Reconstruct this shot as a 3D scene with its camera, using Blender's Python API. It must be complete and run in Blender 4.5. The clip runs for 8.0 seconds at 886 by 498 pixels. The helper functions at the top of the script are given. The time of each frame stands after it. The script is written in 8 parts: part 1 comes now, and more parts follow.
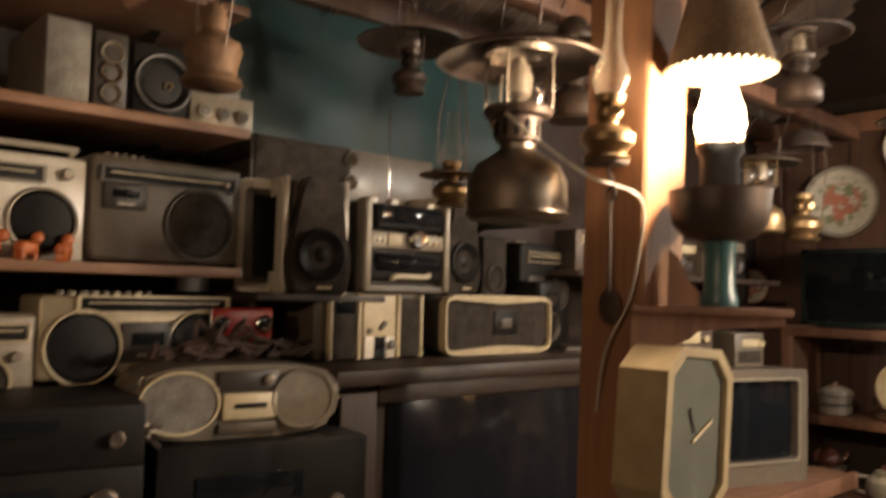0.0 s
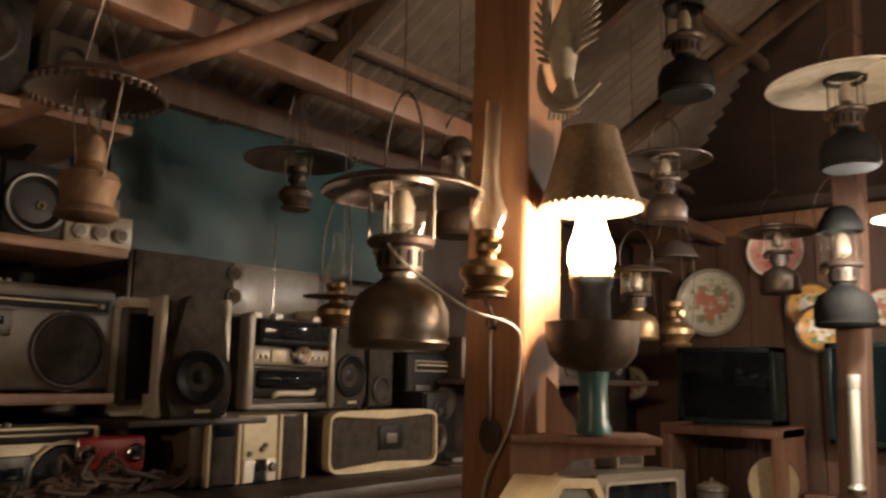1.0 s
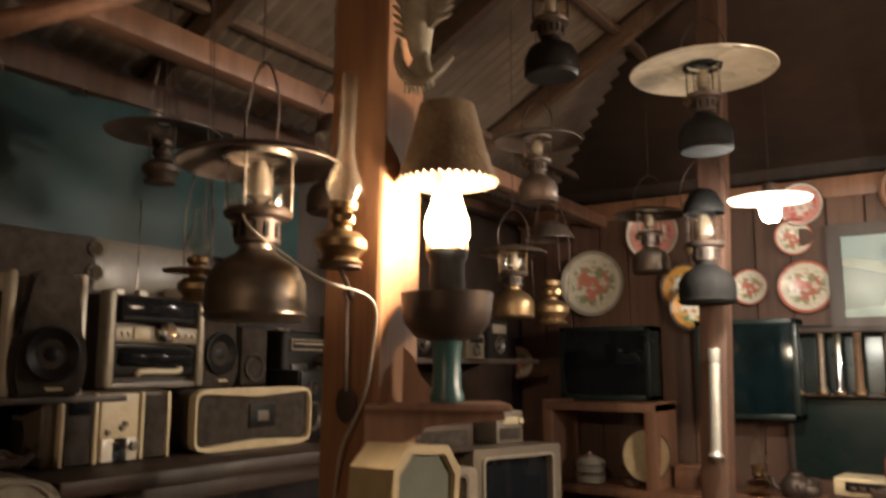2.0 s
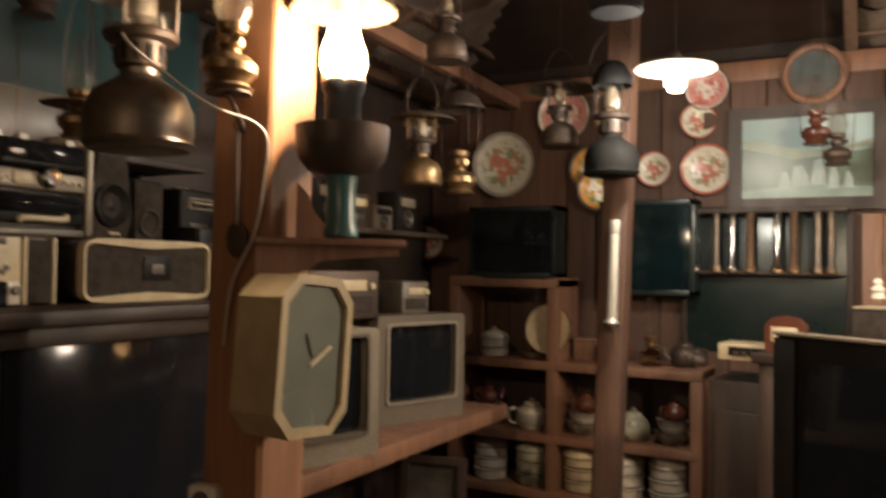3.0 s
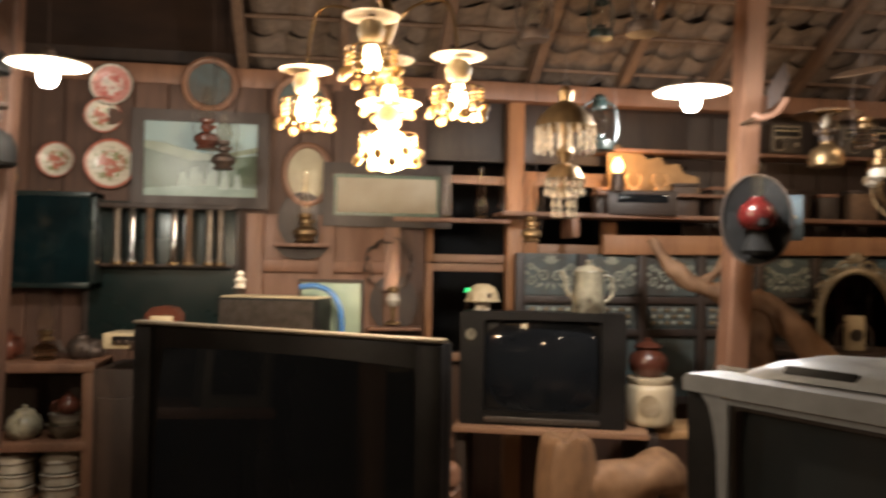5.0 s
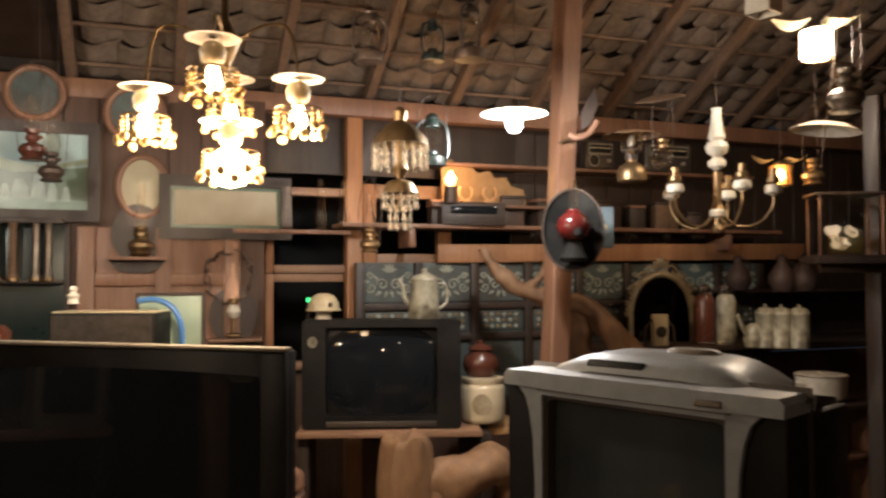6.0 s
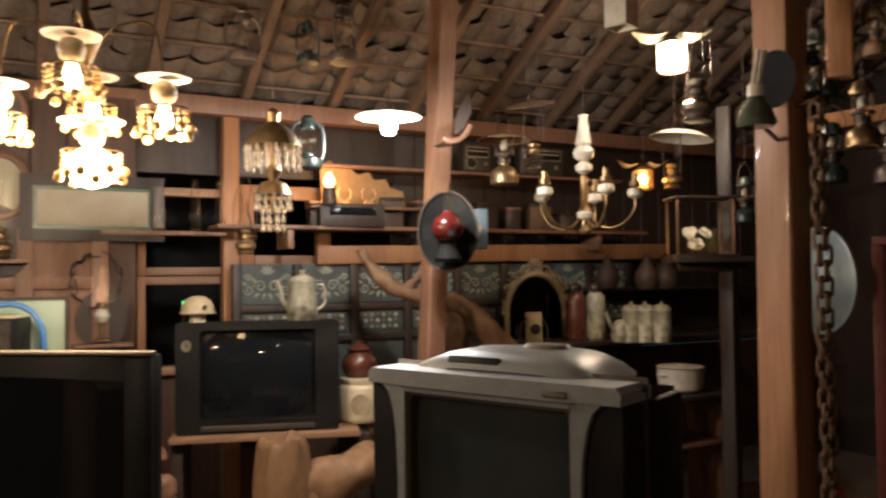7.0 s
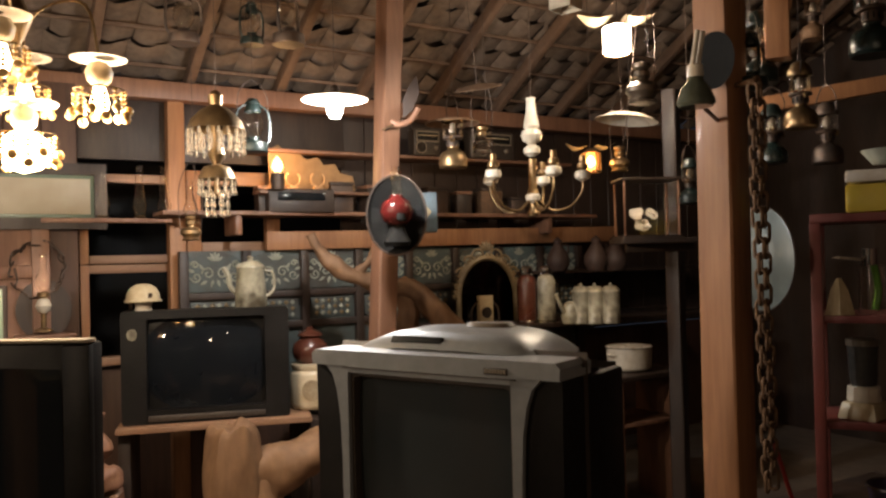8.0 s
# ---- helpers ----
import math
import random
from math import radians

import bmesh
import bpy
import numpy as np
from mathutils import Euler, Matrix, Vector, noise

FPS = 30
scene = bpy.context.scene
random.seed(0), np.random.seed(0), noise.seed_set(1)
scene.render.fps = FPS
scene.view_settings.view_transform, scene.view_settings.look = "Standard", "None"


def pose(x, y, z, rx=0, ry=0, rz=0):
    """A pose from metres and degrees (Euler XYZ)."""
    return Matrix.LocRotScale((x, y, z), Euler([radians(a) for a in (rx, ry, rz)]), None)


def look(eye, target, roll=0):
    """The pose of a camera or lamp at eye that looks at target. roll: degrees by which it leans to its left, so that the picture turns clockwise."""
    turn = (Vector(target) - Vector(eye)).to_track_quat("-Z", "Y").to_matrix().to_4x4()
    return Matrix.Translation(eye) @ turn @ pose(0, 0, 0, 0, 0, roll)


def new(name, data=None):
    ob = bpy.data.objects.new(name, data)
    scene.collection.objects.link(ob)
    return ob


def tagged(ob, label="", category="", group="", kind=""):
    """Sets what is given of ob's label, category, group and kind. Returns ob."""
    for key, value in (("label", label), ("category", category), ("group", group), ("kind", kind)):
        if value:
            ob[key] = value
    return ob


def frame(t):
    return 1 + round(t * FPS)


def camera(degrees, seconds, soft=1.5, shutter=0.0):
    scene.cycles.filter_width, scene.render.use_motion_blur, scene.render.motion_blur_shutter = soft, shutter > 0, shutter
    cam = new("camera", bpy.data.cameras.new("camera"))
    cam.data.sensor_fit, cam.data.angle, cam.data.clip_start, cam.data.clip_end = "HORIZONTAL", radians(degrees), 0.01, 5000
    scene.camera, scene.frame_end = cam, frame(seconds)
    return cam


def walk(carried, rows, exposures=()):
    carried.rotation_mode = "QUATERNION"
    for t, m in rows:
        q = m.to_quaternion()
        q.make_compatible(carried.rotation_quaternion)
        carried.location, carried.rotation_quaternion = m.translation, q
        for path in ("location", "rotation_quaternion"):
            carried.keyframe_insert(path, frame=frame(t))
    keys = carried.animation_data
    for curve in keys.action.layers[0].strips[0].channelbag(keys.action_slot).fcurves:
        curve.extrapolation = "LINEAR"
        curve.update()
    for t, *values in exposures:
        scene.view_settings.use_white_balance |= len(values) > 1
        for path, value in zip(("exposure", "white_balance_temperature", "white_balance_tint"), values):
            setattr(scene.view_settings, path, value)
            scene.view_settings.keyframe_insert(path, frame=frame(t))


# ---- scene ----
cam = camera(57.7, 8.0, soft=2.4, shutter=0.6)
PATH = [
    (0, (0.101, 0.023, 1.624), (-1.391, 1.351, 1.733), 1.4),
    (0.5, (0.129, 0.017, 1.693), (-1.253, 1.443, 1.927), 1.2),
    (1, (0.138, 0.017, 1.724), (-1.154, 1.511, 2.039), 0.9),
    (1.5, (0.178, 0.043, 1.729), (-1.017, 1.611, 2.066), 0.3),
    (1.7, (0.204, 0.057, 1.725), (-0.953, 1.656, 2.05), 0.1),
    (2.8, (0.25, 0.117, 1.558), (-0.747, 1.848, 1.657), 0.7),
    (3, (0.253, 0.133, 1.552), (-0.695, 1.893, 1.596), 0.8),
    (3.5, (0.294, 0.172, 1.524), (-0.408, 2.044, 1.479), 1.4),
    (4, (0.51, 0.166, 1.548), (0.128, 2.129, 1.517), 1.7),
    (4.5, (0.663, 0.096, 1.583), (0.631, 2.096, 1.571), 1.5),
    (5, (0.629, -0.031, 1.573), (0.921, 1.948, 1.611), 0.9),
    (6.5, (0.587, -0.245, 1.584), (1.389, 1.586, 1.642), -0.4),
    (7, (0.626, -0.276, 1.58), (1.554, 1.494, 1.641), -0.6),
    (7.5, (0.634, -0.285, 1.574), (1.653, 1.435, 1.626), -1.0),
    (8, (0.658, -0.29, 1.561), (1.681, 1.428, 1.588), -1.4),
]
walk(cam, [(t, look(eye, target, roll)) for t, eye, target, roll in PATH], exposures=((0, 1.4), (0.6, 1.2), (1.5, 1.05), (3, 0.82), (4, 0.85), (4.5, 0.85), (5, 0.58), (6.5, 0.55), (8, 0.65)))

# ---- night outside: a very dim sky ----
world = bpy.data.worlds.new("night")
scene.world = world
world.use_nodes = True
world.node_tree.nodes["Background"].inputs[0].default_value = (0.02, 0.025, 0.035, 1)
world.node_tree.nodes["Background"].inputs[1].default_value = 0.4


def lamp(name, place, watts, colour, size=0.03):
    """A point lamp's light, from a bulb or an added fill."""
    data = bpy.data.lights.new(name, "POINT")
    data.energy, data.color, data.shadow_soft_size = watts, colour, size
    ob = new(name, data)
    ob.location = place
    return ob


WARM = (1.0, 0.79, 0.58)
COOL = (1.0, 0.98, 0.96)
CANDLE = (1.0, 0.55, 0.22)

# ---- materials ----
def nodes_of(name):
    m = bpy.data.materials.new(name)
    m.use_nodes = True
    return m, m.node_tree.nodes, m.node_tree.links, m.node_tree.nodes["Principled BSDF"]


def surface(name, colour, second=None, rough=0.6, metal=0.0, grain=40.0, stretch=(1, 1, 1), bump=0.15, stain=0.5, coat=0.0, vary=0.12, glossvary=0.2):
    """A worn surface: fine grain and broad stains between two colours, with relief."""
    m, n, l, b = nodes_of(name)
    second = second or tuple(c * 0.5 for c in colour)
    tc = n.new("ShaderNodeTexCoord")
    mp = n.new("ShaderNodeMapping")
    mp.inputs["Scale"].default_value = stretch
    l.new(tc.outputs["Object"], mp.inputs[0])
    fine = n.new("ShaderNodeTexNoise")
    fine.inputs["Scale"].default_value, fine.inputs["Detail"].default_value = grain, 6
    broad = n.new("ShaderNodeTexNoise")
    broad.inputs["Scale"].default_value, broad.inputs["Detail"].default_value = grain * 0.11, 4
    l.new(mp.outputs[0], fine.inputs["Vector"])
    l.new(mp.outputs[0], broad.inputs["Vector"])
    r1, r2 = n.new("ShaderNodeValToRGB"), n.new("ShaderNodeValToRGB")
    r1.color_ramp.elements[0].position, r1.color_ramp.elements[1].position = 0.3, 0.72
    r2.color_ramp.elements[0].position, r2.color_ramp.elements[1].position = 0.38, 0.68
    l.new(fine.outputs[0], r1.inputs[0])
    l.new(broad.outputs[0], r2.inputs[0])
    add = n.new("ShaderNodeMath")
    add.operation = "MULTIPLY_ADD"
    l.new(r1.outputs[0], add.inputs[0])
    add.inputs[1].default_value = 0.5
    mul = n.new("ShaderNodeMath")
    mul.operation = "MULTIPLY"
    mul.inputs[1].default_value = stain
    l.new(r2.outputs[0], mul.inputs[0])
    l.new(mul.outputs[0], add.inputs[2])
    mix = n.new("ShaderNodeMix")
    mix.data_type, mix.clamp_factor = "RGBA", True
    l.new(add.outputs[0], mix.inputs["Factor"])
    mix.inputs["A"].default_value, mix.inputs["B"].default_value = (*colour, 1), (*second, 1)
    hsv = n.new("ShaderNodeHueSaturation")
    info = n.new("ShaderNodeObjectInfo")
    rng = n.new("ShaderNodeMapRange")
    rng.inputs["To Min"].default_value, rng.inputs["To Max"].default_value = 1 - vary, 1 + vary
    l.new(info.outputs["Random"], rng.inputs[0])
    l.new(rng.outputs[0], hsv.inputs["Value"])
    l.new(mix.outputs["Result"], hsv.inputs["Color"])
    l.new(hsv.outputs[0], b.inputs["Base Color"])
    rr = n.new("ShaderNodeMapRange")
    rr.inputs["To Min"].default_value, rr.inputs["To Max"].default_value = max(0.03, rough - glossvary * 0.5), min(1, rough + glossvary * 0.5)
    l.new(r2.outputs[0], rr.inputs[0])
    l.new(rr.outputs[0], b.inputs["Roughness"])
    b.inputs["Metallic"].default_value = metal
    b.inputs["Coat Weight"].default_value = coat
    if bump:
        bp = n.new("ShaderNodeBump")
        bp.inputs["Strength"].default_value, bp.inputs["Distance"].default_value = bump, 0.004
        l.new(fine.outputs[0], bp.inputs["Height"])
        l.new(bp.outputs[0], b.inputs["Normal"])
    return m


def screen_gloss(m, level):
    m.node_tree.nodes["Principled BSDF"].inputs["Specular IOR Level"].default_value = level
    return m


def glass(name, colour=(1, 1, 1), rough=0.03):
    m, n, l, b = nodes_of(name)
    b.inputs["Base Color"].default_value = (*colour, 1)
    b.inputs["Transmission Weight"].default_value, b.inputs["Roughness"].default_value, b.inputs["IOR"].default_value = 1, rough, 1.5
    return m


def glow(name, colour, strength):
    m, n, l, b = nodes_of(name)
    b.inputs["Base Color"].default_value = (*colour, 1)
    b.inputs["Emission Color"].default_value, b.inputs["Emission Strength"].default_value = (*colour, 1), strength
    return m


def floral(name, base, blob, leaf, rim):
    """Enamel plate with a painted bunch of flowers in the middle, leaves round it and a coloured rim (object space, radius 1)."""
    m, n, l, b = nodes_of(name)
    tc = n.new("ShaderNodeTexCoord")
    ln = n.new("ShaderNodeVectorMath")
    ln.operation = "LENGTH"
    sep = n.new("ShaderNodeSeparateXYZ")
    com = n.new("ShaderNodeCombineXYZ")
    l.new(tc.outputs["Generated"], sep.inputs[0])
    cx, cy = n.new("ShaderNodeMath"), n.new("ShaderNodeMath")
    for k, nd in enumerate((cx, cy)):
        nd.operation, nd.inputs[1].default_value = "MULTIPLY_ADD", 2.0
        nd.inputs[2].default_value = -1.0
        l.new(sep.outputs[(0, 1)[k]], nd.inputs[0])
        l.new(nd.outputs[0], com.inputs[k])
    l.new(com.outputs[0], ln.inputs[0])
    prev = (*base, 1)

    def layer(fac, colour, under):
        mx = n.new("ShaderNodeMix")
        mx.data_type = "RGBA"
        l.new(fac, mx.inputs["Factor"])
        if isinstance(under, tuple):
            mx.inputs["A"].default_value = under
        else:
            l.new(under, mx.inputs["A"])
        mx.inputs["B"].default_value = (*colour, 1)
        return mx.outputs["Result"]

    def spots(scale, lo, hi, inner, seed):
        v = n.new("ShaderNodeTexNoise")
        v.noise_dimensions = "4D"
        v.inputs["Scale"].default_value, v.inputs["W"].default_value, v.inputs["Detail"].default_value = scale, seed, 1.5
        l.new(com.outputs[0], v.inputs["Vector"])
        a = n.new("ShaderNodeMapRange")
        a.inputs["From Min"].default_value, a.inputs["From Max"].default_value = lo, hi
        l.new(v.outputs[0], a.inputs[0])
        c = n.new("ShaderNodeMapRange")
        c.inputs["From Min"].default_value, c.inputs["From Max"].default_value = inner + 0.12, inner
        l.new(ln.outputs["Value"], c.inputs[0])
        p = n.new("ShaderNodeMath")
        p.operation = "MULTIPLY"
        l.new(a.outputs[0], p.inputs[0])
        l.new(c.outputs[0], p.inputs[1])
        return p.outputs[0]

    c1 = layer(spots(5.0, 0.5, 0.56, 0.62, 3.1), leaf, prev)
    c2 = layer(spots(3.6, 0.47, 0.55, 0.45, 7.7), blob, c1)
    e = n.new("ShaderNodeMapRange")
    e.inputs["From Min"].default_value, e.inputs["From Max"].default_value = 0.86, 0.9
    l.new(ln.outputs["Value"], e.inputs[0])
    c3 = layer(e.outputs[0], rim, c2)
    dirt = n.new("ShaderNodeTexNoise")
    dirt.inputs["Scale"].default_value, dirt.inputs["Detail"].default_value = 3.0, 6
    l.new(com.outputs[0], dirt.inputs["Vector"])
    d = n.new("ShaderNodeMapRange")
    d.inputs["From Min"].default_value, d.inputs["From Max"].default_value, d.inputs["To Max"].default_value = 0.5, 0.75, 0.5
    l.new(dirt.outputs[0], d.inputs[0])
    c4 = layer(d.outputs[0], (0.16, 0.1, 0.06), c3)
    l.new(c4, b.inputs["Base Color"])
    b.inputs["Roughness"].default_value = 0.3
    return m


WOOD_POST = surface("post wood", (0.34, 0.16, 0.07), (0.19, 0.082, 0.036), 0.62, grain=14, stretch=(4, 4, 0.35), bump=0.35, coat=0.05)
WOOD_RED = surface("reddish planed wood", (0.23, 0.115, 0.066), (0.12, 0.055, 0.033), 0.55, grain=14, stretch=(4, 4, 0.4), bump=0.3)
WOOD_X = surface("plank wood lengthwise", (0.29, 0.16, 0.09), (0.15, 0.075, 0.042), 0.6, grain=14, stretch=(0.35, 4, 4), bump=0.3)
WOOD_Y = surface("shelf plank wood", (0.3, 0.15, 0.075), (0.16, 0.072, 0.036), 0.55, grain=14, stretch=(4, 0.35, 4), bump=0.3)
# dark timber; its near-black also stands for unlit depth at wall_east and post_back
WOOD_DARK = surface("near-black wood", (0.042, 0.024, 0.016), (0.018, 0.011, 0.008), 0.55, grain=18, stretch=(3, 3, 0.5), bump=0.2)
WOOD_PALE = surface("pale raw wood", (0.5, 0.3, 0.14), (0.33, 0.17, 0.07), 0.7, grain=16, stretch=(3, 3, 0.6), bump=0.4)
WOOD_WALL = surface("wall board wood", (0.1, 0.048, 0.028), (0.045, 0.021, 0.013), 0.65, grain=12, stretch=(4, 4, 0.3), bump=0.35, vary=0.25)
ROOFWOOD = surface("old roof timber", (0.17, 0.105, 0.068), (0.09, 0.052, 0.034), 0.75, grain=14, stretch=(2, 2, 2), bump=0.3)
TIN = surface("weathered corrugated tin", (0.24, 0.18, 0.135), (0.11, 0.078, 0.056), 0.6, metal=0.3, grain=10, bump=0.2)
TILE = surface("clay roof tile underside", (0.22, 0.16, 0.118), (0.09, 0.063, 0.047), 0.85, grain=25, bump=0.4, vary=0.3)
EARTH = surface("trodden cement floor", (0.16, 0.12, 0.09), (0.08, 0.06, 0.045), 0.8, grain=9, bump=0.3)
TARP = surface("faded teal tarpaulin", (0.026, 0.09, 0.096), (0.022, 0.04, 0.04), 0.5, grain=6, bump=0.5, stain=0.9)
SILVER = surface("silver painted plastic", (0.28, 0.24, 0.185), (0.17, 0.135, 0.098), 0.4, metal=0.25, grain=60, bump=0.04)
TVGREY = surface("scuffed blue-grey plastic", (0.23, 0.238, 0.243), (0.155, 0.158, 0.16), 0.4, metal=0.1, grain=30, bump=0.05)
GREY = surface("brown-grey plastic", (0.125, 0.1, 0.074), (0.075, 0.058, 0.042), 0.42, grain=50, bump=0.05)
CREAM = surface("yellowed cream plastic", (0.52, 0.43, 0.28), (0.34, 0.26, 0.15), 0.45, grain=40, bump=0.05)
WHITE = surface("off-white enamel", (0.66, 0.61, 0.52), (0.42, 0.35, 0.26), 0.3, grain=20, bump=0.05, stain=0.7)
BLACK = screen_gloss(surface("black plastic", (0.006, 0.0055, 0.005), (0.012, 0.01, 0.009), 0.5, grain=50, bump=0.05), 0.16)
# black lamp bodies, and shade painted on the backlit burner and grip hollow
MATTBLACK = screen_gloss(surface("matt near-black", (0.006, 0.006, 0.006), (0.012, 0.011, 0.01), 0.75, grain=40, bump=0.3), 0.12)
DARKGREY = surface("dark brown-grey plastic", (0.046, 0.035, 0.027), (0.024, 0.018, 0.014), 0.45, grain=50, bump=0.05)
GRILLE = surface("dark speaker cloth", (0.032, 0.021, 0.014), (0.013, 0.009, 0.006), 0.9, grain=260, bump=0.6)
GRILLEGREY = surface("grey perforated grille", (0.2, 0.18, 0.15), (0.1, 0.085, 0.07), 0.6, metal=0.4, grain=260, bump=0.5)
SCREEN = screen_gloss(surface("dark picture tube glass", (0.006, 0.007, 0.009), (0.01, 0.011, 0.012), 0.04, grain=6, bump=0.0, glossvary=0.02), 0.3)
SCREENGREY = surface("dusty grey picture tube", (0.03, 0.035, 0.036), (0.02, 0.024, 0.025), 0.22, grain=5, bump=0.0, glossvary=0.1)
BRASS = surface("tarnished brass", (0.3, 0.2, 0.1), (0.1, 0.06, 0.032), 0.44, metal=0.85, grain=22, bump=0.1)
NICKEL = surface("dull nickel", (0.22, 0.18, 0.14), (0.1, 0.074, 0.055), 0.46, metal=0.9, grain=22, bump=0.1)
CHROME = surface("chrome", (0.75, 0.74, 0.72), (0.5, 0.48, 0.45), 0.14, metal=1.0, grain=30, bump=0.03)
IRON = surface("dark iron", (0.06, 0.05, 0.045), (0.1, 0.06, 0.04), 0.55, metal=0.6, grain=30, bump=0.3)
RUST = surface("rusty iron", (0.18, 0.1, 0.05), (0.07, 0.04, 0.025), 0.75, metal=0.3, grain=40, bump=0.6)
GREENIRON = surface("dark green enamelled tin", (0.009, 0.021, 0.02), (0.02, 0.023, 0.02), 0.35, metal=0.2, grain=20, bump=0.1)
TEAL = surface("teal glazed pottery", (0.05, 0.13, 0.13), (0.03, 0.07, 0.07), 0.35, grain=14, bump=0.1)
RED = surface("red plastic", (0.3, 0.018, 0.014), (0.16, 0.012, 0.01), 0.35, grain=30, bump=0.05)
REDWOOD = surface("red painted wood", (0.13, 0.024, 0.018), (0.07, 0.014, 0.011), 0.5, grain=14, bump=0.3)
ORANGE = surface("orange toy plastic", (0.5, 0.13, 0.03), (0.35, 0.08, 0.02), 0.4, grain=30, bump=0.05)
TERRA = surface("brown glazed clay", (0.11, 0.034, 0.02), (0.055, 0.018, 0.011), 0.3, grain=14, bump=0.1)
# darker copy of the clay: the jug shelf's shade is put into the colour
SHADEDCLAY = surface("shaded clay", (0.045, 0.022, 0.015), (0.02, 0.011, 0.008), 0.7, grain=20, bump=0.3)
CORD = surface("brown cord", (0.06, 0.032, 0.021), (0.03, 0.016, 0.011), 0.8, grain=80, bump=0.4)
WIRE = surface("pale electric wire", (0.5, 0.44, 0.36), (0.3, 0.26, 0.2), 0.5, grain=40, bump=0.05)
BLUE = surface("blue plastic hose", (0.05, 0.17, 0.42), (0.04, 0.12, 0.3), 0.35, grain=30, bump=0.05)
GREEN = surface("green plastic", (0.12, 0.3, 0.04), (0.08, 0.2, 0.03), 0.4, grain=30, bump=0.05)
YELLOW = surface("yellow wrapped plastic", (0.55, 0.4, 0.05), (0.4, 0.27, 0.04), 0.3, grain=12, bump=0.2)
BEAD = surface("pearl shell bead", (0.56, 0.36, 0.15), (0.42, 0.24, 0.08), 0.25, grain=30, bump=0.02)
GILT = surface("gilt carved wood", (0.24, 0.17, 0.085), (0.1, 0.068, 0.035), 0.45, metal=0.3, grain=40, bump=0.4)
PAINTEDTIN = surface("rust-spotted white enamel", (0.5, 0.46, 0.34), (0.07, 0.055, 0.035), 0.35, grain=22, bump=0.1, stain=0.95)
PANELBLUE = surface("worn blue-green painted panel", (0.07, 0.1, 0.1), (0.05, 0.04, 0.032), 0.6, grain=12, bump=0.2, stain=0.8)
GREYGREEN = surface("pale green-grey ornament paint", (0.34, 0.36, 0.3), (0.18, 0.17, 0.13), 0.6, grain=20, bump=0.2)
SOOT = glass("sooty chimney glass", (0.8, 0.72, 0.62), 0.04)
SOOT.node_tree.nodes["Principled BSDF"].inputs["Transmission Weight"].default_value = 0.985
BRIGHTTIN = surface("bright ribbed tin", (0.72, 0.7, 0.62), (0.5, 0.48, 0.42), 0.35, metal=0.65, grain=30, bump=0.05)
DRIFT = surface("weathered driftwood", (0.25, 0.135, 0.066), (0.095, 0.046, 0.022), 0.75, grain=13, stretch=(1.6, 1.6, 0.8), bump=0.7, stain=0.7)
CLEAR = glass("clear lamp glass", (1, 0.98, 0.94))
SMOKED = glass("amber bottle glass", (0.7, 0.5, 0.3))
GLOW_WARM = glow("warm lit bulb", (1.0, 0.74, 0.42), 14)
GLOW_COOL = glow("white lit bulb", (1.0, 0.94, 0.8), 16)
GLOW_SMALL = glow("small amber bulb", (1.0, 0.6, 0.22), 6)
GLOW_GREEN = glow("green indicator light", (0.05, 0.9, 0.25), 1.5)
PLATE_RED = floral("enamel plate with pink flowers", (0.5, 0.45, 0.36), (0.42, 0.15, 0.1), (0.2, 0.22, 0.12), (0.25, 0.22, 0.18))
PLATE_WHITE = floral("white plate with red flowers", (0.6, 0.55, 0.46), (0.4, 0.13, 0.09), (0.25, 0.26, 0.14), (0.42, 0.12, 0.08))
PLATE_ORANGE = floral("orange plate with white petals", (0.68, 0.34, 0.08), (0.75, 0.7, 0.6), (0.12, 0.25, 0.14), (0.1, 0.08, 0.06))
PLATE_PINK = floral("rose pink plate", (0.62, 0.3, 0.26), (0.7, 0.62, 0.55), (0.5, 0.12, 0.1), (0.65, 0.6, 0.52))

# ---- building tools ----
def thing(name, place, turn=0.0, label="", category="", group="", kind="", tilt=(0, 0)):
    """An empty at a thing's base; its front looks along its own -y."""
    ob = new(name)
    ob.empty_display_size = 0.05
    ob.matrix_basis = pose(*place, tilt[0], tilt[1], turn)
    return tagged(ob, label, category, group, kind)


def part(name, bm, material, parent, label="", smooth=True, shadow=True):
    me = bpy.data.meshes.new(name)
    bmesh.ops.recalc_face_normals(bm, faces=bm.faces[:])
    bm.to_mesh(me)
    bm.free()
    me.materials.append(material)
    if smooth:
        me.polygons.foreach_set("use_smooth", [True] * len(me.polygons))
        me.set_sharp_from_angle(angle=radians(38))
    ob = new(name, me)
    ob.parent = parent
    if not shadow:
        ob.visible_shadow = False
    return tagged(ob, label)


def solid(name, bm, material, label="", category="", kind="", group=""):
    """A one-mesh thing or piece of the setting, in world coordinates."""
    return tagged(part(name, bm, material, None, label), label, category, group, kind)


def box(bm, size, centre=(0, 0, 0), bevel=0.006, rot=(0, 0, 0), seg=2, taper=None):
    m = pose(*centre, *rot) @ Matrix.Diagonal((*size, 1))
    vs = bmesh.ops.create_cube(bm, size=1.0, matrix=Matrix.Identity(4))["verts"]
    if taper:
        for v in vs:
            if v.co.z > 0:
                v.co.x *= taper[0]
                v.co.y *= taper[1]
    for v in vs:
        v.co = m @ v.co
    if bevel:
        es = list({e for v in vs for e in v.link_edges})
        bmesh.ops.bevel(bm, geom=es, offset=min(bevel, min(size) * 0.4), segments=seg, profile=0.5, affect="EDGES")
    return bm


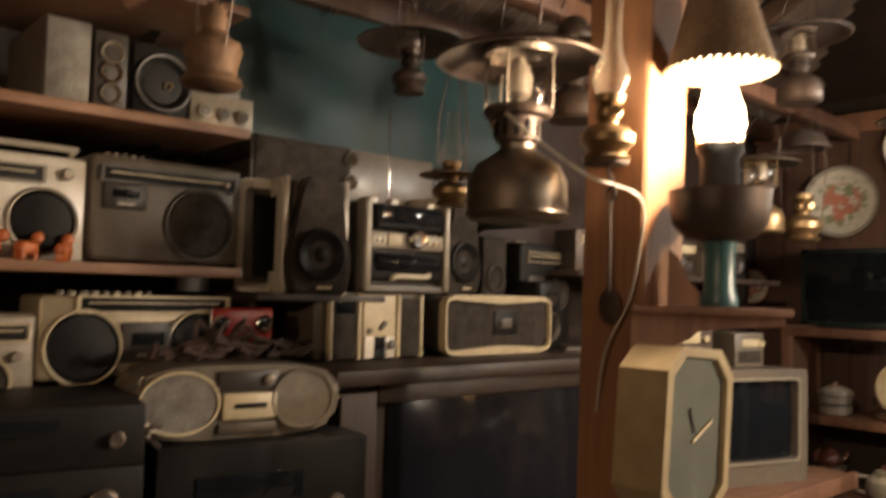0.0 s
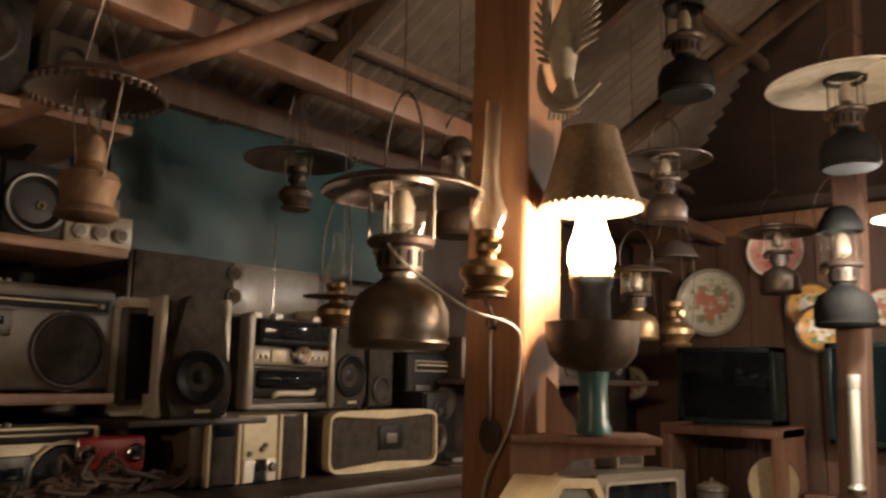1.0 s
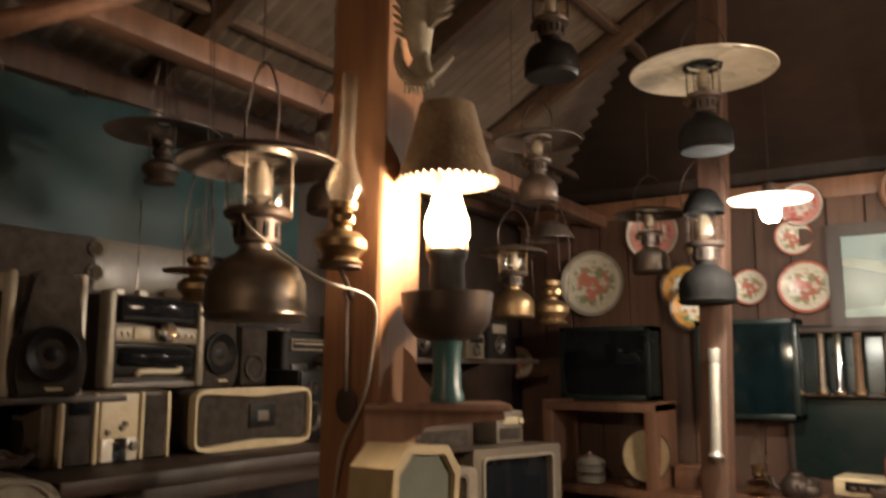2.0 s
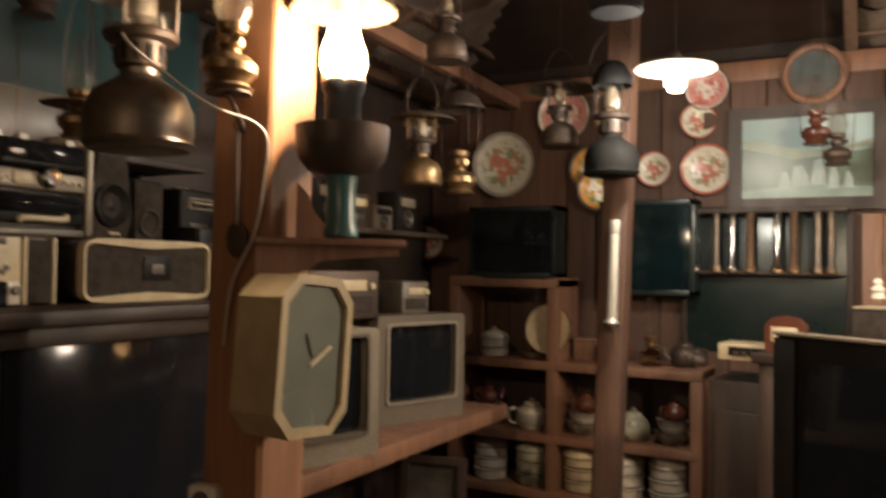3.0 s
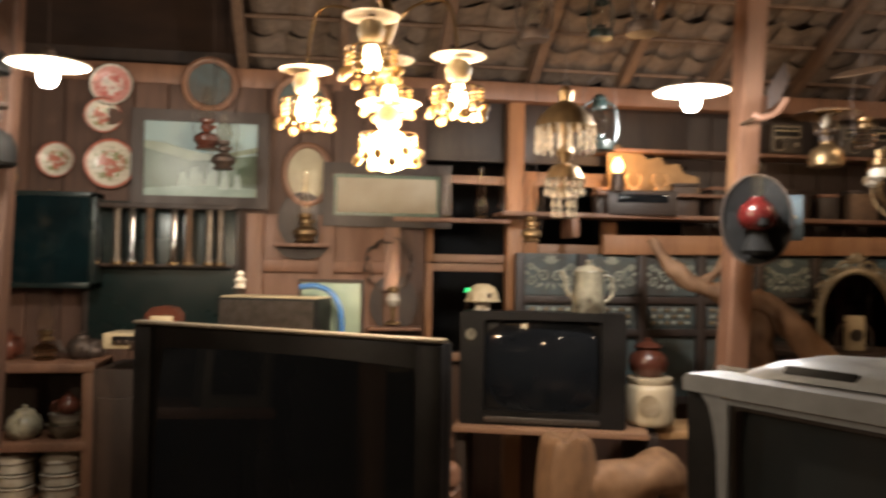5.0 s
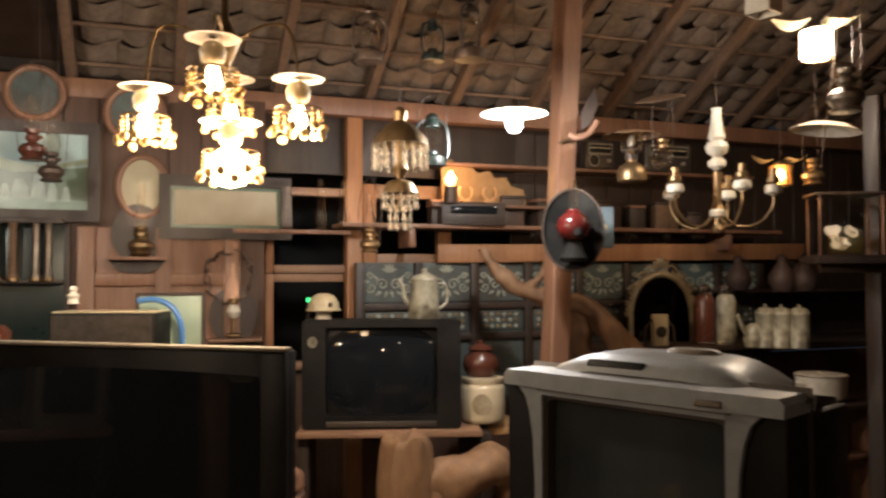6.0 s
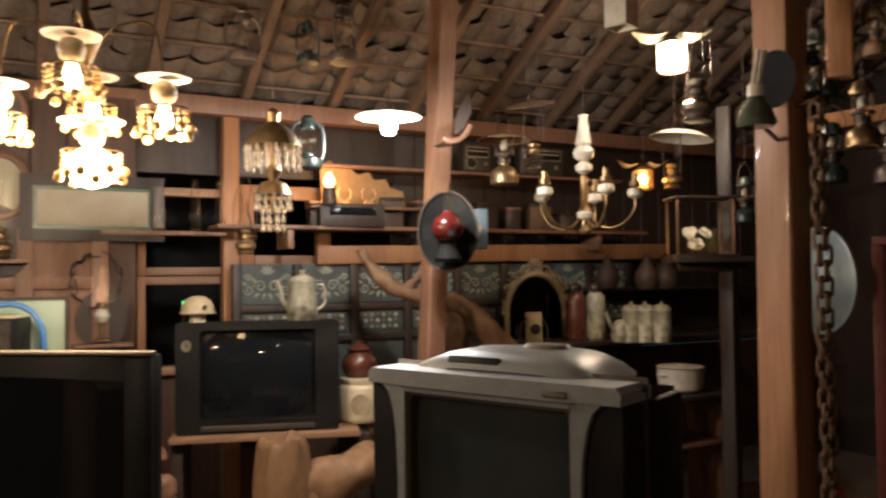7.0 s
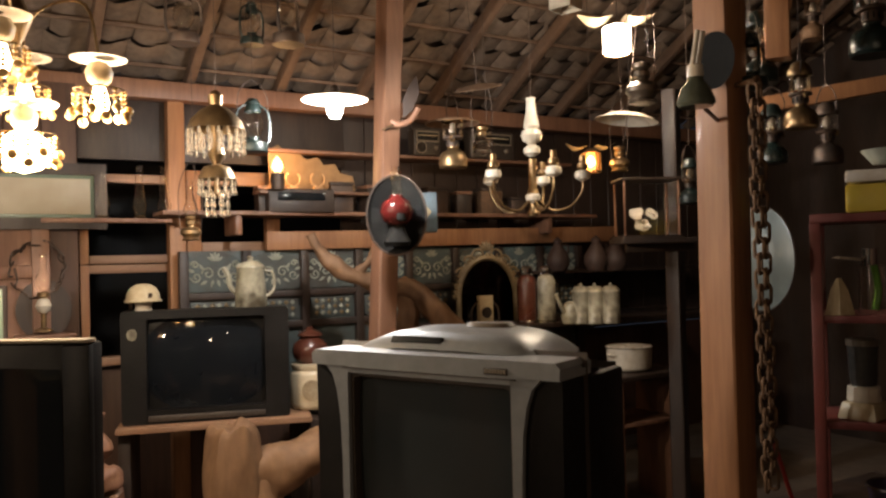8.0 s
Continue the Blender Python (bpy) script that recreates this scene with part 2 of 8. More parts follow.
def B(size, centre=(0, 0, 0), bevel=0.006, rot=(0, 0, 0), seg=2, taper=None):
    return box(bmesh.new(), size, centre, bevel, rot, seg, taper)


def lathe(bm, profile, seg=24, centre=(0, 0, 0), rot=(0, 0, 0), squash=1.0):
    """Turn a profile of (radius, height) round the z axis."""
    m = pose(*centre, *rot)
    rings = []
    for r, z in profile:
        if r < 1e-5:
            rings.append([bm.verts.new(m @ Vector((0, 0, z)))])
        else:
            rings.append([bm.verts.new(m @ Vector((r * math.cos(2 * math.pi * k / seg), r * squash * math.sin(2 * math.pi * k / seg), z))) for k in range(seg)])
    for a, b in zip(rings, rings[1:]):
        for k in range(seg):
            j = (k + 1) % seg
            if len(a) == 1 and len(b) == 1:
                continue
            if len(a) == 1:
                bm.faces.new((a[0], b[k], b[j]))
            elif len(b) == 1:
                bm.faces.new((a[k], b[0], a[j]))
            else:
                bm.faces.new((a[k], b[k], b[j], a[j]))
    return bm


def L(profile, seg=24, centre=(0, 0, 0), rot=(0, 0, 0), squash=1.0):
    return lathe(bmesh.new(), profile, seg, centre, rot, squash)


def shell(profile, thick=0.003):
    """A closed profile for a thin turned sheet."""
    return list(profile) + [(max(r - thick * 0.3, 0.001), z - thick) for r, z in reversed(profile)] + [profile[0]]


def tube(bm, points, radius=0.004, seg=8, closed=False, radii=None):
    pts = [Vector(p) for p in points]
    rings = []
    count = len(pts)
    for i, p in enumerate(pts):
        a = pts[(i - 1) % count] if (closed or i) else p
        b = pts[(i + 1) % count] if (closed or i < count - 1) else p
        d = (b - a).normalized()
        u = d.orthogonal().normalized() if i == 0 else (u - d * u.dot(d)).normalized()
        w = d.cross(u)
        r = radii[i] if radii else radius
        rings.append([bm.verts.new(p + (u * math.cos(2 * math.pi * k / seg) + w * math.sin(2 * math.pi * k / seg)) * r) for k in range(seg)])
    for i in range(count if closed else count - 1):
        a, b = rings[i], rings[(i + 1) % count]
        for k in range(seg):
            j = (k + 1) % seg
            bm.faces.new((a[k], b[k], b[j], a[j]))
    if not closed:
        bm.faces.new(rings[0])
        bm.faces.new(rings[-1])
    return bm


def T(points, radius=0.004, seg=8, closed=False, radii=None):
    return tube(bmesh.new(), points, radius, seg, closed, radii)


def curve(points, steps=6):
    """A smooth line through points."""
    pts = [Vector(p) for p in points]
    out = []
    for i in range(len(pts) - 1):
        p0, p1, p2, p3 = pts[max(i - 1, 0)], pts[i], pts[i + 1], pts[min(i + 2, len(pts) - 1)]
        for s in range(steps):
            t = s / steps
            out.append(0.5 * ((2 * p1) + (p2 - p0) * t + (2 * p0 - 5 * p1 + 4 * p2 - p3) * t * t + (3 * p1 - p0 - 3 * p2 + p3) * t ** 3))
    out.append(pts[-1])
    return out


def ring(radius, z=0.0, n=24, axis="z", arc=(0, 360), centre=(0, 0, 0)):
    out = []
    full = arc[1] - arc[0] >= 360
    for k in range(n if full else n + 1):
        a = radians(arc[0] + (arc[1] - arc[0]) * k / n)
        c, s = radius * math.cos(a), radius * math.sin(a)
        p = (c, s, z) if axis == "z" else ((z, c, s) if axis == "x" else (c, z, s))
        out.append(Vector(p) + Vector(centre))
    return out


def prism(bm, outline, depth, centre=(0, 0, 0), inset=0.0):
    """An outline of (x, z) given depth along y, front at -depth / 2."""
    c = Vector(centre)
    f = [bm.verts.new(c + Vector((x, -depth / 2, z))) for x, z in outline]
    b = [bm.verts.new(c + Vector((x, depth / 2, z))) for x, z in outline]
    bm.faces.new(f)
    bm.faces.new(list(reversed(b)))
    k = len(outline)
    for i in range(k):
        j = (i + 1) % k
        bm.faces.new((f[i], f[j], b[j], b[i]))
    return bm


def rounded(w, h, r, n=6):
    """A rounded rectangle's outline."""
    out = []
    for cx, cz, a0 in ((w / 2 - r, h / 2 - r, 0), (-w / 2 + r, h / 2 - r, 90), (-w / 2 + r, -h / 2 + r, 180), (w / 2 - r, -h / 2 + r, 270)):
        for k in range(n + 1):
            a = radians(a0 + 90 * k / n)
            out.append((cx + r * math.cos(a), cz + r * math.sin(a)))
    return out


def frame_of(bm, outer, inner, depth, centre=(0, 0, 0)):
    """A flat frame between two outlines of the same count."""
    c = Vector(centre)
    k = len(outer)
    vs = [[bm.verts.new(c + Vector((x, y, z))) for x, z in line] for line, y in ((outer, -depth / 2), (inner, -depth / 2), (inner, depth / 2), (outer, depth / 2))]
    for a in range(4):
        p, q = vs[a], vs[(a + 1) % 4]
        for i in range(k):
            j = (i + 1) % k
            bm.faces.new((p[i], p[j], q[j], q[i]))
    return bm


def bulge(w, h, depth, curve_by=0.02, centre=(0, 0, 0), n=8, r=0.02):
    """A picture tube's face: a rounded pane that swells to the front."""
    bm = bmesh.new()
    c = Vector(centre)
    grid = []
    for j in range(n + 1):
        row = []
        for i in range(n + 1):
            u, v = 2 * i / n - 1, 2 * j / n - 1
            x = u * w / 2 * (1 - 0.03 * v * v)
            z = v * h / 2 * (1 - 0.03 * u * u)
            row.append(bm.verts.new(c + Vector((x, -curve_by * (1 - (u * u + v * v) / 2), z))))
        grid.append(row)
    for j in range(n):
        for i in range(n):
            bm.faces.new((grid[j][i], grid[j][i + 1], grid[j + 1][i + 1], grid[j + 1][i]))
    return bm


def cone(bm, radius, y, x=0, z=0, deep=0.02, seg=28):
    """A loudspeaker's cone and dust cap, facing -y."""
    return lathe(bm, [(radius * 1.12, 0), (radius * 1.1, 0.006), (radius, 0.008), (radius * 0.92, 0.004), (radius * 0.35, -deep), (radius * 0.3, -deep + 0.008), (0, -deep + 0.014)], seg, (x, y, z), (90, 0, 0))


def roof_height(x, y):
    """The underside of the roof over a place."""
    tin = EAVE + 0.1 + SLOPE * min(x + 2.3, RUN)
    tiles = EAVE + 0.105 + SLOPE * min(4.98 - y, RUN)
    return min(tin, tiles) if x > TILES_FROM else tin

# ---- floor, walls and roof ----
solid("floor", B((10.0, 8.2, 0.1), (2.2, 1.2, -0.05), 0), EARTH, "trodden grey-brown cement floor", "floor", "structure")
EAVE, SLOPE = 2.62, 0.56


def board_wall(name, x0, x1, z0, z1, y, along="x", width=0.19, thick=0.03, material=None, label="wall of upright brown boards"):
    root = thing(name, (0, 0, 0), 0, label, "wall", "", "structure")
    rnd = random.Random(name)
    count = max(1, round((x1 - x0) / width))
    step = (x1 - x0) / count
    me = None
    for k in range(count):
        w = step - 0.004
        c = x0 + step * (k + 0.5)
        off = rnd.uniform(-0.004, 0.004)
        if me is None:
            me = part("board", B((w, thick, z1 - z0) if along == "x" else (thick, w, z1 - z0), (0, 0, 0), 0.004, seg=1), material or WOOD_WALL, root)
            ob = me
        else:
            ob = new("board", me.data)
            ob.parent = root
        ob.location = (c, y + off, (z0 + z1) / 2) if along == "x" else (y + off, c, (z0 + z1) / 2)
    return root


solid("wall_west", B((0.08, 7.6, 2.9), (-2.36, 1.2, 1.45), 0), WOOD_DARK, "added near-black wall standing for the unlit east side behind the shelves", "wall", "structure")
board_wall("wall_north_left", -2.3, 1.22, 0.0, EAVE, 4.725)
solid("wall_north_backing", B((3.5, 0.02, EAVE), (-0.54, 4.765, EAVE / 2), 0), WOOD_DARK, "dark backing of the board wall", "wall", "structure")
solid("wall_north_low", B((5.4, 0.06, 0.95), (4.3, 4.95, 0.475), 0.003), WOOD_WALL, "low timber wall under the window openings", "wall", "structure")
board_wall("wall_north_right", 2.95, 7.0, 0.96, EAVE, 4.97, material=WOOD_DARK, label="wall of dark weathered boards")
# added wall: near-black stands for the unlit depth to the east
solid("wall_east", B((0.08, 7.6, 2.75), (7.04, 1.2, 1.375), 0), WOOD_DARK, "added near-black wall standing for the unlit east side", "wall", "structure")
solid("wall_south", B((9.4, 0.08, 2.75), (2.3, -2.6, 1.375), 0), WOOD_WALL, "timber wall", "wall", "structure")
solid("night_backdrop", B((9.0, 0.02, 4.0), (3.0, 7.5, 1.5), 0), BLACK, "dark night beyond the openings", "backdrop", "backdrop")


def beam(name, a, b, w, h, material, label, sort="beam"):
    """A squared timber from a to b."""
    a, b = Vector(a), Vector(b)
    bm = B(((b - a).length, w, h), (0, 0, 0), 0.006)
    d = (b - a)
    m = Matrix.Translation((a + b) / 2) @ d.to_track_quat("X", "Z").to_matrix().to_4x4()
    bm.transform(m)
    return solid(name, bm, material, label, sort, "structure")


def upright(name, x, y, w, d, z0, z1, material, label, lean=0.0, turn=0.0):
    bm = bmesh.new()
    n = 10
    rows = []
    rnd = random.Random(name)
    for k in range(n + 1):
        z = z0 + (z1 - z0) * k / n
        j = [rnd.uniform(-0.0025, 0.0025) for _ in range(8)]
        c = 0.008
        sx = lean * (z - 1.5)
        pts = [(-w / 2 + c, -d / 2), (w / 2 - c, -d / 2), (w / 2, -d / 2 + c), (w / 2, d / 2 - c), (w / 2 - c, d / 2), (-w / 2 + c, d / 2), (-w / 2, d / 2 - c), (-w / 2, -d / 2 + c)]
        rows.append([bm.verts.new((x + sx + px + j[i], y + py + j[(i + 3) % 8], z)) for i, (px, py) in enumerate(pts)])
    for a, b in zip(rows, rows[1:]):
        for i in range(8):
            k = (i + 1) % 8
            bm.faces.new((a[i], a[k], b[k], b[i]))
    bm.faces.new(rows[0])
    bm.faces.new(rows[-1])
    bmesh.ops.rotate(bm, verts=bm.verts[:], cent=(x, y, 0), matrix=Matrix.Rotation(radians(turn), 3, "Z"))
    return solid(name, bm, material, label, "post", "structure")


upright("post_front", -0.945, 1.507, 0.162, 0.15, 0, 4.0, WOOD_POST, "squared orange-brown timber post with a wall clock and lamp", 0.02)
upright("post_shelf", -0.757, 3.605, 0.113, 0.113, 0, 3.6, WOOD_WALL, "squared brown timber post beside the bowl shelf", 0.03)
upright("post_middle", 2.655, 3.71, 0.112, 0.13, 0, 3.6, WOOD_RED, "squared brown timber post behind the television", 0.05)
upright("post_chain", 3.142, 1.789, 0.142, 0.142, 0, 4.2, WOOD_POST, "squared orange-brown timber post with a hanging chain", 0.004, -81)
# near-black wood on this post puts the surrounding dark into its colour
upright("post_back", (4.446, 3.262, 2.335)[0], (4.446, 3.262, 2.335)[1], 0.09, 0.09, 0, (4.449, 3.256, 2.581)[2], WOOD_DARK, "squared timber post standing in the dark", 0.0, -70)
upright("post_stub", (3.582, 1.854, 2.492)[0], (3.582, 1.854, 2.492)[1], 0.1, 0.1, (3.580, 1.857, 2.360)[2], 4.2, WOOD_POST, "short timber hanging from the roof beside the post", 0.0, -52)

# the hipped roof: corrugated tin over the radio side, clay tiles over the far side
RUN = 4.2
TILES_FROM = 0.1


def roof_tin():
    bm = bmesh.new()
    pitch, step = 0.076, 0.019
    y, cols = -2.6, []
    while y < 5.0:
        z = 0.011 * math.sin(2 * math.pi * y / pitch)
        top = RUN
        cols.append((bm.verts.new((-2.45, y, EAVE + 0.07 + z)), bm.verts.new((-2.3 + top, y, EAVE + 0.15 + SLOPE * top + z))))
        y += step
    for a, b in zip(cols, cols[1:]):
        bm.faces.new((a[0], a[1], b[1], b[0]))
    return bm


solid("roof_tin", roof_tin(), TIN, "weathered brown corrugated tin roof on timber", "roof", "structure")


def roof_tiles():
    """Rows of curved clay tiles seen from below."""
    bm = bmesh.new()
    rnd = random.Random(5)
    tw, run = 0.24, 0.27
    r = 0
    while r * run < RUN:
        x = max(-2.3 + r * run, TILES_FROM) + rnd.uniform(0, 0.1)
        while x < 7.1:
            y0, y1 = 4.99 - r * run, 4.99 - (r + 1) * run - 0.05
            z0, z1 = EAVE + 0.06 + SLOPE * r * run, EAVE + 0.06 + SLOPE * (r + 1) * run + 0.01
            lift = rnd.uniform(-0.008, 0.008)
            rows = []
            for y, z in ((y0, z0 + 0.02), (y1, z1 - 0.01)):
                rows.append([bm.verts.new((x + tw * (k / 6), y, z + 0.062 + lift - 0.035 * math.sin(math.pi * min(1, k / 4.5)) + (0.02 if k == 6 else 0))) for k in range(7)])
            for k in range(6):
                bm.faces.new((rows[0][k], rows[0][k + 1], rows[1][k + 1], rows[1][k]))
            x += tw * 0.93
        r += 1
    return bm


solid("roof_tiles", roof_tiles(), TILE, "underside of an old clay tile roof", "roof", "structure")
solid("roof_felt", prism(bmesh.new(), [(0, 0), (0, 0.02), (1, 1.02), (1, 1)], 1.0), WOOD_DARK, "dark sheathing above the tiles", "roof", "structure").matrix_basis = Matrix.Translation((2.3, 5.0, EAVE + 0.2)) @ Matrix.Rotation(radians(-90), 4, "Z") @ Matrix.Diagonal((RUN + 0.2, 9.6, (RUN + 0.2) * SLOPE, 1)) @ Matrix.Rotation(0, 4, "Z")
# added near-black boards that shut the dark top of the roof space
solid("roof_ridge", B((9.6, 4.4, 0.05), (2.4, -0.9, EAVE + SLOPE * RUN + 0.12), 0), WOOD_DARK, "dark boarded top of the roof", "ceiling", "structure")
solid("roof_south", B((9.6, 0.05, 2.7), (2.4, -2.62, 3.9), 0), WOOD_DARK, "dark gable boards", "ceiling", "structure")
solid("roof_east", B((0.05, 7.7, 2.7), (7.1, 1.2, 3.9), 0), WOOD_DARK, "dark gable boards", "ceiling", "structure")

for k in range(15):
    x = -1.6 + 0.58 * k
    top = RUN
    if x < TILES_FROM:
        continue
    beam("rafter", (x, 4.98, EAVE + 0.0), (x, 4.98 - top, EAVE + SLOPE * top), 0.055, 0.08, ROOFWOOD, "old timber rafter under the roof", "rafter")
for k in range(14):
    run = 0.2 + 0.27 * k
    beam("roof_batten", (max(-2.2 + run, TILES_FROM), 4.98 - run, EAVE + SLOPE * run + 0.05), (7.0, 4.98 - run, EAVE + SLOPE * run + 0.05), 0.03, 0.022, ROOFWOOD, "thin roof batten carrying tiles", "batten")
for k in range(6):
    y = -1.0 + 0.95 * k
    top = RUN
    if top > 0.4:
        beam("rafter", (-2.35, y, EAVE + 0.05), (-2.3 + top, y, EAVE + SLOPE * top + 0.075), 0.055, 0.09, ROOFWOOD, "old timber rafter under the tin roof", "rafter")
for k in range(5):
    run = 0.35 + 0.75 * k
    beam("purlin", (-2.3 + run, -2.5, EAVE + SLOPE * run + 0.105), (-2.3 + run, 4.95, EAVE + SLOPE * run + 0.105), 0.05, 0.04, ROOFWOOD, "thin purlin under the tin roof", "batten")
solid("gable_north", B((4.6, 0.05, 2.4), (-0.1, 5.0, EAVE + 1.2), 0), WOOD_DARK, "dark boards of the gable", "wall", "structure")
beam("wall_plate_north", (-2.3, 4.74, 2.63), (7.0, 4.84, 2.63), 0.12, 0.11, WOOD_RED, "long timber wall plate under the tiles")
beam("wall_plate_west", (-2.22, -2.5, 2.635), (-2.22, 4.9, 2.635), 0.1, 0.1, WOOD_WALL, "long timber wall plate under the tin roof")
beam("tie_beam", (-1.40, -2.5, 2.565), (-1.715, 4.69, 2.565), 0.08, 0.075, WOOD_RED, "long squared timber tie beam under the tin roof")
solid("cross_pole", T(curve([(-1.8, 0.69, 2.3), (-1.62, 0.88, 2.415), (-1.43, 1.08, 2.525), (-1.18, 1.34, 2.69), (-0.92, 1.61, 2.85)], 5), 0.03, 10, radii=[0.027 + 0.003 * math.sin(k * 1.3) for k in range(21)]), WOOD_RED, "rough round timber pole crossing under the roof", "beam", "structure")
beam("north_rail", (2.312, 4.700, 1.707), (5.302, 4.700, 1.743), 0.05, 0.12, WOOD_POST, "broad orange-brown rail above the carved bench back")
beam("back_rail", (4.539, 2.740, 2.391), (6.126, 1.791, 2.669), 0.07, 0.09, WOOD_POST, "timber rail between the posts")
beam("roof_strut", (4.335, 2.389, 2.817), (4.393, 2.347, 3.317), 0.09, 0.09, WOOD_POST, "timber strut under the roof")


def window_frame(name, x0, x1, z0, z1, y, bar, label):
    root = thing(name, (0, 0, 0), 0, label, "window frame", "", "structure")
    for nm, s, c in (("jamb", (bar, 0.08, z1 - z0), (x0 + bar / 2, y, (z0 + z1) / 2)), ("jamb", (bar, 0.08, z1 - z0), (x1 - bar / 2, y, (z0 + z1) / 2)),
                     ("head", (x1 - x0 - 2 * bar, 0.07, bar), ((x0 + x1) / 2, y, z1 - bar / 2)), ("window_sill", (x1 - x0 - 2 * bar, 0.1, bar), ((x0 + x1) / 2, y - 0.01, z0 + bar / 2))):
        part(nm, B(s, c, 0.004), WOOD_POST if nm == "jamb" else WOOD_X, root)
    return root


window_frame("window_1", 1.24, 1.843, 1.585, 2.125, 4.9, 0.05, "empty timber window frame open to the night")
window_frame("window_2", 1.24, 1.843, 0.98, 1.58, 4.9, 0.05, "lower empty timber window frame open to the night")
window_frame("window_3", 1.855, 2.46, 1.62, 2.16, 4.88, 0.088, "pale timber window frame open to the night")
solid("window_post", B((0.1, 0.1, 2.6), (1.79, 4.84, 1.3), 0.006), WOOD_POST, "upright post between the window frames", "post", "structure")
solid("wall_north_low_left", B((0.64, 0.05, 0.96), (1.53, 4.95, 0.48), 0.003), WOOD_WALL, "timber boards under the window", "wall", "structure")
solid("wall_north_panel", B((0.98, 0.05, 0.62), (2.46, 4.95, 1.28), 0.003), WOOD_WALL, "board panel under the window", "wall", "structure")
solid("wall_north_head", B((1.75, 0.05, 0.4), (2.09, 4.94, 2.42), 0.003), WOOD_DARK, "dark boards above the windows", "wall", "structure")

# teal tarpaulin hung on the wall, with soft folds
def tarp():
    bm = bmesh.new()
    rows = []
    for j in range(15):
        row = []
        for i in range(25):
            u, v = i / 24, j / 14
            y, z = 1.15 + 1.4 * u, 2.1 + 0.5 * v
            row.append(bm.verts.new((-2.2 + 0.025 * noise.noise((y * 3, z * 3, 1)) + 0.012 * noise.noise((y * 9, z * 6, 4)), y, z)))
        rows.append(row)
    for a, b in zip(rows, rows[1:]):
        for i in range(24):
            bm.faces.new((a[i], a[i + 1], b[i + 1], b[i]))
    bmesh.ops.solidify(bm, geom=bm.faces[:], thickness=0.003)
    return bm


tp0 = thing("tarpaulin", (0, 0, 0), 0, "faded teal tarpaulin hung on the wall", "tarpaulin")
part("sheet", tarp(), TARP, tp0)
part("hem_rope", T(curve([(-2.185, 1.15, 2.605), (-2.18, 1.6, 2.59), (-2.18, 2.1, 2.595), (-2.185, 2.55, 2.605)], 6), 0.005, 6), CORD, tp0)
for k in range(5):
    part("eyelet", T(ring(0.012, -2.17, 14, "x", centre=(0, 1.2 + 0.32 * k, 2.575)), 0.0035, 5, True), NICKEL, tp0)

# ---- lit lamps: the bulbs' light, then unseen fill lamps ----
lamp("light_post", (-0.707, 1.474, 2.012), 18, WARM, 0.03)
lamp("light_shelf", (-0.400, 3.134, 2.231), 24, (1.0, 0.92, 0.8), 0.04)
lamp("light_pearl_low", (0.826, 2.521, 1.924), 52, WARM, 0.04)
lamp("light_pearl_left", (0.577, 2.598, 2.047), 9, WARM, 0.02)
lamp("light_pearl_right", (1.061, 2.455, 2.031), 6, WARM, 0.02)
lamp("light_middle", (2.120, 3.098, 2.239), 42, COOL, 0.04)
lamp("light_candle", (2.332, 4.500, 2.169), 5, CANDLE, 0.02)
lamp("light_high", (3.560, 2.780, 2.669), 24, WARM, 0.04)
lamp("light_small", (3.978, 3.483, 2.140), 3, CANDLE, 0.02)
# unseen fill lamps added behind the camera to brighten the radio side and fronts
lamp("fill_behind", (0.9, -1.5, 2.5), 4, WARM, 0.05)
lamp("fill_behind_two", (-0.1, -1.7, 2.1), 18, (1.0, 0.72, 0.46), 0.05)
lamp("fill_behind_three", (2.6, -1.4, 2.6), 1.5, WARM, 0.05)

# ---- the radio side ----
def plank(name, x0, x1, y0, y1, ztop, thick, label, material=None):
    root = thing(name, ((x0 + x1) / 2, (y0 + y1) / 2, ztop), 0, label, "shelf")
    part("board", B((x1 - x0 - 0.02, y1 - y0, thick), (-0.01, 0, -thick / 2), 0.003), material or WOOD_Y, root)
    part("edge_strip", B((0.018, y1 - y0, thick * 1.15), ((x1 - x0) / 2 - 0.009, 0, -thick / 2), 0.004), material or WOOD_Y, root)
    if y1 - y0 > 1:
        for s in (-0.42, 0.42):
            part("bracket", prism(bmesh.new(), [(-(x1 - x0) / 2, -thick), (0.0, -thick), (-(x1 - x0) / 2, -0.12)], 0.025, (0, s * (y1 - y0), 0)), WOOD_DARK, root)
    return root


for ztop, y1 in ((2.335, 0.985), (2.024, 1.0), (1.672, 0.99)):
    plank("wall_shelf", -2.3, -1.74, -0.6, y1, ztop, 0.022, "orange-brown wooden wall shelf carrying old radios")
bm = bmesh.new()
box(bm, (0.05, 0.05, 2.5), (-2.27, 0.96, 1.25), 0.004)
solid("shelf_upright", bm, WOOD_DARK, "dark wooden shelf upright", "shelf", "structure")
# dark table that carries the lower sets
low = thing("low_table", (-1.95, 0.35, 0), 90, "dark wooden table under the stereo sets", "table")
part("tabletop", B((1.5, 0.75, 0.04), (0, 0, 0.98), 0.006), WOOD_DARK, low)
for sx in (-0.7, 0.7):
    for sy in (-0.3, 0.3):
        part("leg", B((0.06, 0.06, 0.96), (sx, sy, 0.48), 0.004), WOOD_DARK, low)


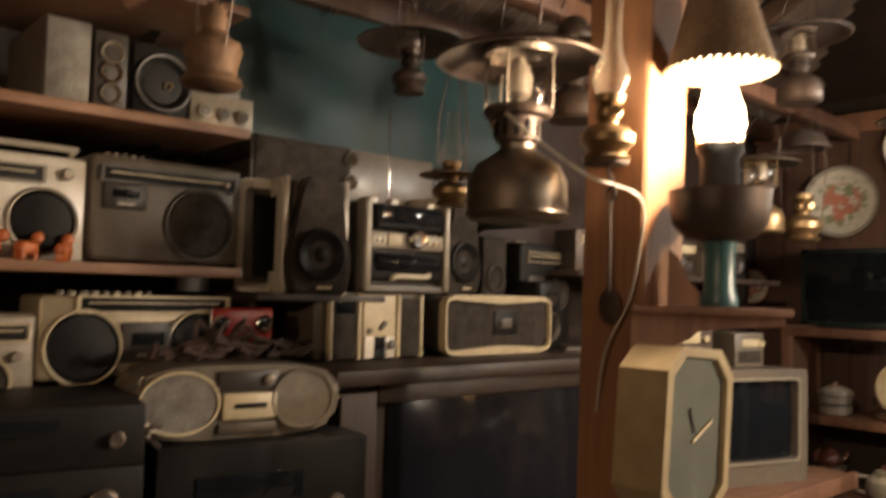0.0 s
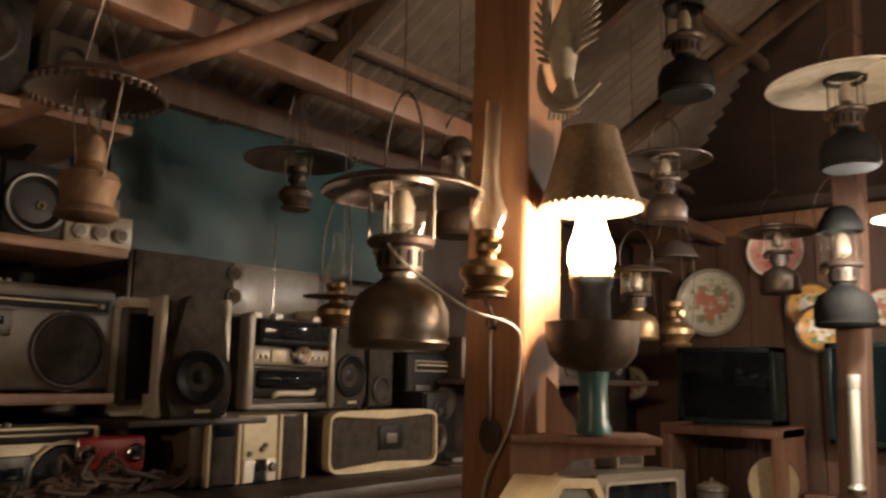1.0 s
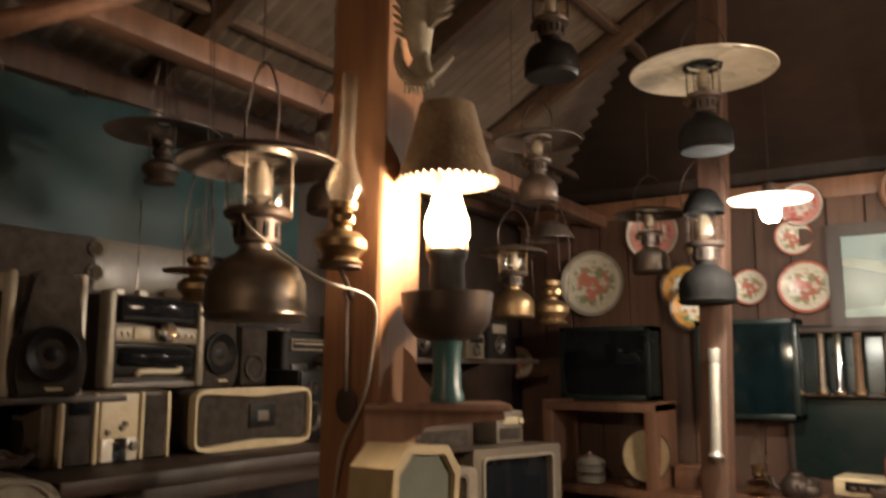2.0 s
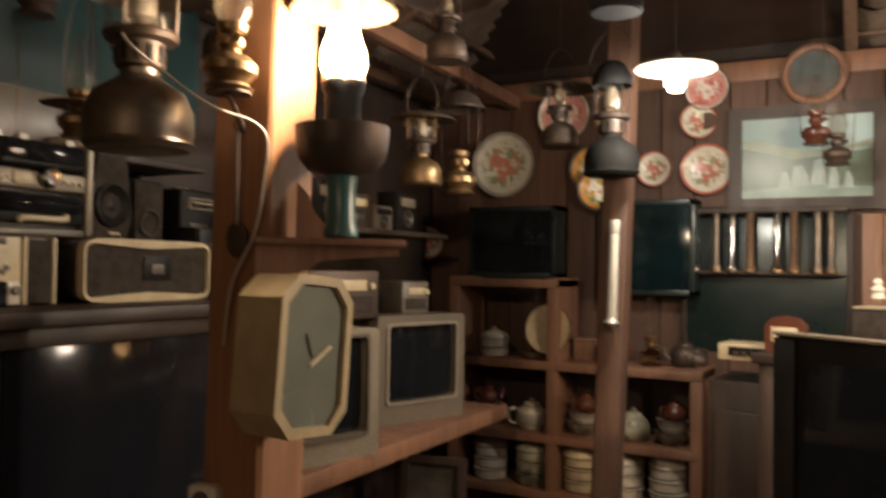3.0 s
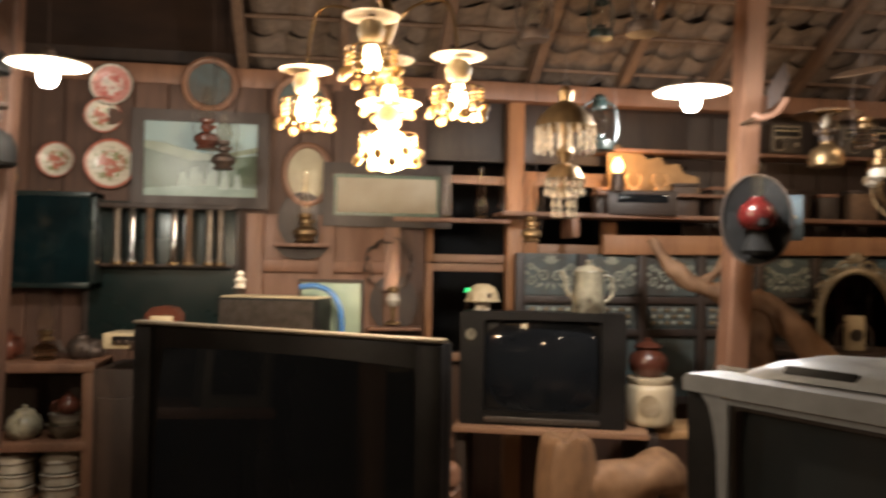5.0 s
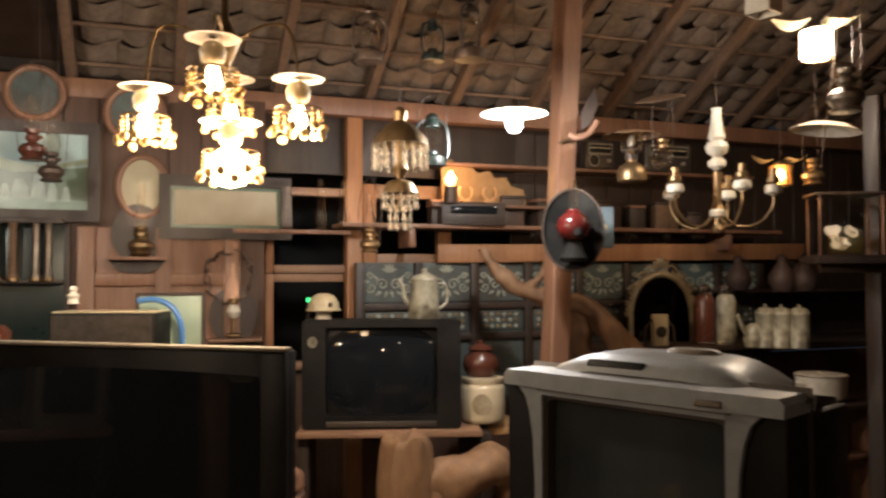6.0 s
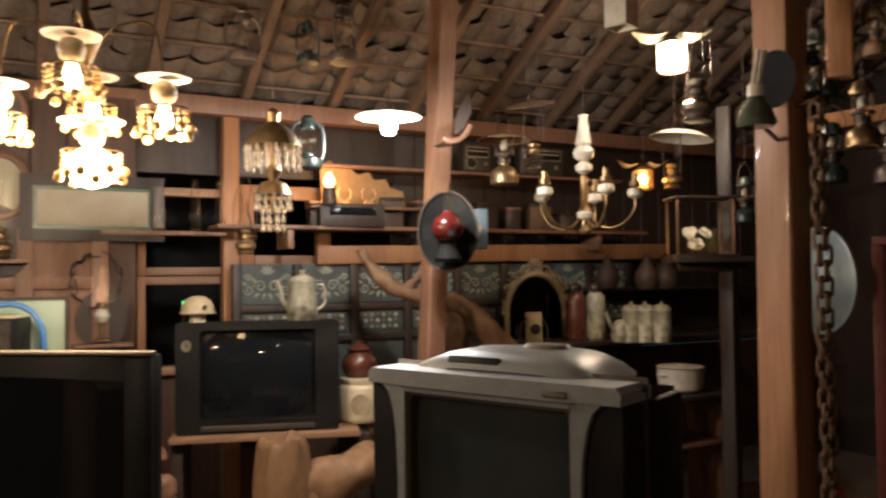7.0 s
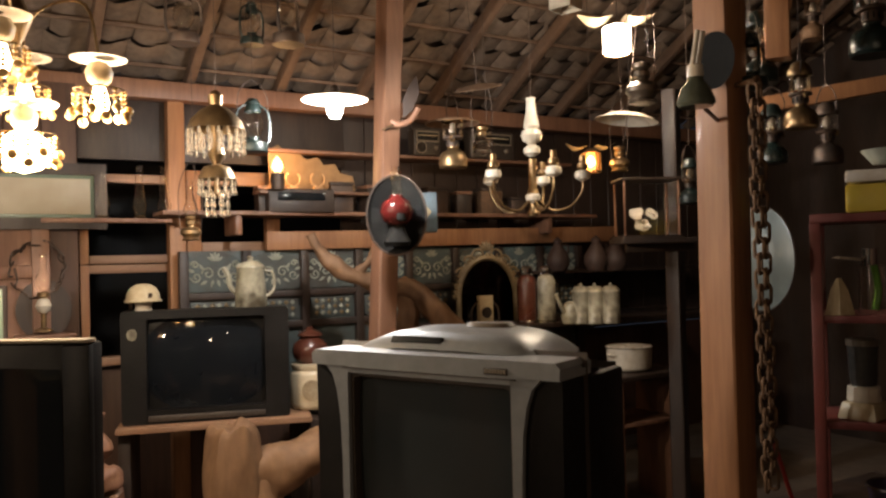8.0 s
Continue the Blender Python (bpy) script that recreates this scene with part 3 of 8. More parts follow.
def loudspeaker(name, place, w, h, turn, d, body, label, cones, front=None, tilt=(0, 0), group=""):
    """A loudspeaker box. cones: (x, z, radius, material) from the base's middle."""
    root = thing(name, place, turn, label, "loudspeaker", group, tilt=tilt)
    part("cabinet", B((w, d, h), (0, d / 2, h / 2), 0.008), body, root)
    if front:
        part("front_panel", B((w * 0.93, 0.012, h * 0.95), (0, -0.004, h / 2), 0.004), front, root)
    for x, z, r, mt in cones:
        c = part("cone", cone(bmesh.new(), r, -0.012, x, z), mt, root)
        part("surround", T(ring(r * 1.08, -0.016, 24, "y", centre=(x, 0, z)), r * 0.09, 6, True), DARKGREY, c)
    return root


def boombox(name, place, w, h, turn, d, body, label, speakers, strip=None, deck=None, knobs=(), handle=True, keys=0, trim=None, grille=None):
    """A radio cassette recorder: body, round grilles, tuning strip, cassette deck, knobs, keys and handle."""
    root = thing(name, place, turn, label, "radio")
    part("body", B((w, d, h), (0, d / 2, h / 2), 0.012, seg=3), body, root)
    for x, z, r in speakers:
        g = part("speaker_grille", L([(r, 0), (r, 0.008), (r * 0.94, 0.011), (r * 0.9, 0.006), (r * 0.5, 0.009), (0, 0.011)], 32, (x, 0.0, z), (90, 0, 0)), grille or GRILLE, root)
        part("trim_ring", T(ring(r * 1.04, -0.006, 36, "y", centre=(x, 0, z)), 0.0045, 6, True), trim or DARKGREY, g)
    if strip:
        x, z, sw, sh = strip
        s = part("tuning_dial", B((sw, 0.008, sh), (x, -0.003, z), 0.003), BLACK, root)
        part("dial_scale", B((sw * 0.9, 0.003, sh * 0.12), (x, -0.0085, z + sh * 0.12), 0), CREAM, s)
        part("dial_frame", frame_of(bmesh.new(), rounded(sw * 1.05, sh * 1.35, 0.004, 2), rounded(sw, sh, 0.003, 2), 0.014, (x, -0.003, z)), trim or SILVER, s)
    if deck:
        x, z, dw, dh = deck
        c = part("cassette_deck", B((dw, 0.012, dh), (x, -0.004, z), 0.005), DARKGREY, root)
        part("cassette_window", B((dw * 0.62, 0.004, dh * 0.32), (x, -0.012, z + dh * 0.08), 0.002), SCREEN, c)
        part("deck_label", B((dw * 0.4, 0.003, dh * 0.08), (x, -0.0115, z - dh * 0.32), 0), SILVER, c)
    for x, z, r in knobs:
        part("knob", L([(r, 0), (r * 0.95, 0.014), (r * 0.7, 0.018), (0, 0.018)], 18, (x, -0.001, z), (90, 0, 0)), SILVER, root)
    for k in range(keys):
        part("key", B((w * 0.036, 0.02, 0.012), (-w * 0.38 + k * w * 0.055, d * 0.3, h + 0.004), 0.003), SILVER if k % 2 else GREY, root)
    if handle:
        hw, hh = w * 0.46, h * 0.1
        part("handle", T(curve([(-hw, d * 0.55, h - 0.01), (-hw, d * 0.5, h + hh), (-hw * 0.9, d * 0.48, h + hh * 1.2), (hw * 0.9, d * 0.48, h + hh * 1.2), (hw, d * 0.5, h + hh), (hw, d * 0.55, h - 0.01)], 4), 0.008, 8), body, root)
    return root


# top shelf
s = loudspeaker("loudspeaker", (-1.78, 0.62, 2.335), 0.24, 0.3, 90, 0.25, DARKGREY, "dark wooden loudspeaker with one round cone", [(0, 0.15, 0.075, DARKGREY)], GRILLE)
loudspeaker("loudspeaker", (-1.77, 0.83, 2.335), 0.13, 0.2, 90, 0.2, GREY, "small grey loudspeaker with a tweeter on the top shelf", [(0, 0.055, 0.02, SILVER), (0, 0.13, 0.032, DARKGREY)], GREY)
# second shelf
loudspeaker("loudspeaker", (-1.780, 0.564, 2.015), 0.102, 0.202, 90, 0.3, GREY, "grey loudspeaker cabinet with cloth panels on a shelf", [], GRILLEGREY)
loudspeaker("loudspeaker", (-1.780, 0.657, 2.025), 0.081, 0.183, 90, 0.3, GREY, "narrow grey loudspeaker with three small cones in a column", [(0, 0.035, 0.022, SILVER), (0, 0.085, 0.022, BRASS), (0, 0.13, 0.024, SILVER)], DARKGREY)
loudspeaker("loudspeaker", (-1.800, 0.787, 2.022), 0.158, 0.186, 90, 0.32, DARKGREY, "dark square loudspeaker with a pale dust cap", [(0.0, 0.09, 0.062, BLACK), (0.012, 0.085, 0.009, CREAM)], BLACK)
amp = thing("amplifier", (-1.78, 0.94, 2.024), 90, "silver amplifier box with three dark knobs", "amplifier")
part("body", B((0.17, 0.3, 0.085), (0, 0.15, 0.0425), 0.004), SILVER, amp)
part("top_panel", B((0.165, 0.26, 0.06), (0, 0.2, 0.115), 0.004), GREY, amp)
for k in (-1, 0, 1):
    kn = part("knob", L([(0.019, 0), (0.018, 0.012), (0.012, 0.014), (0, 0.011)], 20, (k * 0.052, -0.001, 0.036), (90, 0, 0)), SILVER, amp)
    part("knob_cap", L([(0.013, 0.0), (0.013, 0.003), (0, 0.004)], 16, (k * 0.052, -0.0135, 0.036), (90, 0, 0)), DARKGREY, kn)
# third shelf
boombox("boombox", (-1.8, 0.38, 1.672), 0.5, 0.235, 90, 0.14, WHITE, "off-white radio cassette recorder with black speakers", [(0.155, 0.088, 0.068), (-0.155, 0.088, 0.068)], (0.0, 0.19, 0.3, 0.03), (0, 0.09, 0.12, 0.1), [(0.2, 0.195, 0.014)], True, 4, SILVER, BLACK)
boombox("boombox", (-1.780, 0.814, 1.680), 0.370, 0.244, 90, 0.15, GREY, "grey-brown radio cassette recorder with one large speaker", [(0.075, 0.095, 0.083)], (0.0, 0.2, 0.32, 0.028), (-0.11, 0.15, 0.1, 0.06), [(0.14, 0.2, 0.008)], False, 5, DARKGREY, GRILLE)
rnd = random.Random(3)
for k in range(3):
    toy = thing("toy_figure", (-1.755, 0.42 + 0.075 * k, 1.672), 90 + 30 * k, "small orange plastic toy on the shelf", "toy", "orange toys")
    part("body", B((0.05, 0.03, 0.03), (0, 0, 0.025), 0.01, seg=3), ORANGE, toy)
    part("head", L([(0, -0.014), (0.012, -0.008), (0.014, 0.002), (0.009, 0.012), (0, 0.015)], 12, (0.028, 0, 0.048)), ORANGE, toy)
    for a in (-0.017, 0.017):
        part("leg", B((0.01, 0.024, 0.02), (a, 0, 0.008), 0.003), ORANGE, toy)
# the row under the third shelf
boombox("boombox", (-1.74, 0.42, 1.36), 0.2, 0.2, 90, 0.14, SILVER, "old silver radio recorder with cream trim", [(0.0, 0.06, 0.05)], (0, 0.16, 0.16, 0.03), None, [(0.06, 0.11, 0.012)], False, 3, CREAM)
CHAMPAGNE = surface("champagne painted plastic", (0.4, 0.33, 0.22), (0.26, 0.2, 0.12), 0.4, metal=0.2, grain=40, bump=0.05)
boombox("boombox", (-1.740, 0.744, 1.415), 0.446, 0.184, 90, 0.16, CHAMPAGNE, "large silver radio cassette recorder, lid keys raised", [(-0.13, 0.07, 0.078), (0.14, 0.07, 0.078)], (0.03, 0.165, 0.34, 0.03), (0.01, 0.08, 0.12, 0.09), [(0.07, 0.12, 0.008), (0.2, 0.125, 0.01)], False, 9, CREAM, BLACK)
plank("wall_shelf", -2.3, -1.72, -0.6, 1.09, 1.372, 0.03, "dark wooden shelf under the silver recorders", WOOD_DARK)
cam_box = thing("cassette_player", (-1.720, 0.981, 1.487), 84, "red cassette player with chrome dials, tangled in brown cord", "radio")
part("body", B((0.17, 0.08, 0.085), (0, 0.04, 0.045), 0.01, seg=3), RED, cam_box)
for x in (-0.055, 0.058):
    d = part("dial", L([(0.022, 0), (0.022, 0.008), (0.016, 0.013), (0.01, 0.009), (0, 0.009)], 24, (x, -0.001, 0.048), (90, 0, 0)), CHROME, cam_box)
    part("dial_hub", L([(0.008, 0), (0.006, 0.008), (0, 0.009)], 12, (x, -0.009, 0.048), (90, 0, 0)), BLACK, d)
part("side_strip", B((0.008, 0.02, 0.08), (-0.082, -0.005, 0.045), 0.003), CHROME, cam_box)
cord = thing("tangled_cord", (-1.6, 0.9, 1.458), 85, "heap of tangled brown electric cord", "cord")
for k in range(15):
    x0 = rnd.uniform(-0.14, 0.14)
    pts = [(x0 + rnd.uniform(-0.06, 0.06), rnd.uniform(-0.04, 0.03), 0.007 + abs(rnd.gauss(0, 0.035)) * (1 - abs(x0) * 4)) for _ in range(7)]
    part("strand", T(curve(pts, 6), 0.0052, 6), CORD, cord)
# silver CD portable on a dark deck
cd = thing("cd_player", (-1.49, 0.87, 1.302), 80, "rounded silver portable CD cassette player", "radio")
outline = [(0.235 * math.copysign(abs(math.cos(a)) ** 0.55, math.cos(a)), 0.078 + 0.078 * math.copysign(abs(math.sin(a)) ** 0.7, math.sin(a))) for a in [2 * math.pi * k / 44 for k in range(44)]]
bm = prism(bmesh.new(), outline, 0.2, (0, 0.1, 0))
bmesh.ops.bevel(bm, geom=[e for e in bm.edges if abs((e.verts[0].co - e.verts[1].co).y) < 1e-4], offset=0.02, segments=3, affect="EDGES")
CDBODY = surface("bronze-grey plastic", (0.2, 0.165, 0.12), (0.12, 0.095, 0.066), 0.42, metal=0.2, grain=50, bump=0.04)
part("body", bm, CDBODY, cd)
for sx in (-1, 1):
    o = [(sx * 0.135 + (0.082 if sx < 0 else 0.07) * math.cos(a), 0.08 + 0.064 * math.sin(a)) for a in [2 * math.pi * k / 30 for k in range(30)]]
    g = part("speaker_grille", prism(bmesh.new(), o, 0.012, (0, -0.004, 0)), GRILLEGREY if sx < 0 else CDBODY, cd)
    part("trim_ring", T([(x, -0.012, z) for x, z in o], 0.0035, 6, True), CREAM if sx < 0 else CDBODY, g)
part("display_panel", B((0.135, 0.012, 0.045), (0.012, -0.004, 0.122), 0.006), DARKGREY, cd)
face = part("front_panel", B((0.12, 0.014, 0.056), (0.015, -0.006, 0.068), 0.006), CREAM, cd)
part("cassette_slot", B((0.07, 0.004, 0.011), (0.015, -0.0145, 0.07), 0.002), BLACK, face)
part("lower_panel", B((0.13, 0.012, 0.022), (0.012, -0.004, 0.022), 0.004), GREY, cd)
part("volume_knob", L([(0.012, 0), (0.012, 0.012), (0.008, 0.015), (0, 0.015)], 18, (0.055, -0.008, 0.125), (90, 0, 0)), SILVER, cd)


def stereo_deck(place, w, h, turn, d, label, knobs, bars):
    root = thing("stereo_receiver", place, turn, label, "stereo")
    part("body", B((w, d, h), (0, d / 2, h / 2), 0.004), BLACK, root)
    part("display", B((w * 0.5, 0.006, h * 0.24), (-w * 0.08, -0.002, h * 0.68), 0.002), SCREEN, root)
    for x, z, r in knobs:
        k = part("knob", L([(r, 0), (r, 0.014), (r * 0.8, 0.018), (0, 0.017)], 22, (x, -0.001, z), (90, 0, 0)), DARKGREY, root)
        part("knob_rim", T(ring(r * 0.97, -0.017, 22, "y", centre=(x, 0, z)), 0.0016, 5, True), NICKEL, k)
    for k in range(bars):
        part("button", B((w * 0.05, 0.008, h * 0.1), (-w * 0.36 + k * w * 0.085, -0.003, h * 0.25), 0.002), DARKGREY, root)
    return root


z = 1.0
stereo_deck((-1.42, 0.40, 1.0), 0.44, 0.155, 78, 0.34, "black stereo receiver with small gold knobs", [(0.1, 0.055, 0.013), (0.14, 0.055, 0.013)], 5)
stereo_deck((-1.42, 0.40, 1.156), 0.44, 0.14, 78, 0.34, "black stereo receiver with a large volume knob", [(0.15, 0.075, 0.028)], 6)
stereo_deck((-1.42, 0.40, 1.297), 0.44, 0.11, 78, 0.34, "black cassette deck on a stack of receivers", [(0.17, 0.05, 0.012)], 4)
stereo_deck((-1.42, 0.90, 1.0), 0.46, 0.3, 80, 0.36, "black stereo set under the silver portable", [(0.15, 0.16, 0.018)], 6)
# small pliers-like cable clip and cord between them
part_root = thing("cable_bundle", (-1.44, 0.63, 1.3), 80, "bundle of loose dark and white cables", "cable")
for k in range(5):
    part("strand", T(curve([(rnd.uniform(-0.05, 0.05), rnd.uniform(0, 0.08), 0.005 + 0.06 * rnd.random()) for _ in range(5)], 5), 0.004, 6), (WIRE, IRON, CORD)[k % 3], part_root)

# dark cabinet that carries the hi-fi
WRINKLED = screen_gloss(surface("scratched dark plastic sheet", (0.006, 0.007, 0.01), (0.012, 0.012, 0.014), 0.1, grain=9, stretch=(1, 1, 0.5), bump=0.35, stain=0.8, glossvary=0.08), 0.28)
cab = thing("radio_cabinet", (-1.5, 1.63, 0), 90, "large dark wooden television cabinet with a black front", "cabinet")
part("body", B((1.0, 0.75, 1.4), (0, 0.4, 0.7), 0.008), WOOD_DARK, cab)
part("top_board", B((1.06, 0.82, 0.04), (0, 0.38, 1.414), 0.008), WOOD_DARK, cab)
part("front_glass", B((0.8, 0.01, 1.0), (0.06, 0.02, 0.85), 0.004), WRINKLED, cab, "scratched dark plastic sheet")
for sx in (-0.44, 0.49):
    part("stile", B((0.11, 0.03, 1.36), (sx, 0.015, 0.7), 0.006), WOOD_DARK, cab)
part("rail", B((0.82, 0.03, 0.05), (0.03, 0.015, 1.37), 0.004), WOOD_DARK, cab)

Z = 1.434
# base unit with pale panels
base = thing("stereo_unit", (-1.700, 1.374, 1.422), 92, "grey mini stereo base with opened silver front", "stereo")
base.location.z = Z
part("body", B((0.38, 0.28, 0.185), (0, 0.15, 0.0925), 0.012, seg=3), GREY, base)
for x in (-0.15, -0.055, 0.085, 0.172):
    part("silver_strip", B((0.012, 0.02, 0.18), (x, -0.002, 0.0925), 0.004), CREAM, base)
for x in (-0.103, 0.13):
    g = part("speaker_grille", B((0.074, 0.014, 0.168), (x, -0.001, 0.09), 0.004), GRILLE, base)
part("badge", B((0.06, 0.006, 0.045), (-0.103, -0.009, 0.15), 0.002), SCREEN, base)
cen = part("centre_panel", B((0.115, 0.02, 0.175), (0.015, 0.0, 0.0925), 0.004), CREAM, base)
part("dark_bay", B((0.04, 0.008, 0.06), (0.012, -0.012, 0.035), 0.003), SCREEN, cen)
for x in (-0.025, 0.05):
    part("control_plate", B((0.034, 0.01, 0.06), (x, -0.012, 0.035), 0.003), WHITE, cen)
part("volume_knob", L([(0.013, 0), (0.012, 0.01), (0, 0.012)], 18, (0.052, -0.018, 0.042), (90, 0, 0)), GREY, cen)
for x, zz in ((-0.022, 0.08), (0.03, 0.1), (0.02, 0.09)):
    part("stub", L([(0.008, 0), (0.007, 0.006), (0, 0.006)], 12, (x, -0.011, zz), (90, 0, 0)), GREY, cen)
# oval radio
ov = thing("flat_radio", (-1.69, 1.86, Z), 91, "wide dark radio with a curved cream frame", "radio")
out = []
inn = []
for k in range(40):
    a = 2 * math.pi * k / 40
    cx, cz = math.copysign(abs(math.cos(a)) ** 0.25, math.cos(a)), math.copysign(abs(math.sin(a)) ** 0.25, math.sin(a))
    out.append((0.243 * cx, 0.094 + 0.092 * cz))
    inn.append((0.236 * cx, 0.094 + (0.085 - 0.02 * (1 - cx * cx)) * cz))
part("body", prism(bmesh.new(), [(x * 0.97, 0.092 + (q - 0.092) * 0.97) for x, q in out], 0.14, (0, 0.08, 0)), DARKGREY, ov)
part("front_cloth", prism(bmesh.new(), [(x * 0.99, q) for x, q in inn], 0.01, (0, 0.004, 0)), GRILLE, ov)
part("curved_frame", frame_of(bmesh.new(), out, inn, 0.03, (0, 0.0, 0)), CREAM, ov)
d = part("display", B((0.11, 0.01, 0.075), (0.03, -0.002, 0.1), 0.003), BLACK, ov)
part("dial_window", B((0.046, 0.006, 0.03), (0.03, -0.007, 0.098), 0.002), GREY, d)
for k in range(3):
    part("button", B((0.016, 0.02, 0.006), (-0.06 + 0.03 * k, 0.06, 0.188), 0.002), BLACK, ov)
# hi-fi tower: main unit
hf = thing("hifi_unit", (-1.8, 1.56, Z + 0.186), 92, "silver and black mini hi-fi with a bottle-shaped knob", "stereo")
part("body", B((0.33, 0.26, 0.27), (0, 0.14, 0.135), 0.01), DARKGREY, hf)
for sx in (-0.158, 0.158):
    part("side_cheek", B((0.028, 0.05, 0.275), (sx, 0.0, 0.14), 0.01, seg=3), SILVER, hf)
part("top_cd_lid", B((0.27, 0.05, 0.075), (0, -0.005, 0.225), 0.012, seg=3), BLACK, hf)
part("display", B((0.25, 0.01, 0.05), (0, -0.03, 0.23), 0.004), SCREEN, hf)
mid = part("control_strip", B((0.29, 0.03, 0.05), (0, -0.005, 0.155), 0.006), SILVER, hf)
part("volume_knob", L([(0.03, 0), (0.03, 0.02), (0.024, 0.028), (0, 0.026)], 24, (0.02, -0.02, 0.165), (90, 0, 0)), CHROME, mid)
part("gold_plate", B((0.055, 0.01, 0.034), (-0.06, -0.022, 0.157), 0.003), CREAM, mid)
for x in (-0.12, -0.1, 0.08, 0.105, 0.125):
    part("button", L([(0.007, 0), (0.006, 0.006), (0, 0.007)], 12, (x, -0.02, 0.155), (90, 0, 0)), CREAM, mid)
drw = part("cassette_deck", B((0.3, 0.02, 0.085), (0, -0.002, 0.08), 0.006), BLACK, hf)
part("deck_window", L([(0.02, -0.13), (0.028, -0.12), (0.028, 0.12), (0.02, 0.13)], 14, (0, -0.004, 0.09), (0, 90, 0)), SCREEN, drw)
part("deck_handle", T(curve([(-0.06, -0.014, 0.04), (-0.05, -0.02, 0.05), (0.07, -0.02, 0.05), (0.085, -0.014, 0.062)], 4), 0.009, 8), CREAM, drw)
part("foot_strip", B((0.33, 0.03, 0.02), (0, 0.0, 0.012), 0.004), GREY, hf)
for sx in (-0.11, -0.03, 0.12):
    part("top_lug", B((0.03, 0.03, 0.02), (sx, 0.03, 0.275), 0.004), WHITE, hf)
part("antenna", T([(-0.03, 0.05, 0.27), (-0.032, 0.05, 0.56)], 0.0022, 6), CHROME, hf)


def hifi_speaker(place, turn, label, mirror=1):
    root = thing("hifi_speaker", place, turn, label, "loudspeaker", "hi-fi speakers")
    o = [(-0.075, 0), (0.075, 0), (0.088, 0.05), (0.09, 0.1), (0.08, 0.15), (0.062, 0.18), (0.066, 0.27), (0.055, 0.305), (-0.04, 0.312), (-0.056, 0.29), (-0.06, 0.19), (-0.08, 0.15), (-0.09, 0.1), (-0.088, 0.05)]
    bm = prism(bmesh.new(), o, 0.05, (0, 0.0, 0))
    bmesh.ops.bevel(bm, geom=bm.edges[:], offset=0.008, segments=2, affect="EDGES")
    g = part("grille", bm, GRILLE, root)
    part("cone", cone(bmesh.new(), 0.062, -0.03, 0, 0.105, 0.012), BLACK, g)
    part("badge", B((0.04, 0.004, 0.008), (0.01, -0.03, 0.02), 0), CREAM, g)
    part("cabinet", B((0.15, 0.2, 0.3), (0, 0.125, 0.15), 0.008), GREY, root)
    for sx in (-0.085, 0.085):
        side = part("silver_side", B((0.02, 0.15, 0.31), (sx, 0.085, 0.155), 0.008, seg=3), WHITE, root)
        part("side_slot", B((0.006, 0.06, 0.2), (sx * 1.1, 0.09, 0.16), 0.002), BLACK, side)
    return root


hifi_speaker((-1.70, 1.183, Z + 0.176), 80, "black bulged hi-fi speaker between white side strips")
hifi_speaker((-1.83, 1.81, Z + 0.186), 96, "black bulged hi-fi speaker in the shadow of the lantern")
sb = thing("loudspeaker", (-1.83, 1.075, Z + 0.176), 80, "grey loudspeaker lying side on, with an oval picture label", "loudspeaker")
part("cabinet", B((0.12, 0.24, 0.3), (0, 0.12, 0.155), 0.01), GREY, sb)
part("white_frame", frame_of(bmesh.new(), rounded(0.115, 0.3, 0.02, 3), rounded(0.08, 0.25, 0.015, 3), 0.02, (0.0, -0.004, 0.155)), WHITE, sb)
part("dark_slot", B((0.06, 0.01, 0.22), (0.02, 0.0, 0.155), 0.003), BLACK, sb)
bm = prism(bmesh.new(), [(0.03 * math.cos(a), 0.16 + 0.062 * math.sin(a)) for a in [2 * math.pi * k / 24 for k in range(24)]], 0.004)
bm.transform(Matrix.Translation((-0.0625, 0.1, 0)) @ Matrix.Rotation(radians(-90), 4, "Z"))
part("oval_label", bm, CREAM, sb)
plank("raised_board", -2.25, -1.68, 1.0, 1.4, Z + 0.176, 0.015, "dark board carrying the hi-fi speakers", WOOD_DARK)
for yy in (1.02, 1.385):
    plank("board_support", -2.2, -1.75, yy, yy + 0.02, Z + 0.16, 0.16, "dark upright under a raised board", WOOD_DARK)
# smaller black speakers and sets on the far end of the cabinet
loudspeaker("loudspeaker", (-1.84, 1.98, Z + 0.186), 0.13, 0.2, 94, 0.14, BLACK, "small black loudspeaker with a square grille", [(0, 0.06, 0.04, DARKGREY)], GRILLE)
part("spacer", B((0.28, 0.42, 0.18), (-1.97, 1.98, Z + 0.092), 0.006), BLACK, None)["label"] = "black stereo block behind the flat radio"
tagged(bpy.data.objects["spacer"], category="stereo")
bpy.data.objects["spacer"].name = "stereo_block"
boombox("boombox", (-1.9, 2.33, Z), 0.34, 0.38, 98, 0.2, BLACK, "black radio recorder in a dark corner", [(0.08, 0.2, 0.06)], (0, 0.33, 0.26, 0.03), (-0.08, 0.2, 0.1, 0.12), [], False, 4)
loudspeaker("loudspeaker", (-1.75, 2.17, Z), 0.14, 0.24, 98, 0.2, BLACK, "tall black loudspeaker on the dark cabinet", [(0, 0.08, 0.045, DARKGREY), (0, 0.18, 0.022, DARKGREY)], BLACK)
plank("cabinet_extension", -2.3, -1.62, 2.1, 2.65, Z, 0.03, "dark board beside the cabinet", WOOD_DARK)
# speaker and grey carton at the back, under the tarpaulin
plank("back_shelf", -2.3, -1.9, 1.02, 2.3, 1.9, 0.02, "dark wooden shelf under the tarpaulin", WOOD_DARK)
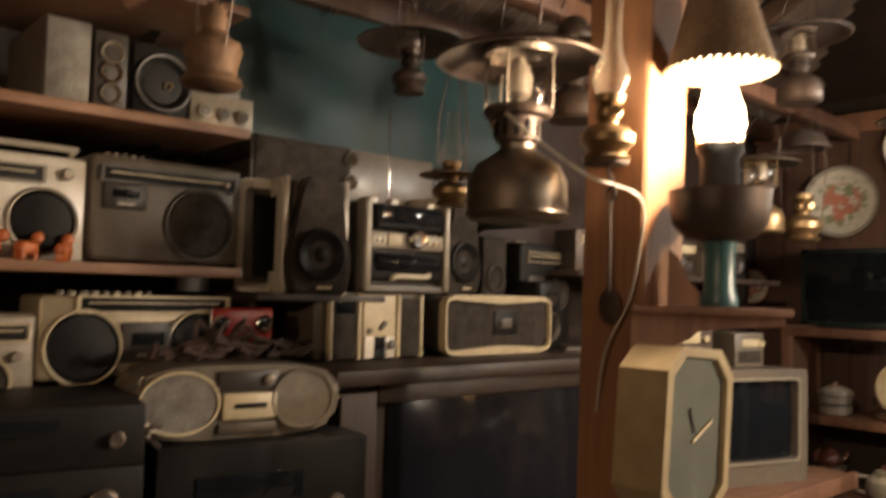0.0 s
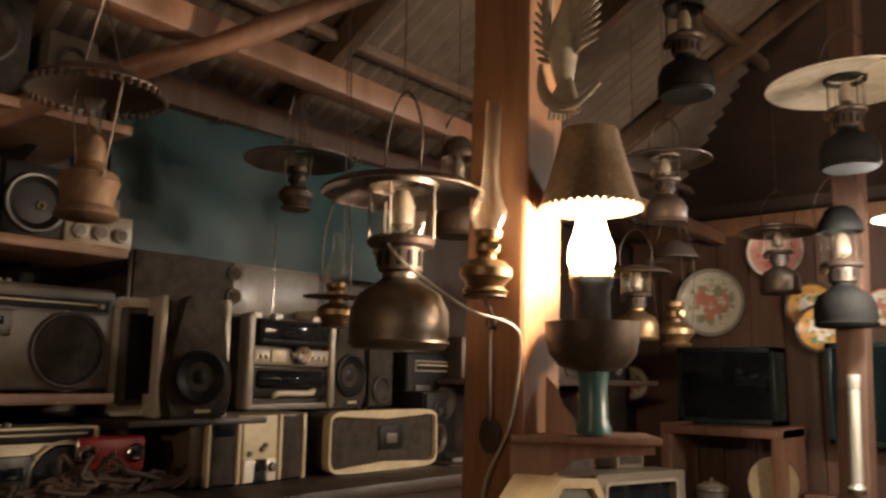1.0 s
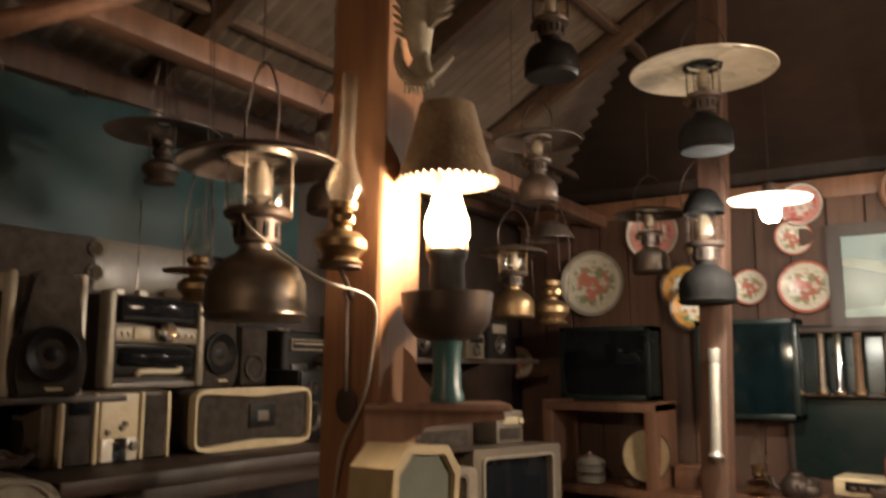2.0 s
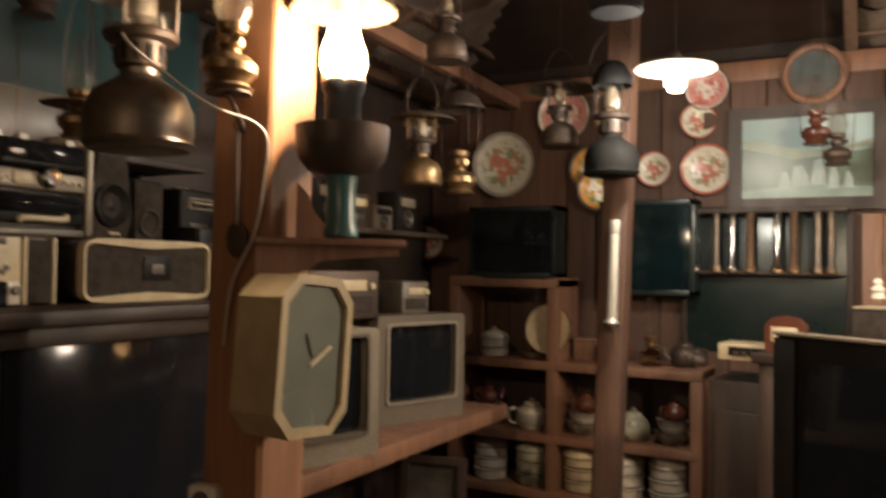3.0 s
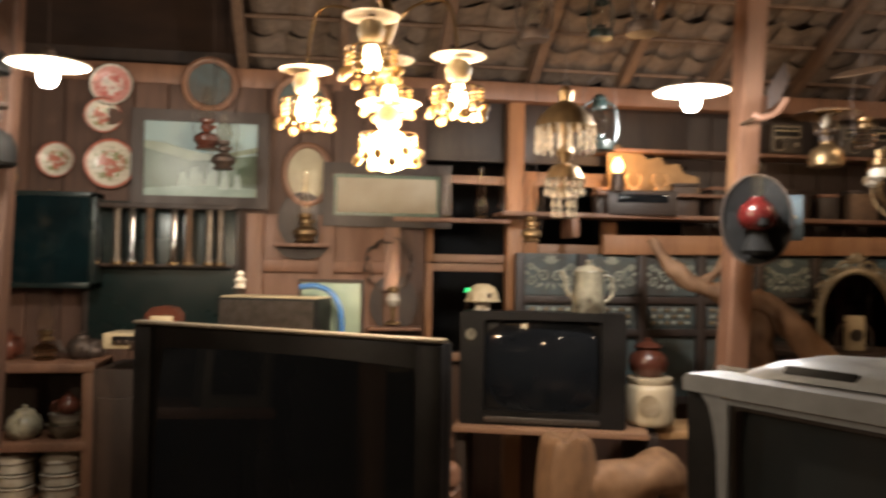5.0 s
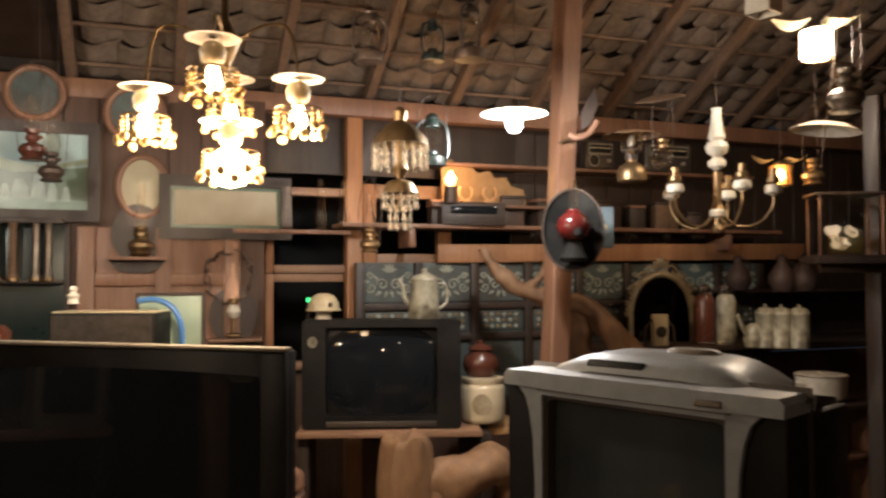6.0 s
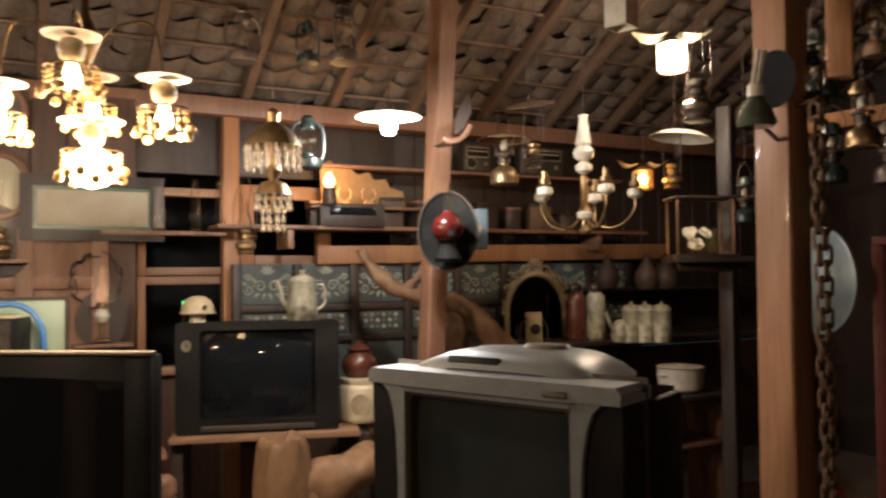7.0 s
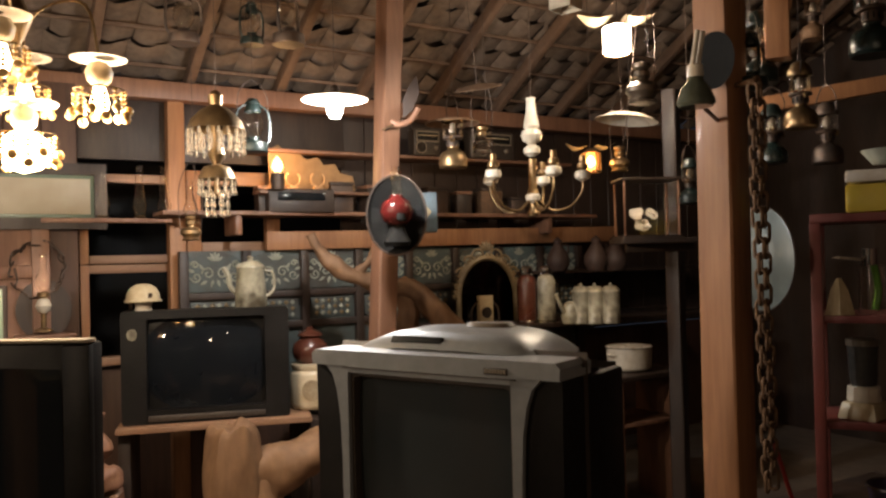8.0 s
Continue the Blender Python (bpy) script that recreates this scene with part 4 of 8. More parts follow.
loudspeaker("loudspeaker", (-1.930, 1.272, 1.884), 0.344, 0.178, 90, 0.3, DARKGREY, "long brown loudspeaker with two small tweeters", [(0.16, 0.14, 0.02, SILVER), (0.16, 0.07, 0.022, SILVER)], GRILLE)
ct = thing("carton", (-1.960, 1.588, 1.880), 90, "dusty grey cardboard carton", "box")
ct.location.z = 1.9
part("carton_body", B((0.36, 0.25, 0.16), (0.03, 0.12, 0.08), 0.004), GREY, ct)
part("carton_flap", B((0.36, 0.12, 0.004), (0.03, 0.06, 0.163), 0.001), GREY, ct)

# ---- lamps ----
def hook_wire(root, z0, z1, x=0.0, material=None):
    """A wire from the thing up to the roof over it."""
    z1 = roof_height(root.location.x, root.location.y) - root.location.z
    part("hanging_wire", T([(x, 0, z0), (x * 0.5, 0, (z0 + z1) / 2), (0, 0, z1)], 0.0018, 5), material or IRON, root)


def pressure_lantern(place, s, label, body=None, reflector=0.0, up=0.6, refl=None, tilt=(0, 0), turn=0, group="hanging lanterns", under=None):
    """A pressurised paraffin lantern: tank, pump wheel, pierced collar, glass, hood, bail and often a wide reflector."""
    body = body or NICKEL
    root = thing("pressure_lantern", place, turn, label, "lantern", group, tilt=tilt)
    part("tank", L([(0, 0), (0.092 * s, 0), (0.098 * s, 0.008 * s), (0.096 * s, 0.015 * s), (0.1 * s, 0.03 * s), (0.098 * s, 0.075 * s), (0.082 * s, 0.108 * s), (0.05 * s, 0.128 * s), (0.036 * s, 0.14 * s), (0.036 * s, 0.15 * s)], 32), body, root)
    part("tank_rim", T(ring(0.098 * s, 0.012 * s, 32), 0.004 * s, 6, True), body, root)
    col = part("collar", L([(0.036 * s, 0.15 * s), (0.045 * s, 0.155 * s), (0.046 * s, 0.2 * s), (0.066 * s, 0.205 * s), (0.07 * s, 0.215 * s), (0.066 * s, 0.222 * s)], 24), IRON, root)
    for k in range(12):
        a = 2 * math.pi * k / 12
        part("vent", B((0.008 * s, 0.004, 0.03 * s), (0, 0, 0), 0), BLACK, col).matrix_basis = Matrix.Rotation(a, 4, "Z") @ Matrix.Translation((0, -0.0462 * s, 0.178 * s))
    w = part("pump_wheel", L([(0.02 * s, 0), (0.02 * s, 0.01), (0.012 * s, 0.012), (0, 0.01)], 16, (-0.052 * s, -0.02 * s, 0.2 * s), (90, 0, -30)), BRASS, root)
    part("wheel_hub", L([(0.007 * s, 0.01), (0.006 * s, 0.017), (0, 0.017)], 10, (-0.052 * s, -0.02 * s, 0.2 * s), (90, 0, -30)), IRON, w)
    part("glass", L([(0.06 * s, 0.22 * s), (0.064 * s, 0.24 * s), (0.064 * s, 0.31 * s), (0.06 * s, 0.325 * s), (0.0585 * s, 0.325 * s), (0.0625 * s, 0.31 * s), (0.0625 * s, 0.24 * s), (0.0585 * s, 0.22 * s), (0.06 * s, 0.22 * s)], 28), CLEAR, root, shadow=False)
    part("mantle", L([(0.008 * s, 0.235 * s), (0.026 * s, 0.25 * s), (0.028 * s, 0.285 * s), (0.014 * s, 0.32 * s)], 14), GREY, root)
    for k in range(4):
        a = 2 * math.pi * (k + 0.5) / 4
        part("guard_rod", T([(0.069 * s * math.cos(a), 0.069 * s * math.sin(a), 0.218 * s), (0.069 * s * math.cos(a), 0.069 * s * math.sin(a), 0.33 * s)], 0.0025 * s, 5), body, root)
    dome = 0.35 if reflector else 1.0
    part("hood", L([(r * s, (0.325 + (z - 0.325) * (dome if z > 0.34 else 1.0)) * s) for r, z in ((0.072, 0.325), (0.075, 0.335), (0.07, 0.36), (0.055, 0.385), (0.05, 0.4), (0.03, 0.415), (0, 0.42))], 28), body, root)
    if reflector:
        r = reflector
        rf = part("reflector", L(shell([(0.055 * s, 0.345 * s), (r * 0.6, 0.342 * s), (r * 0.9, 0.328 * s), (r, 0.315 * s)], 0.003), 40), refl or IRON, root)
        part("reflector_rim", T(ring(r, 0.314 * s, 40), 0.003, 6, True), under or refl or IRON, rf)
    part("bail", T(curve([(0.072 * s, 0, 0.33 * s), (0.085 * s, 0, 0.42 * s), (0.05 * s, 0, 0.5 * s), (0, 0, 0.53 * s), (-0.05 * s, 0, 0.5 * s), (-0.085 * s, 0, 0.42 * s), (-0.072 * s, 0, 0.33 * s)], 4), 0.0028, 6), IRON, root)
    if up:
        hook_wire(root, 0.52 * s, 0.52 * s + up)
    return root


def oil_lamp(place, s, label, body=None, chimney=True, tall=1.0, tilt=(0, 0), tank=None, category="oil lamp", group="", shade=0.0, up=0.0, chimney_material=None):
    """A paraffin lamp: foot, font, burner with wheel, and a bulged glass chimney."""
    body = body or BRASS
    root = thing("oil_lamp", place, 0, label, category, group, tilt=tilt)
    part("font", L([(0, 0), (0.042 * s, 0), (0.046 * s, 0.006 * s), (0.036 * s, 0.014 * s), (0.04 * s, 0.022 * s), (0.052 * s, 0.034 * s), (0.052 * s, 0.05 * s), (0.038 * s, 0.064 * s), (0.02 * s, 0.07 * s), (0.018 * s, 0.078 * s)], 28), tank or body, root)
    b = part("burner", L([(0.018 * s, 0.076 * s), (0.026 * s, 0.084 * s), (0.026 * s, 0.098 * s), (0.018 * s, 0.104 * s), (0.028 * s, 0.112 * s), (0.03 * s, 0.125 * s), (0.012 * s, 0.13 * s), (0, 0.132 * s)], 20), body, root)
    part("wick_knob", L([(0.009 * s, 0), (0.009 * s, 0.006), (0, 0.007)], 12, (0.03 * s, -0.018 * s, 0.092 * s), (90, 0, 50)), body, b)
    if chimney:
        h = tall
        pr = [(0.025, 0.118), (0.026, 0.13), (0.036, 0.15), (0.036, 0.165), (0.022, 0.2), (0.0165, 0.23), (0.0155, 0.23 + 0.14 * h)]
        pr = [(r * s, z * s) for r, z in pr]
        part("chimney", L(pr + [(r - 0.0013, z) for r, z in reversed(pr)] + [pr[0]], 24), chimney_material or CLEAR, root, shadow=False)
    if shade:
        part("shade", L(shell([(shade * 0.3, 0.3 * s), (shade * 0.7, 0.285 * s), (shade, 0.25 * s)], 0.003), 32), IRON, root)
    if up:
        hook_wire(root, 0.15 * s, up, 0.03 * s)
        part("hanger", T(curve([(0.05 * s, 0, 0.04 * s), (0.06 * s, 0, 0.25 * s), (0.0, 0, 0.4 * s), (-0.06 * s, 0, 0.25 * s), (-0.05 * s, 0, 0.04 * s)], 4), 0.002, 5), IRON, root)
    return root


def reflector_lamp(place, r, label, bulb, glow_mat, disc, up=0.6, curl=0.02, tilt=(0, 0)):
    """A lit hanging lamp: wide disc, holder and a glowing glass under it; the place is the bulb's middle."""
    root = thing("hanging_lamp", place, 0, label, "lamp", tilt=tilt)
    d = part("reflector", L(shell([(0.02, bulb * 1.3 + curl), (r * 0.6, bulb * 1.3 + curl * 0.8), (r, bulb * 1.3)], 0.003), 40), disc, root)
    part("reflector_rim", T(ring(r, bulb * 1.3, 40), 0.003, 6, True), disc, d)
    part("holder", L([(0.022, bulb * 1.2), (0.024, bulb * 1.3 + 0.05), (0.012, bulb * 1.3 + 0.065), (0, bulb * 1.3 + 0.067)], 18), IRON, root)
    part("bulb", L([(0, -bulb), (bulb * 0.6, -bulb * 0.9), (bulb * 0.95, -bulb * 0.3), (bulb, bulb * 0.4), (bulb * 0.7, bulb * 1.1), (bulb * 0.5, bulb * 1.25)], 20), glow_mat, root, shadow=False)
    if up:
        hook_wire(root, bulb * 1.3 + 0.06, up)
    return root


# main hanging lantern before the hi-fi
pressure_lantern((-1.086, 1.289, 1.783), 1.1, "old nickel pressure lantern hanging under a dark reflector", NICKEL, 0.18, 0.5, IRON, turn=-20)
# brass oil lamp with tall chimney fixed to the post
oil_lamp((-0.877, 1.325, 1.895), 1.05, "brass oil lamp with a tall clear chimney on the post", BRASS, True, 1.15, tilt=(0, 3), chimney_material=SOOT)
bk = thing("lamp_bracket", (-0.878, 1.326, 1.892), 0, "small dark iron bracket under the oil lamp", "bracket")
part("plate", L([(0, -0.004), (0.045, -0.004), (0.045, 0.0), (0, 0.0)], 20), IRON, bk)
part("arm", T(curve([(0, 0, -0.004), (-0.03, 0.06, -0.03), (-0.05, 0.1, -0.06)], 4), 0.005, 6), IRON, bk)

# lit lamp A: pottery base, dark bowl, glowing chimney, woven shade, on a carved ledge
ta = thing("table_lamp", (-0.744, 1.527, 1.612), 0, "lit lamp on a teal vase under a woven shade", "lamp")
part("vase", L([(0, 0), (0.036, 0), (0.038, 0.01), (0.031, 0.03), (0.03, 0.1), (0.034, 0.128), (0.03, 0.13)], 28), TEAL, ta)
part("bowl", L([(0.03, 0.128), (0.07, 0.138), (0.092, 0.165), (0.098, 0.2), (0.101, 0.232), (0.096, 0.232), (0.088, 0.2), (0.0, 0.19)], 36), IRON, ta)
# near-black burner: its backlit side is put into the colour
part("burner", L([(0.03, 0.2), (0.04, 0.22), (0.038, 0.3), (0.045, 0.31), (0.046, 0.325), (0.03, 0.33)], 24), MATTBLACK, ta)
cr = part("crown", T(ring(0.044, 0.328, 24), 0.003, 6, True), BRASS, ta)
for k in range(16):
    a = 2 * math.pi * k / 16
    part("prong", T([(0.044 * math.cos(a), 0.044 * math.sin(a), 0.326), (0.046 * math.cos(a), 0.046 * math.sin(a), 0.345)], 0.002, 5), BRASS, cr)
part("bulb", L([(0, 0.325), (0.038, 0.333), (0.05, 0.362), (0.048, 0.395), (0.036, 0.43), (0.027, 0.47)], 24), GLOW_WARM, ta, shadow=False)
sh = part("shade", L(shell([(0.062, 0.655), (0.075, 0.602), (0.095, 0.532), (0.112, 0.48)], 0.003), 40), surface("woven brown lampshade", (0.2, 0.135, 0.08), (0.1, 0.062, 0.035), 0.9, grain=90, bump=0.6), ta)
for k in range(40):
    a = 2 * math.pi * k / 40
    part("fringe_bead", L([(0, -0.004), (0.004, 0), (0, 0.004)], 8, (0.112 * math.cos(a), 0.112 * math.sin(a), 0.481)), CREAM, sh)
for a in (0.5, 2.6, 4.7):
    part("shade_stay", T([(0.028 * math.cos(a), 0.028 * math.sin(a), 0.45), (0.066 * math.cos(a), 0.066 * math.sin(a), 0.652)], 0.0016, 5), IRON, sh)
lg = thing("carved_ledge", (-0.764, 1.537, 1.606), 38, "scalloped reddish wooden ledge fixed to the post", "shelf")
o = [(-0.165, 0.0), (0.13, 0.0), (0.132, -0.02), (0.02, -0.028), (-0.035, -0.035), (-0.05, -0.05), (-0.075, -0.062), (-0.11, -0.08), (-0.165, -0.075)]
part("bracket", prism(bmesh.new(), o, 0.03, (0, -0.03, -0.012)), WOOD_RED, lg)
part("ledge_board", B((0.31, 0.17, 0.016), (-0.01, 0.03, -0.006), 0.004), WOOD_RED, lg)
o = [(-0.16, 0.0), (-0.02, 0.0), (-0.02, 0.03), (-0.045, 0.06), (-0.06, 0.1), (-0.09, 0.13), (-0.16, 0.11)]
part("carved_back", prism(bmesh.new(), o, 0.02, (0, 0.06, 0.002)), WOOD_RED, lg)

# spoon-shaped iron hook, wire on the post
sp = thing("wall_spoon", (-0.933, 1.420, 1.604), 0, "long dark iron ladle hanging flat on the post", "ladle")
part("ladle_bowl", L([(0, -0.004), (0.024, -0.002), (0.028, 0.004), (0, 0.01)], 20, (0, 0, 0.0), (90, 0, 0), 1.4), IRON, sp)
part("ladle_stem", T(curve([(0, -0.004, 0.03), (0.002, -0.006, 0.1), (0, -0.004, 0.2), (0.004, -0.008, 0.23)], 4), 0.005, 6, radii=None), IRON, sp)
part("ladle_loop", T(ring(0.012, -0.006, 14, "y", centre=(0.004, 0, 0.24)), 0.003, 5, True), IRON, sp)
wr = thing("loose_wire", (0, 0, 0), 0, "pale electric wire looped past the lantern to the post", "wire")
part("cable", T(curve([(-1.202, 1.365, 2.220), (-1.204, 1.352, 2.079), (-0.982, 1.166, 1.968), (-0.935, 1.218, 1.912), (-0.892, 1.293, 1.861), (-0.846, 1.365, 1.837), (-0.835, 1.394, 1.805), (-0.851, 1.408, 1.736), (-0.884, 1.418, 1.618), (-0.936, 1.409, 1.511), (-0.974, 1.431, 1.377)], 6), 0.0032, 6), WIRE, wr)

# hanging lamp with a fringed dark shade, far left
fl = thing("hanging_lamp", (-1.331, 0.696, 2.005), 0, "unlit brass hanging lamp under a dark fringed shade", "lamp")
part("font", L([(0, 0), (0.05, 0), (0.058, 0.006), (0.055, 0.016), (0.046, 0.024), (0.05, 0.05), (0.056, 0.07), (0.05, 0.085), (0.03, 0.095), (0.022, 0.11)], 32), RUST, fl)
part("burner", L([(0.022, 0.108), (0.028, 0.125), (0.022, 0.15), (0.014, 0.16)], 20), RUST, fl)
part("chimney", L([(0.014, 0.155), (0.012, 0.2), (0.02, 0.23), (0.018, 0.23), (0.01, 0.2), (0.012, 0.155), (0.014, 0.155)], 20), CLEAR, fl, shadow=False)
fs = part("shade", L(shell([(0.02, 0.285), (0.09, 0.275), (0.125, 0.25)], 0.003), 40), IRON, fl)
for k in range(44):
    a = 2 * math.pi * k / 44
    part("fringe", L([(0, -0.014), (0.006, -0.01), (0.004, 0.0), (0, 0.004)], 6, (0.125 * math.cos(a), 0.125 * math.sin(a), 0.246)), IRON, fs)
for sx in (-0.1, 0.1):
    part("stay", T([(sx * 0.5, 0, 0.06), (sx, 0, 0.25), (0, 0, 0.45)], 0.002, 5), IRON, fl)
hook_wire(fl, 0.44, 1)

# unlit lamps hung behind the main lantern
oil_lamp((-1.696, 1.477, 2.200), 1.0, "dim hanging oil lamp with a small chimney before the tarpaulin", IRON, True, 0.3, shade=0.0, up=0.5, group="hanging oil lamps")
dd = thing("lamp_reflector", (-1.674, 1.465, 2.342), 0, "dark scalloped tin lamp reflector", "reflector")
part("disc", L(shell([(0.02, 0.03), (0.1, 0.02), (0.16, 0.0)], 0.003), 36), IRON, dd)
hook_wire(dd, 0.02, 1)
oil_lamp((-1.414, 1.394, 1.845), 0.9, "small clear glass oil lamp hanging behind the lantern", BRASS, True, 0.3, up=0.6, group="hanging oil lamps")
tr = thing("lamp_tray", (-1.407, 1.384, 1.923), 0, "round brown tin tray of a hanging lamp", "tray")
part("disc", L(shell([(0.01, 0.004), (0.06, 0.003), (0.08, 0.0)], 0.003), 28), RUST, tr)
hook_wire(tr, 0.004, 1, 0.06)
pressure_lantern((-1.502, 1.985, 2.172), 0.8, "unlit dark lantern behind the oil lamp", IRON, 0.0, 0.4)

# carved bird ornament at the top of the post
mc = thing("bird_carving", (-0.734, 1.410, 2.271), 0, "pale carved bird ornament with fanned wings over a ribbon", "ornament")
CARVED = surface("bleached carved wood", (0.42, 0.36, 0.27), (0.24, 0.19, 0.13), 0.8, grain=60, bump=0.5)
part("ribbon", T(curve([(-0.058, 0, 0.125), (-0.05, -0.012, 0.085), (-0.036, -0.02, 0.048), (-0.008, -0.024, 0.016), (0.026, -0.024, 0.008), (0.058, -0.018, 0.022), (0.088, -0.008, 0.052)], 6), 0.011, 8, radii=[0.006 + 0.008 * math.sin(math.pi * min(1, k / 30)) for k in range(37)]), CARVED, mc)
part("body", T(curve([(0.0, 0, 0.07), (0.004, -0.012, 0.12), (0.008, -0.014, 0.17), (0.014, -0.01, 0.22), (0.02, -0.02, 0.26)], 5), 0.02, 10, radii=[0.012 + 0.02 * math.sin(math.pi * min(1, (k + 2) / 20)) for k in range(21)]), CARVED, mc)
for k in range(7):
    part("tail_feather", T([(0.002 + 0.002 * k, -0.006, 0.09), (-0.022 + 0.009 * k, -0.014, 0.03), (-0.03 + 0.012 * k, -0.014, -0.016 + 0.003 * abs(k - 3))], 0.006, 6, radii=[0.004, 0.0075, 0.003]), CARVED, mc)
for sgn, n, reach in ((1, 14, 0.15), (-1, 11, 0.12)):
    wing = part("wing", T(curve([(0.012 * sgn, -0.006, 0.11), (0.03 * sgn, -0.012, 0.17), (0.035 * sgn, -0.01, 0.23), (0.04 * sgn, 0, 0.28)], 5), 0.012, 8), CARVED, mc)
    for k in range(n):
        a = radians(28 + 64 * k / (n - 1))
        ln = reach * (0.45 + 0.55 * k / (n - 1))
        rx, rz2 = 0.02 + 0.012 * k / n, 0.12 + 0.13 * k / n
        part("feather", T([(sgn * rx, -0.008, rz2), (sgn * (rx + 0.55 * ln * math.cos(a)), -0.016 + 0.02 * (sgn < 0), rz2 + 0.55 * ln * math.sin(a)), (sgn * (rx + ln * math.cos(a * 0.96)), 0.0, rz2 + ln * math.sin(a * 0.96))], 0.006, 6, radii=[0.004, 0.0078, 0.0035]), CARVED, wing)
part("wall_peg", T([(0, 0.0, 0.16), (-0.03, 0.05, 0.16)], 0.008, 6), WOOD_DARK, mc)

# upper right group seen from the radio side
pressure_lantern((-0.495, 2.685, 2.385), 0.87, "white-shaded pressure lantern hanging high under the roof", MATTBLACK, 0.235, 0.6, WHITE, group="hanging lanterns")
pressure_lantern((-0.780, 2.133, 2.529), 0.8, "soot-black lantern hanging close under the roof", BLACK, 0.0, 0.5)
pressure_lantern((-1.050, 2.559, 2.257), 0.7, "dim lantern with a broad dark disc", IRON, 0.155, 0.5, IRON)
pressure_lantern((-1.030, 3.631, 2.106), 0.86, "nickel lantern with a wide tin reflector before the wall plates", NICKEL, 0.165, 0.7, NICKEL)
pressure_lantern((-1.392, 2.988, 1.881), 0.86, "brown metal lantern with a shiny reflector", BRASS, 0.14, 0.8, NICKEL)
oil_lamp((-1.346, 3.240, 1.866), 1.5, "stout brass hanging oil lamp under a dished tin lid", BRASS, False, shade=0.11, up=0.8)
# black lantern on the shelf post and the lit lamp beside it
pressure_lantern((-0.718, 3.406, 1.939), 1.15, "large black lantern hung on the post", MATTBLACK, 0.0, 0.5)
reflector_lamp((-0.400, 3.134, 2.244), 0.145, "lit white hanging lamp with a wide enamel disc", 0.038, GLOW_COOL, WHITE, 0.6, 0.012)
# chrome tube on the post
tb = thing("chrome_tube", (-0.740, 3.501, 1.315), 0, "bright ribbed chrome tube hanging on the post", "tube", tilt=(0, 1.5))
part("barrel", L([(0, 0), (0.03, 0), (0.032, 0.01), (0.024, 0.02)] + [(0.022 + 0.0015 * (k % 2), 0.03 + 0.0125 * k) for k in range(30)] + [(0.026, 0.42), (0.026, 0.445), (0, 0.445)], 20), BRIGHTTIN, tb)
part("end_cap", L([(0.03, -0.012), (0.033, -0.006), (0.033, 0.006), (0.028, 0.012)], 20), NICKEL, tb)

# pearl chandelier
ch = thing("pearl_chandelier", (0.804, 2.522, 2.221), -10, "lit chandelier with four bells of golden shell beads", "chandelier")
bead = L([(0, -1), (0.7, -0.7), (1, 0), (0.7, 0.7), (0, 1)], 8)
bead_me = bpy.data.meshes.new("bead")
bead.to_mesh(bead_me)
bead.free()
bead_me.materials.append(BEAD)
bead_me.polygons.foreach_set("use_smooth", [True] * len(bead_me.polygons))
part("stem", L([(0, 0.35), (0.012, 0.34), (0.014, 0.2), (0.035, 0.16), (0.05, 0.12), (0.03, 0.07), (0.014, 0.04), (0.02, 0.0), (0, -0.01)], 20), BRASS, ch)
hook_wire(ch, 0.33, 1)
rnd = random.Random(21)


def pearl_bell(x, y, z, r, h, lit, label=""):
    top = part("bell", L(shell([(0.012, 0.075), (r * 0.5, 0.074), (r * 1.15, 0.07)], 0.002), 32, (x, y, z)), WHITE, ch, label)
    part("globe", L([(0, 0.065), (0.03, 0.055), (0.042, 0.03), (0.036, 0.0), (0.02, -0.015), (0.02, -0.02)], 24, (x, y, z)), CREAM, top)
    part("bead_hoop", T(ring(r, -0.03, 24, centre=(x, y, z)), 0.003, 5, True), BRASS, top)
    for k in range(14):
        a = 2 * math.pi * k / 14
        n = 5 if k % 2 else 4
        for j in range(n):
            last = j == n - 1
            size = 0.016 if last else 0.0068
            ob = new("bead", bead_me)
            ob.parent = top
            ob.location = (x + (r + (0.01 if last else 0)) * math.cos(a), y + (r + (0.01 if last else 0)) * math.sin(a), z - 0.036 - 0.0145 * j - (0.012 if last else 0) - h * 0.1 * (k % 3))
            ob.scale = (size, size, size * rnd.uniform(0.85, 1.1))
    part("bulb", L([(0, -0.105), (0.022, -0.095), (0.03, -0.07), (0.02, -0.03), (0.014, -0.015)] if lit < 2 else [(0, -0.15), (0.05, -0.135), (0.075, -0.09), (0.06, -0.04), (0.02, -0.01)], 16, (x, y, z)), GLOW_WARM, top, shadow=False)
    return top


for x, y, z, lit in ((-0.26, 0.06, -0.09, 1), (0.24, -0.05, -0.07, 1), (-0.02, -0.16, 0.02, 1), (0.0, 0.2, -0.02, 1)):
    pearl_bell(x, y, z, 0.075, 0.08, lit)
    part("arm", T(curve([(0, 0, 0.05), (x * 0.35, y * 0.35, 0.16), (x * 0.85, y * 0.85, 0.17), (x, y, z + 0.07)], 5), 0.005, 6), BRASS, ch)
pearl_bell(0.02, 0.0, -0.21, 0.088, 0.1, 2)

# middle lamp, candle bulb, far lamps
reflector_lamp((2.119, 3.097, 2.254), 0.15, "lit white hanging lamp with a thin flat disc", 0.038, GLOW_COOL, WHITE, 0.7, 0.008)
cb = thing("small_lamp", (2.331, 4.500, 2.020), 0, "small amber lamp on a dark foot", "lamp")
part("foot", L([(0, 0), (0.04, 0), (0.045, 0.05), (0.04, 0.09), (0.042, 0.1), (0.02, 0.11)], 20), IRON, cb)
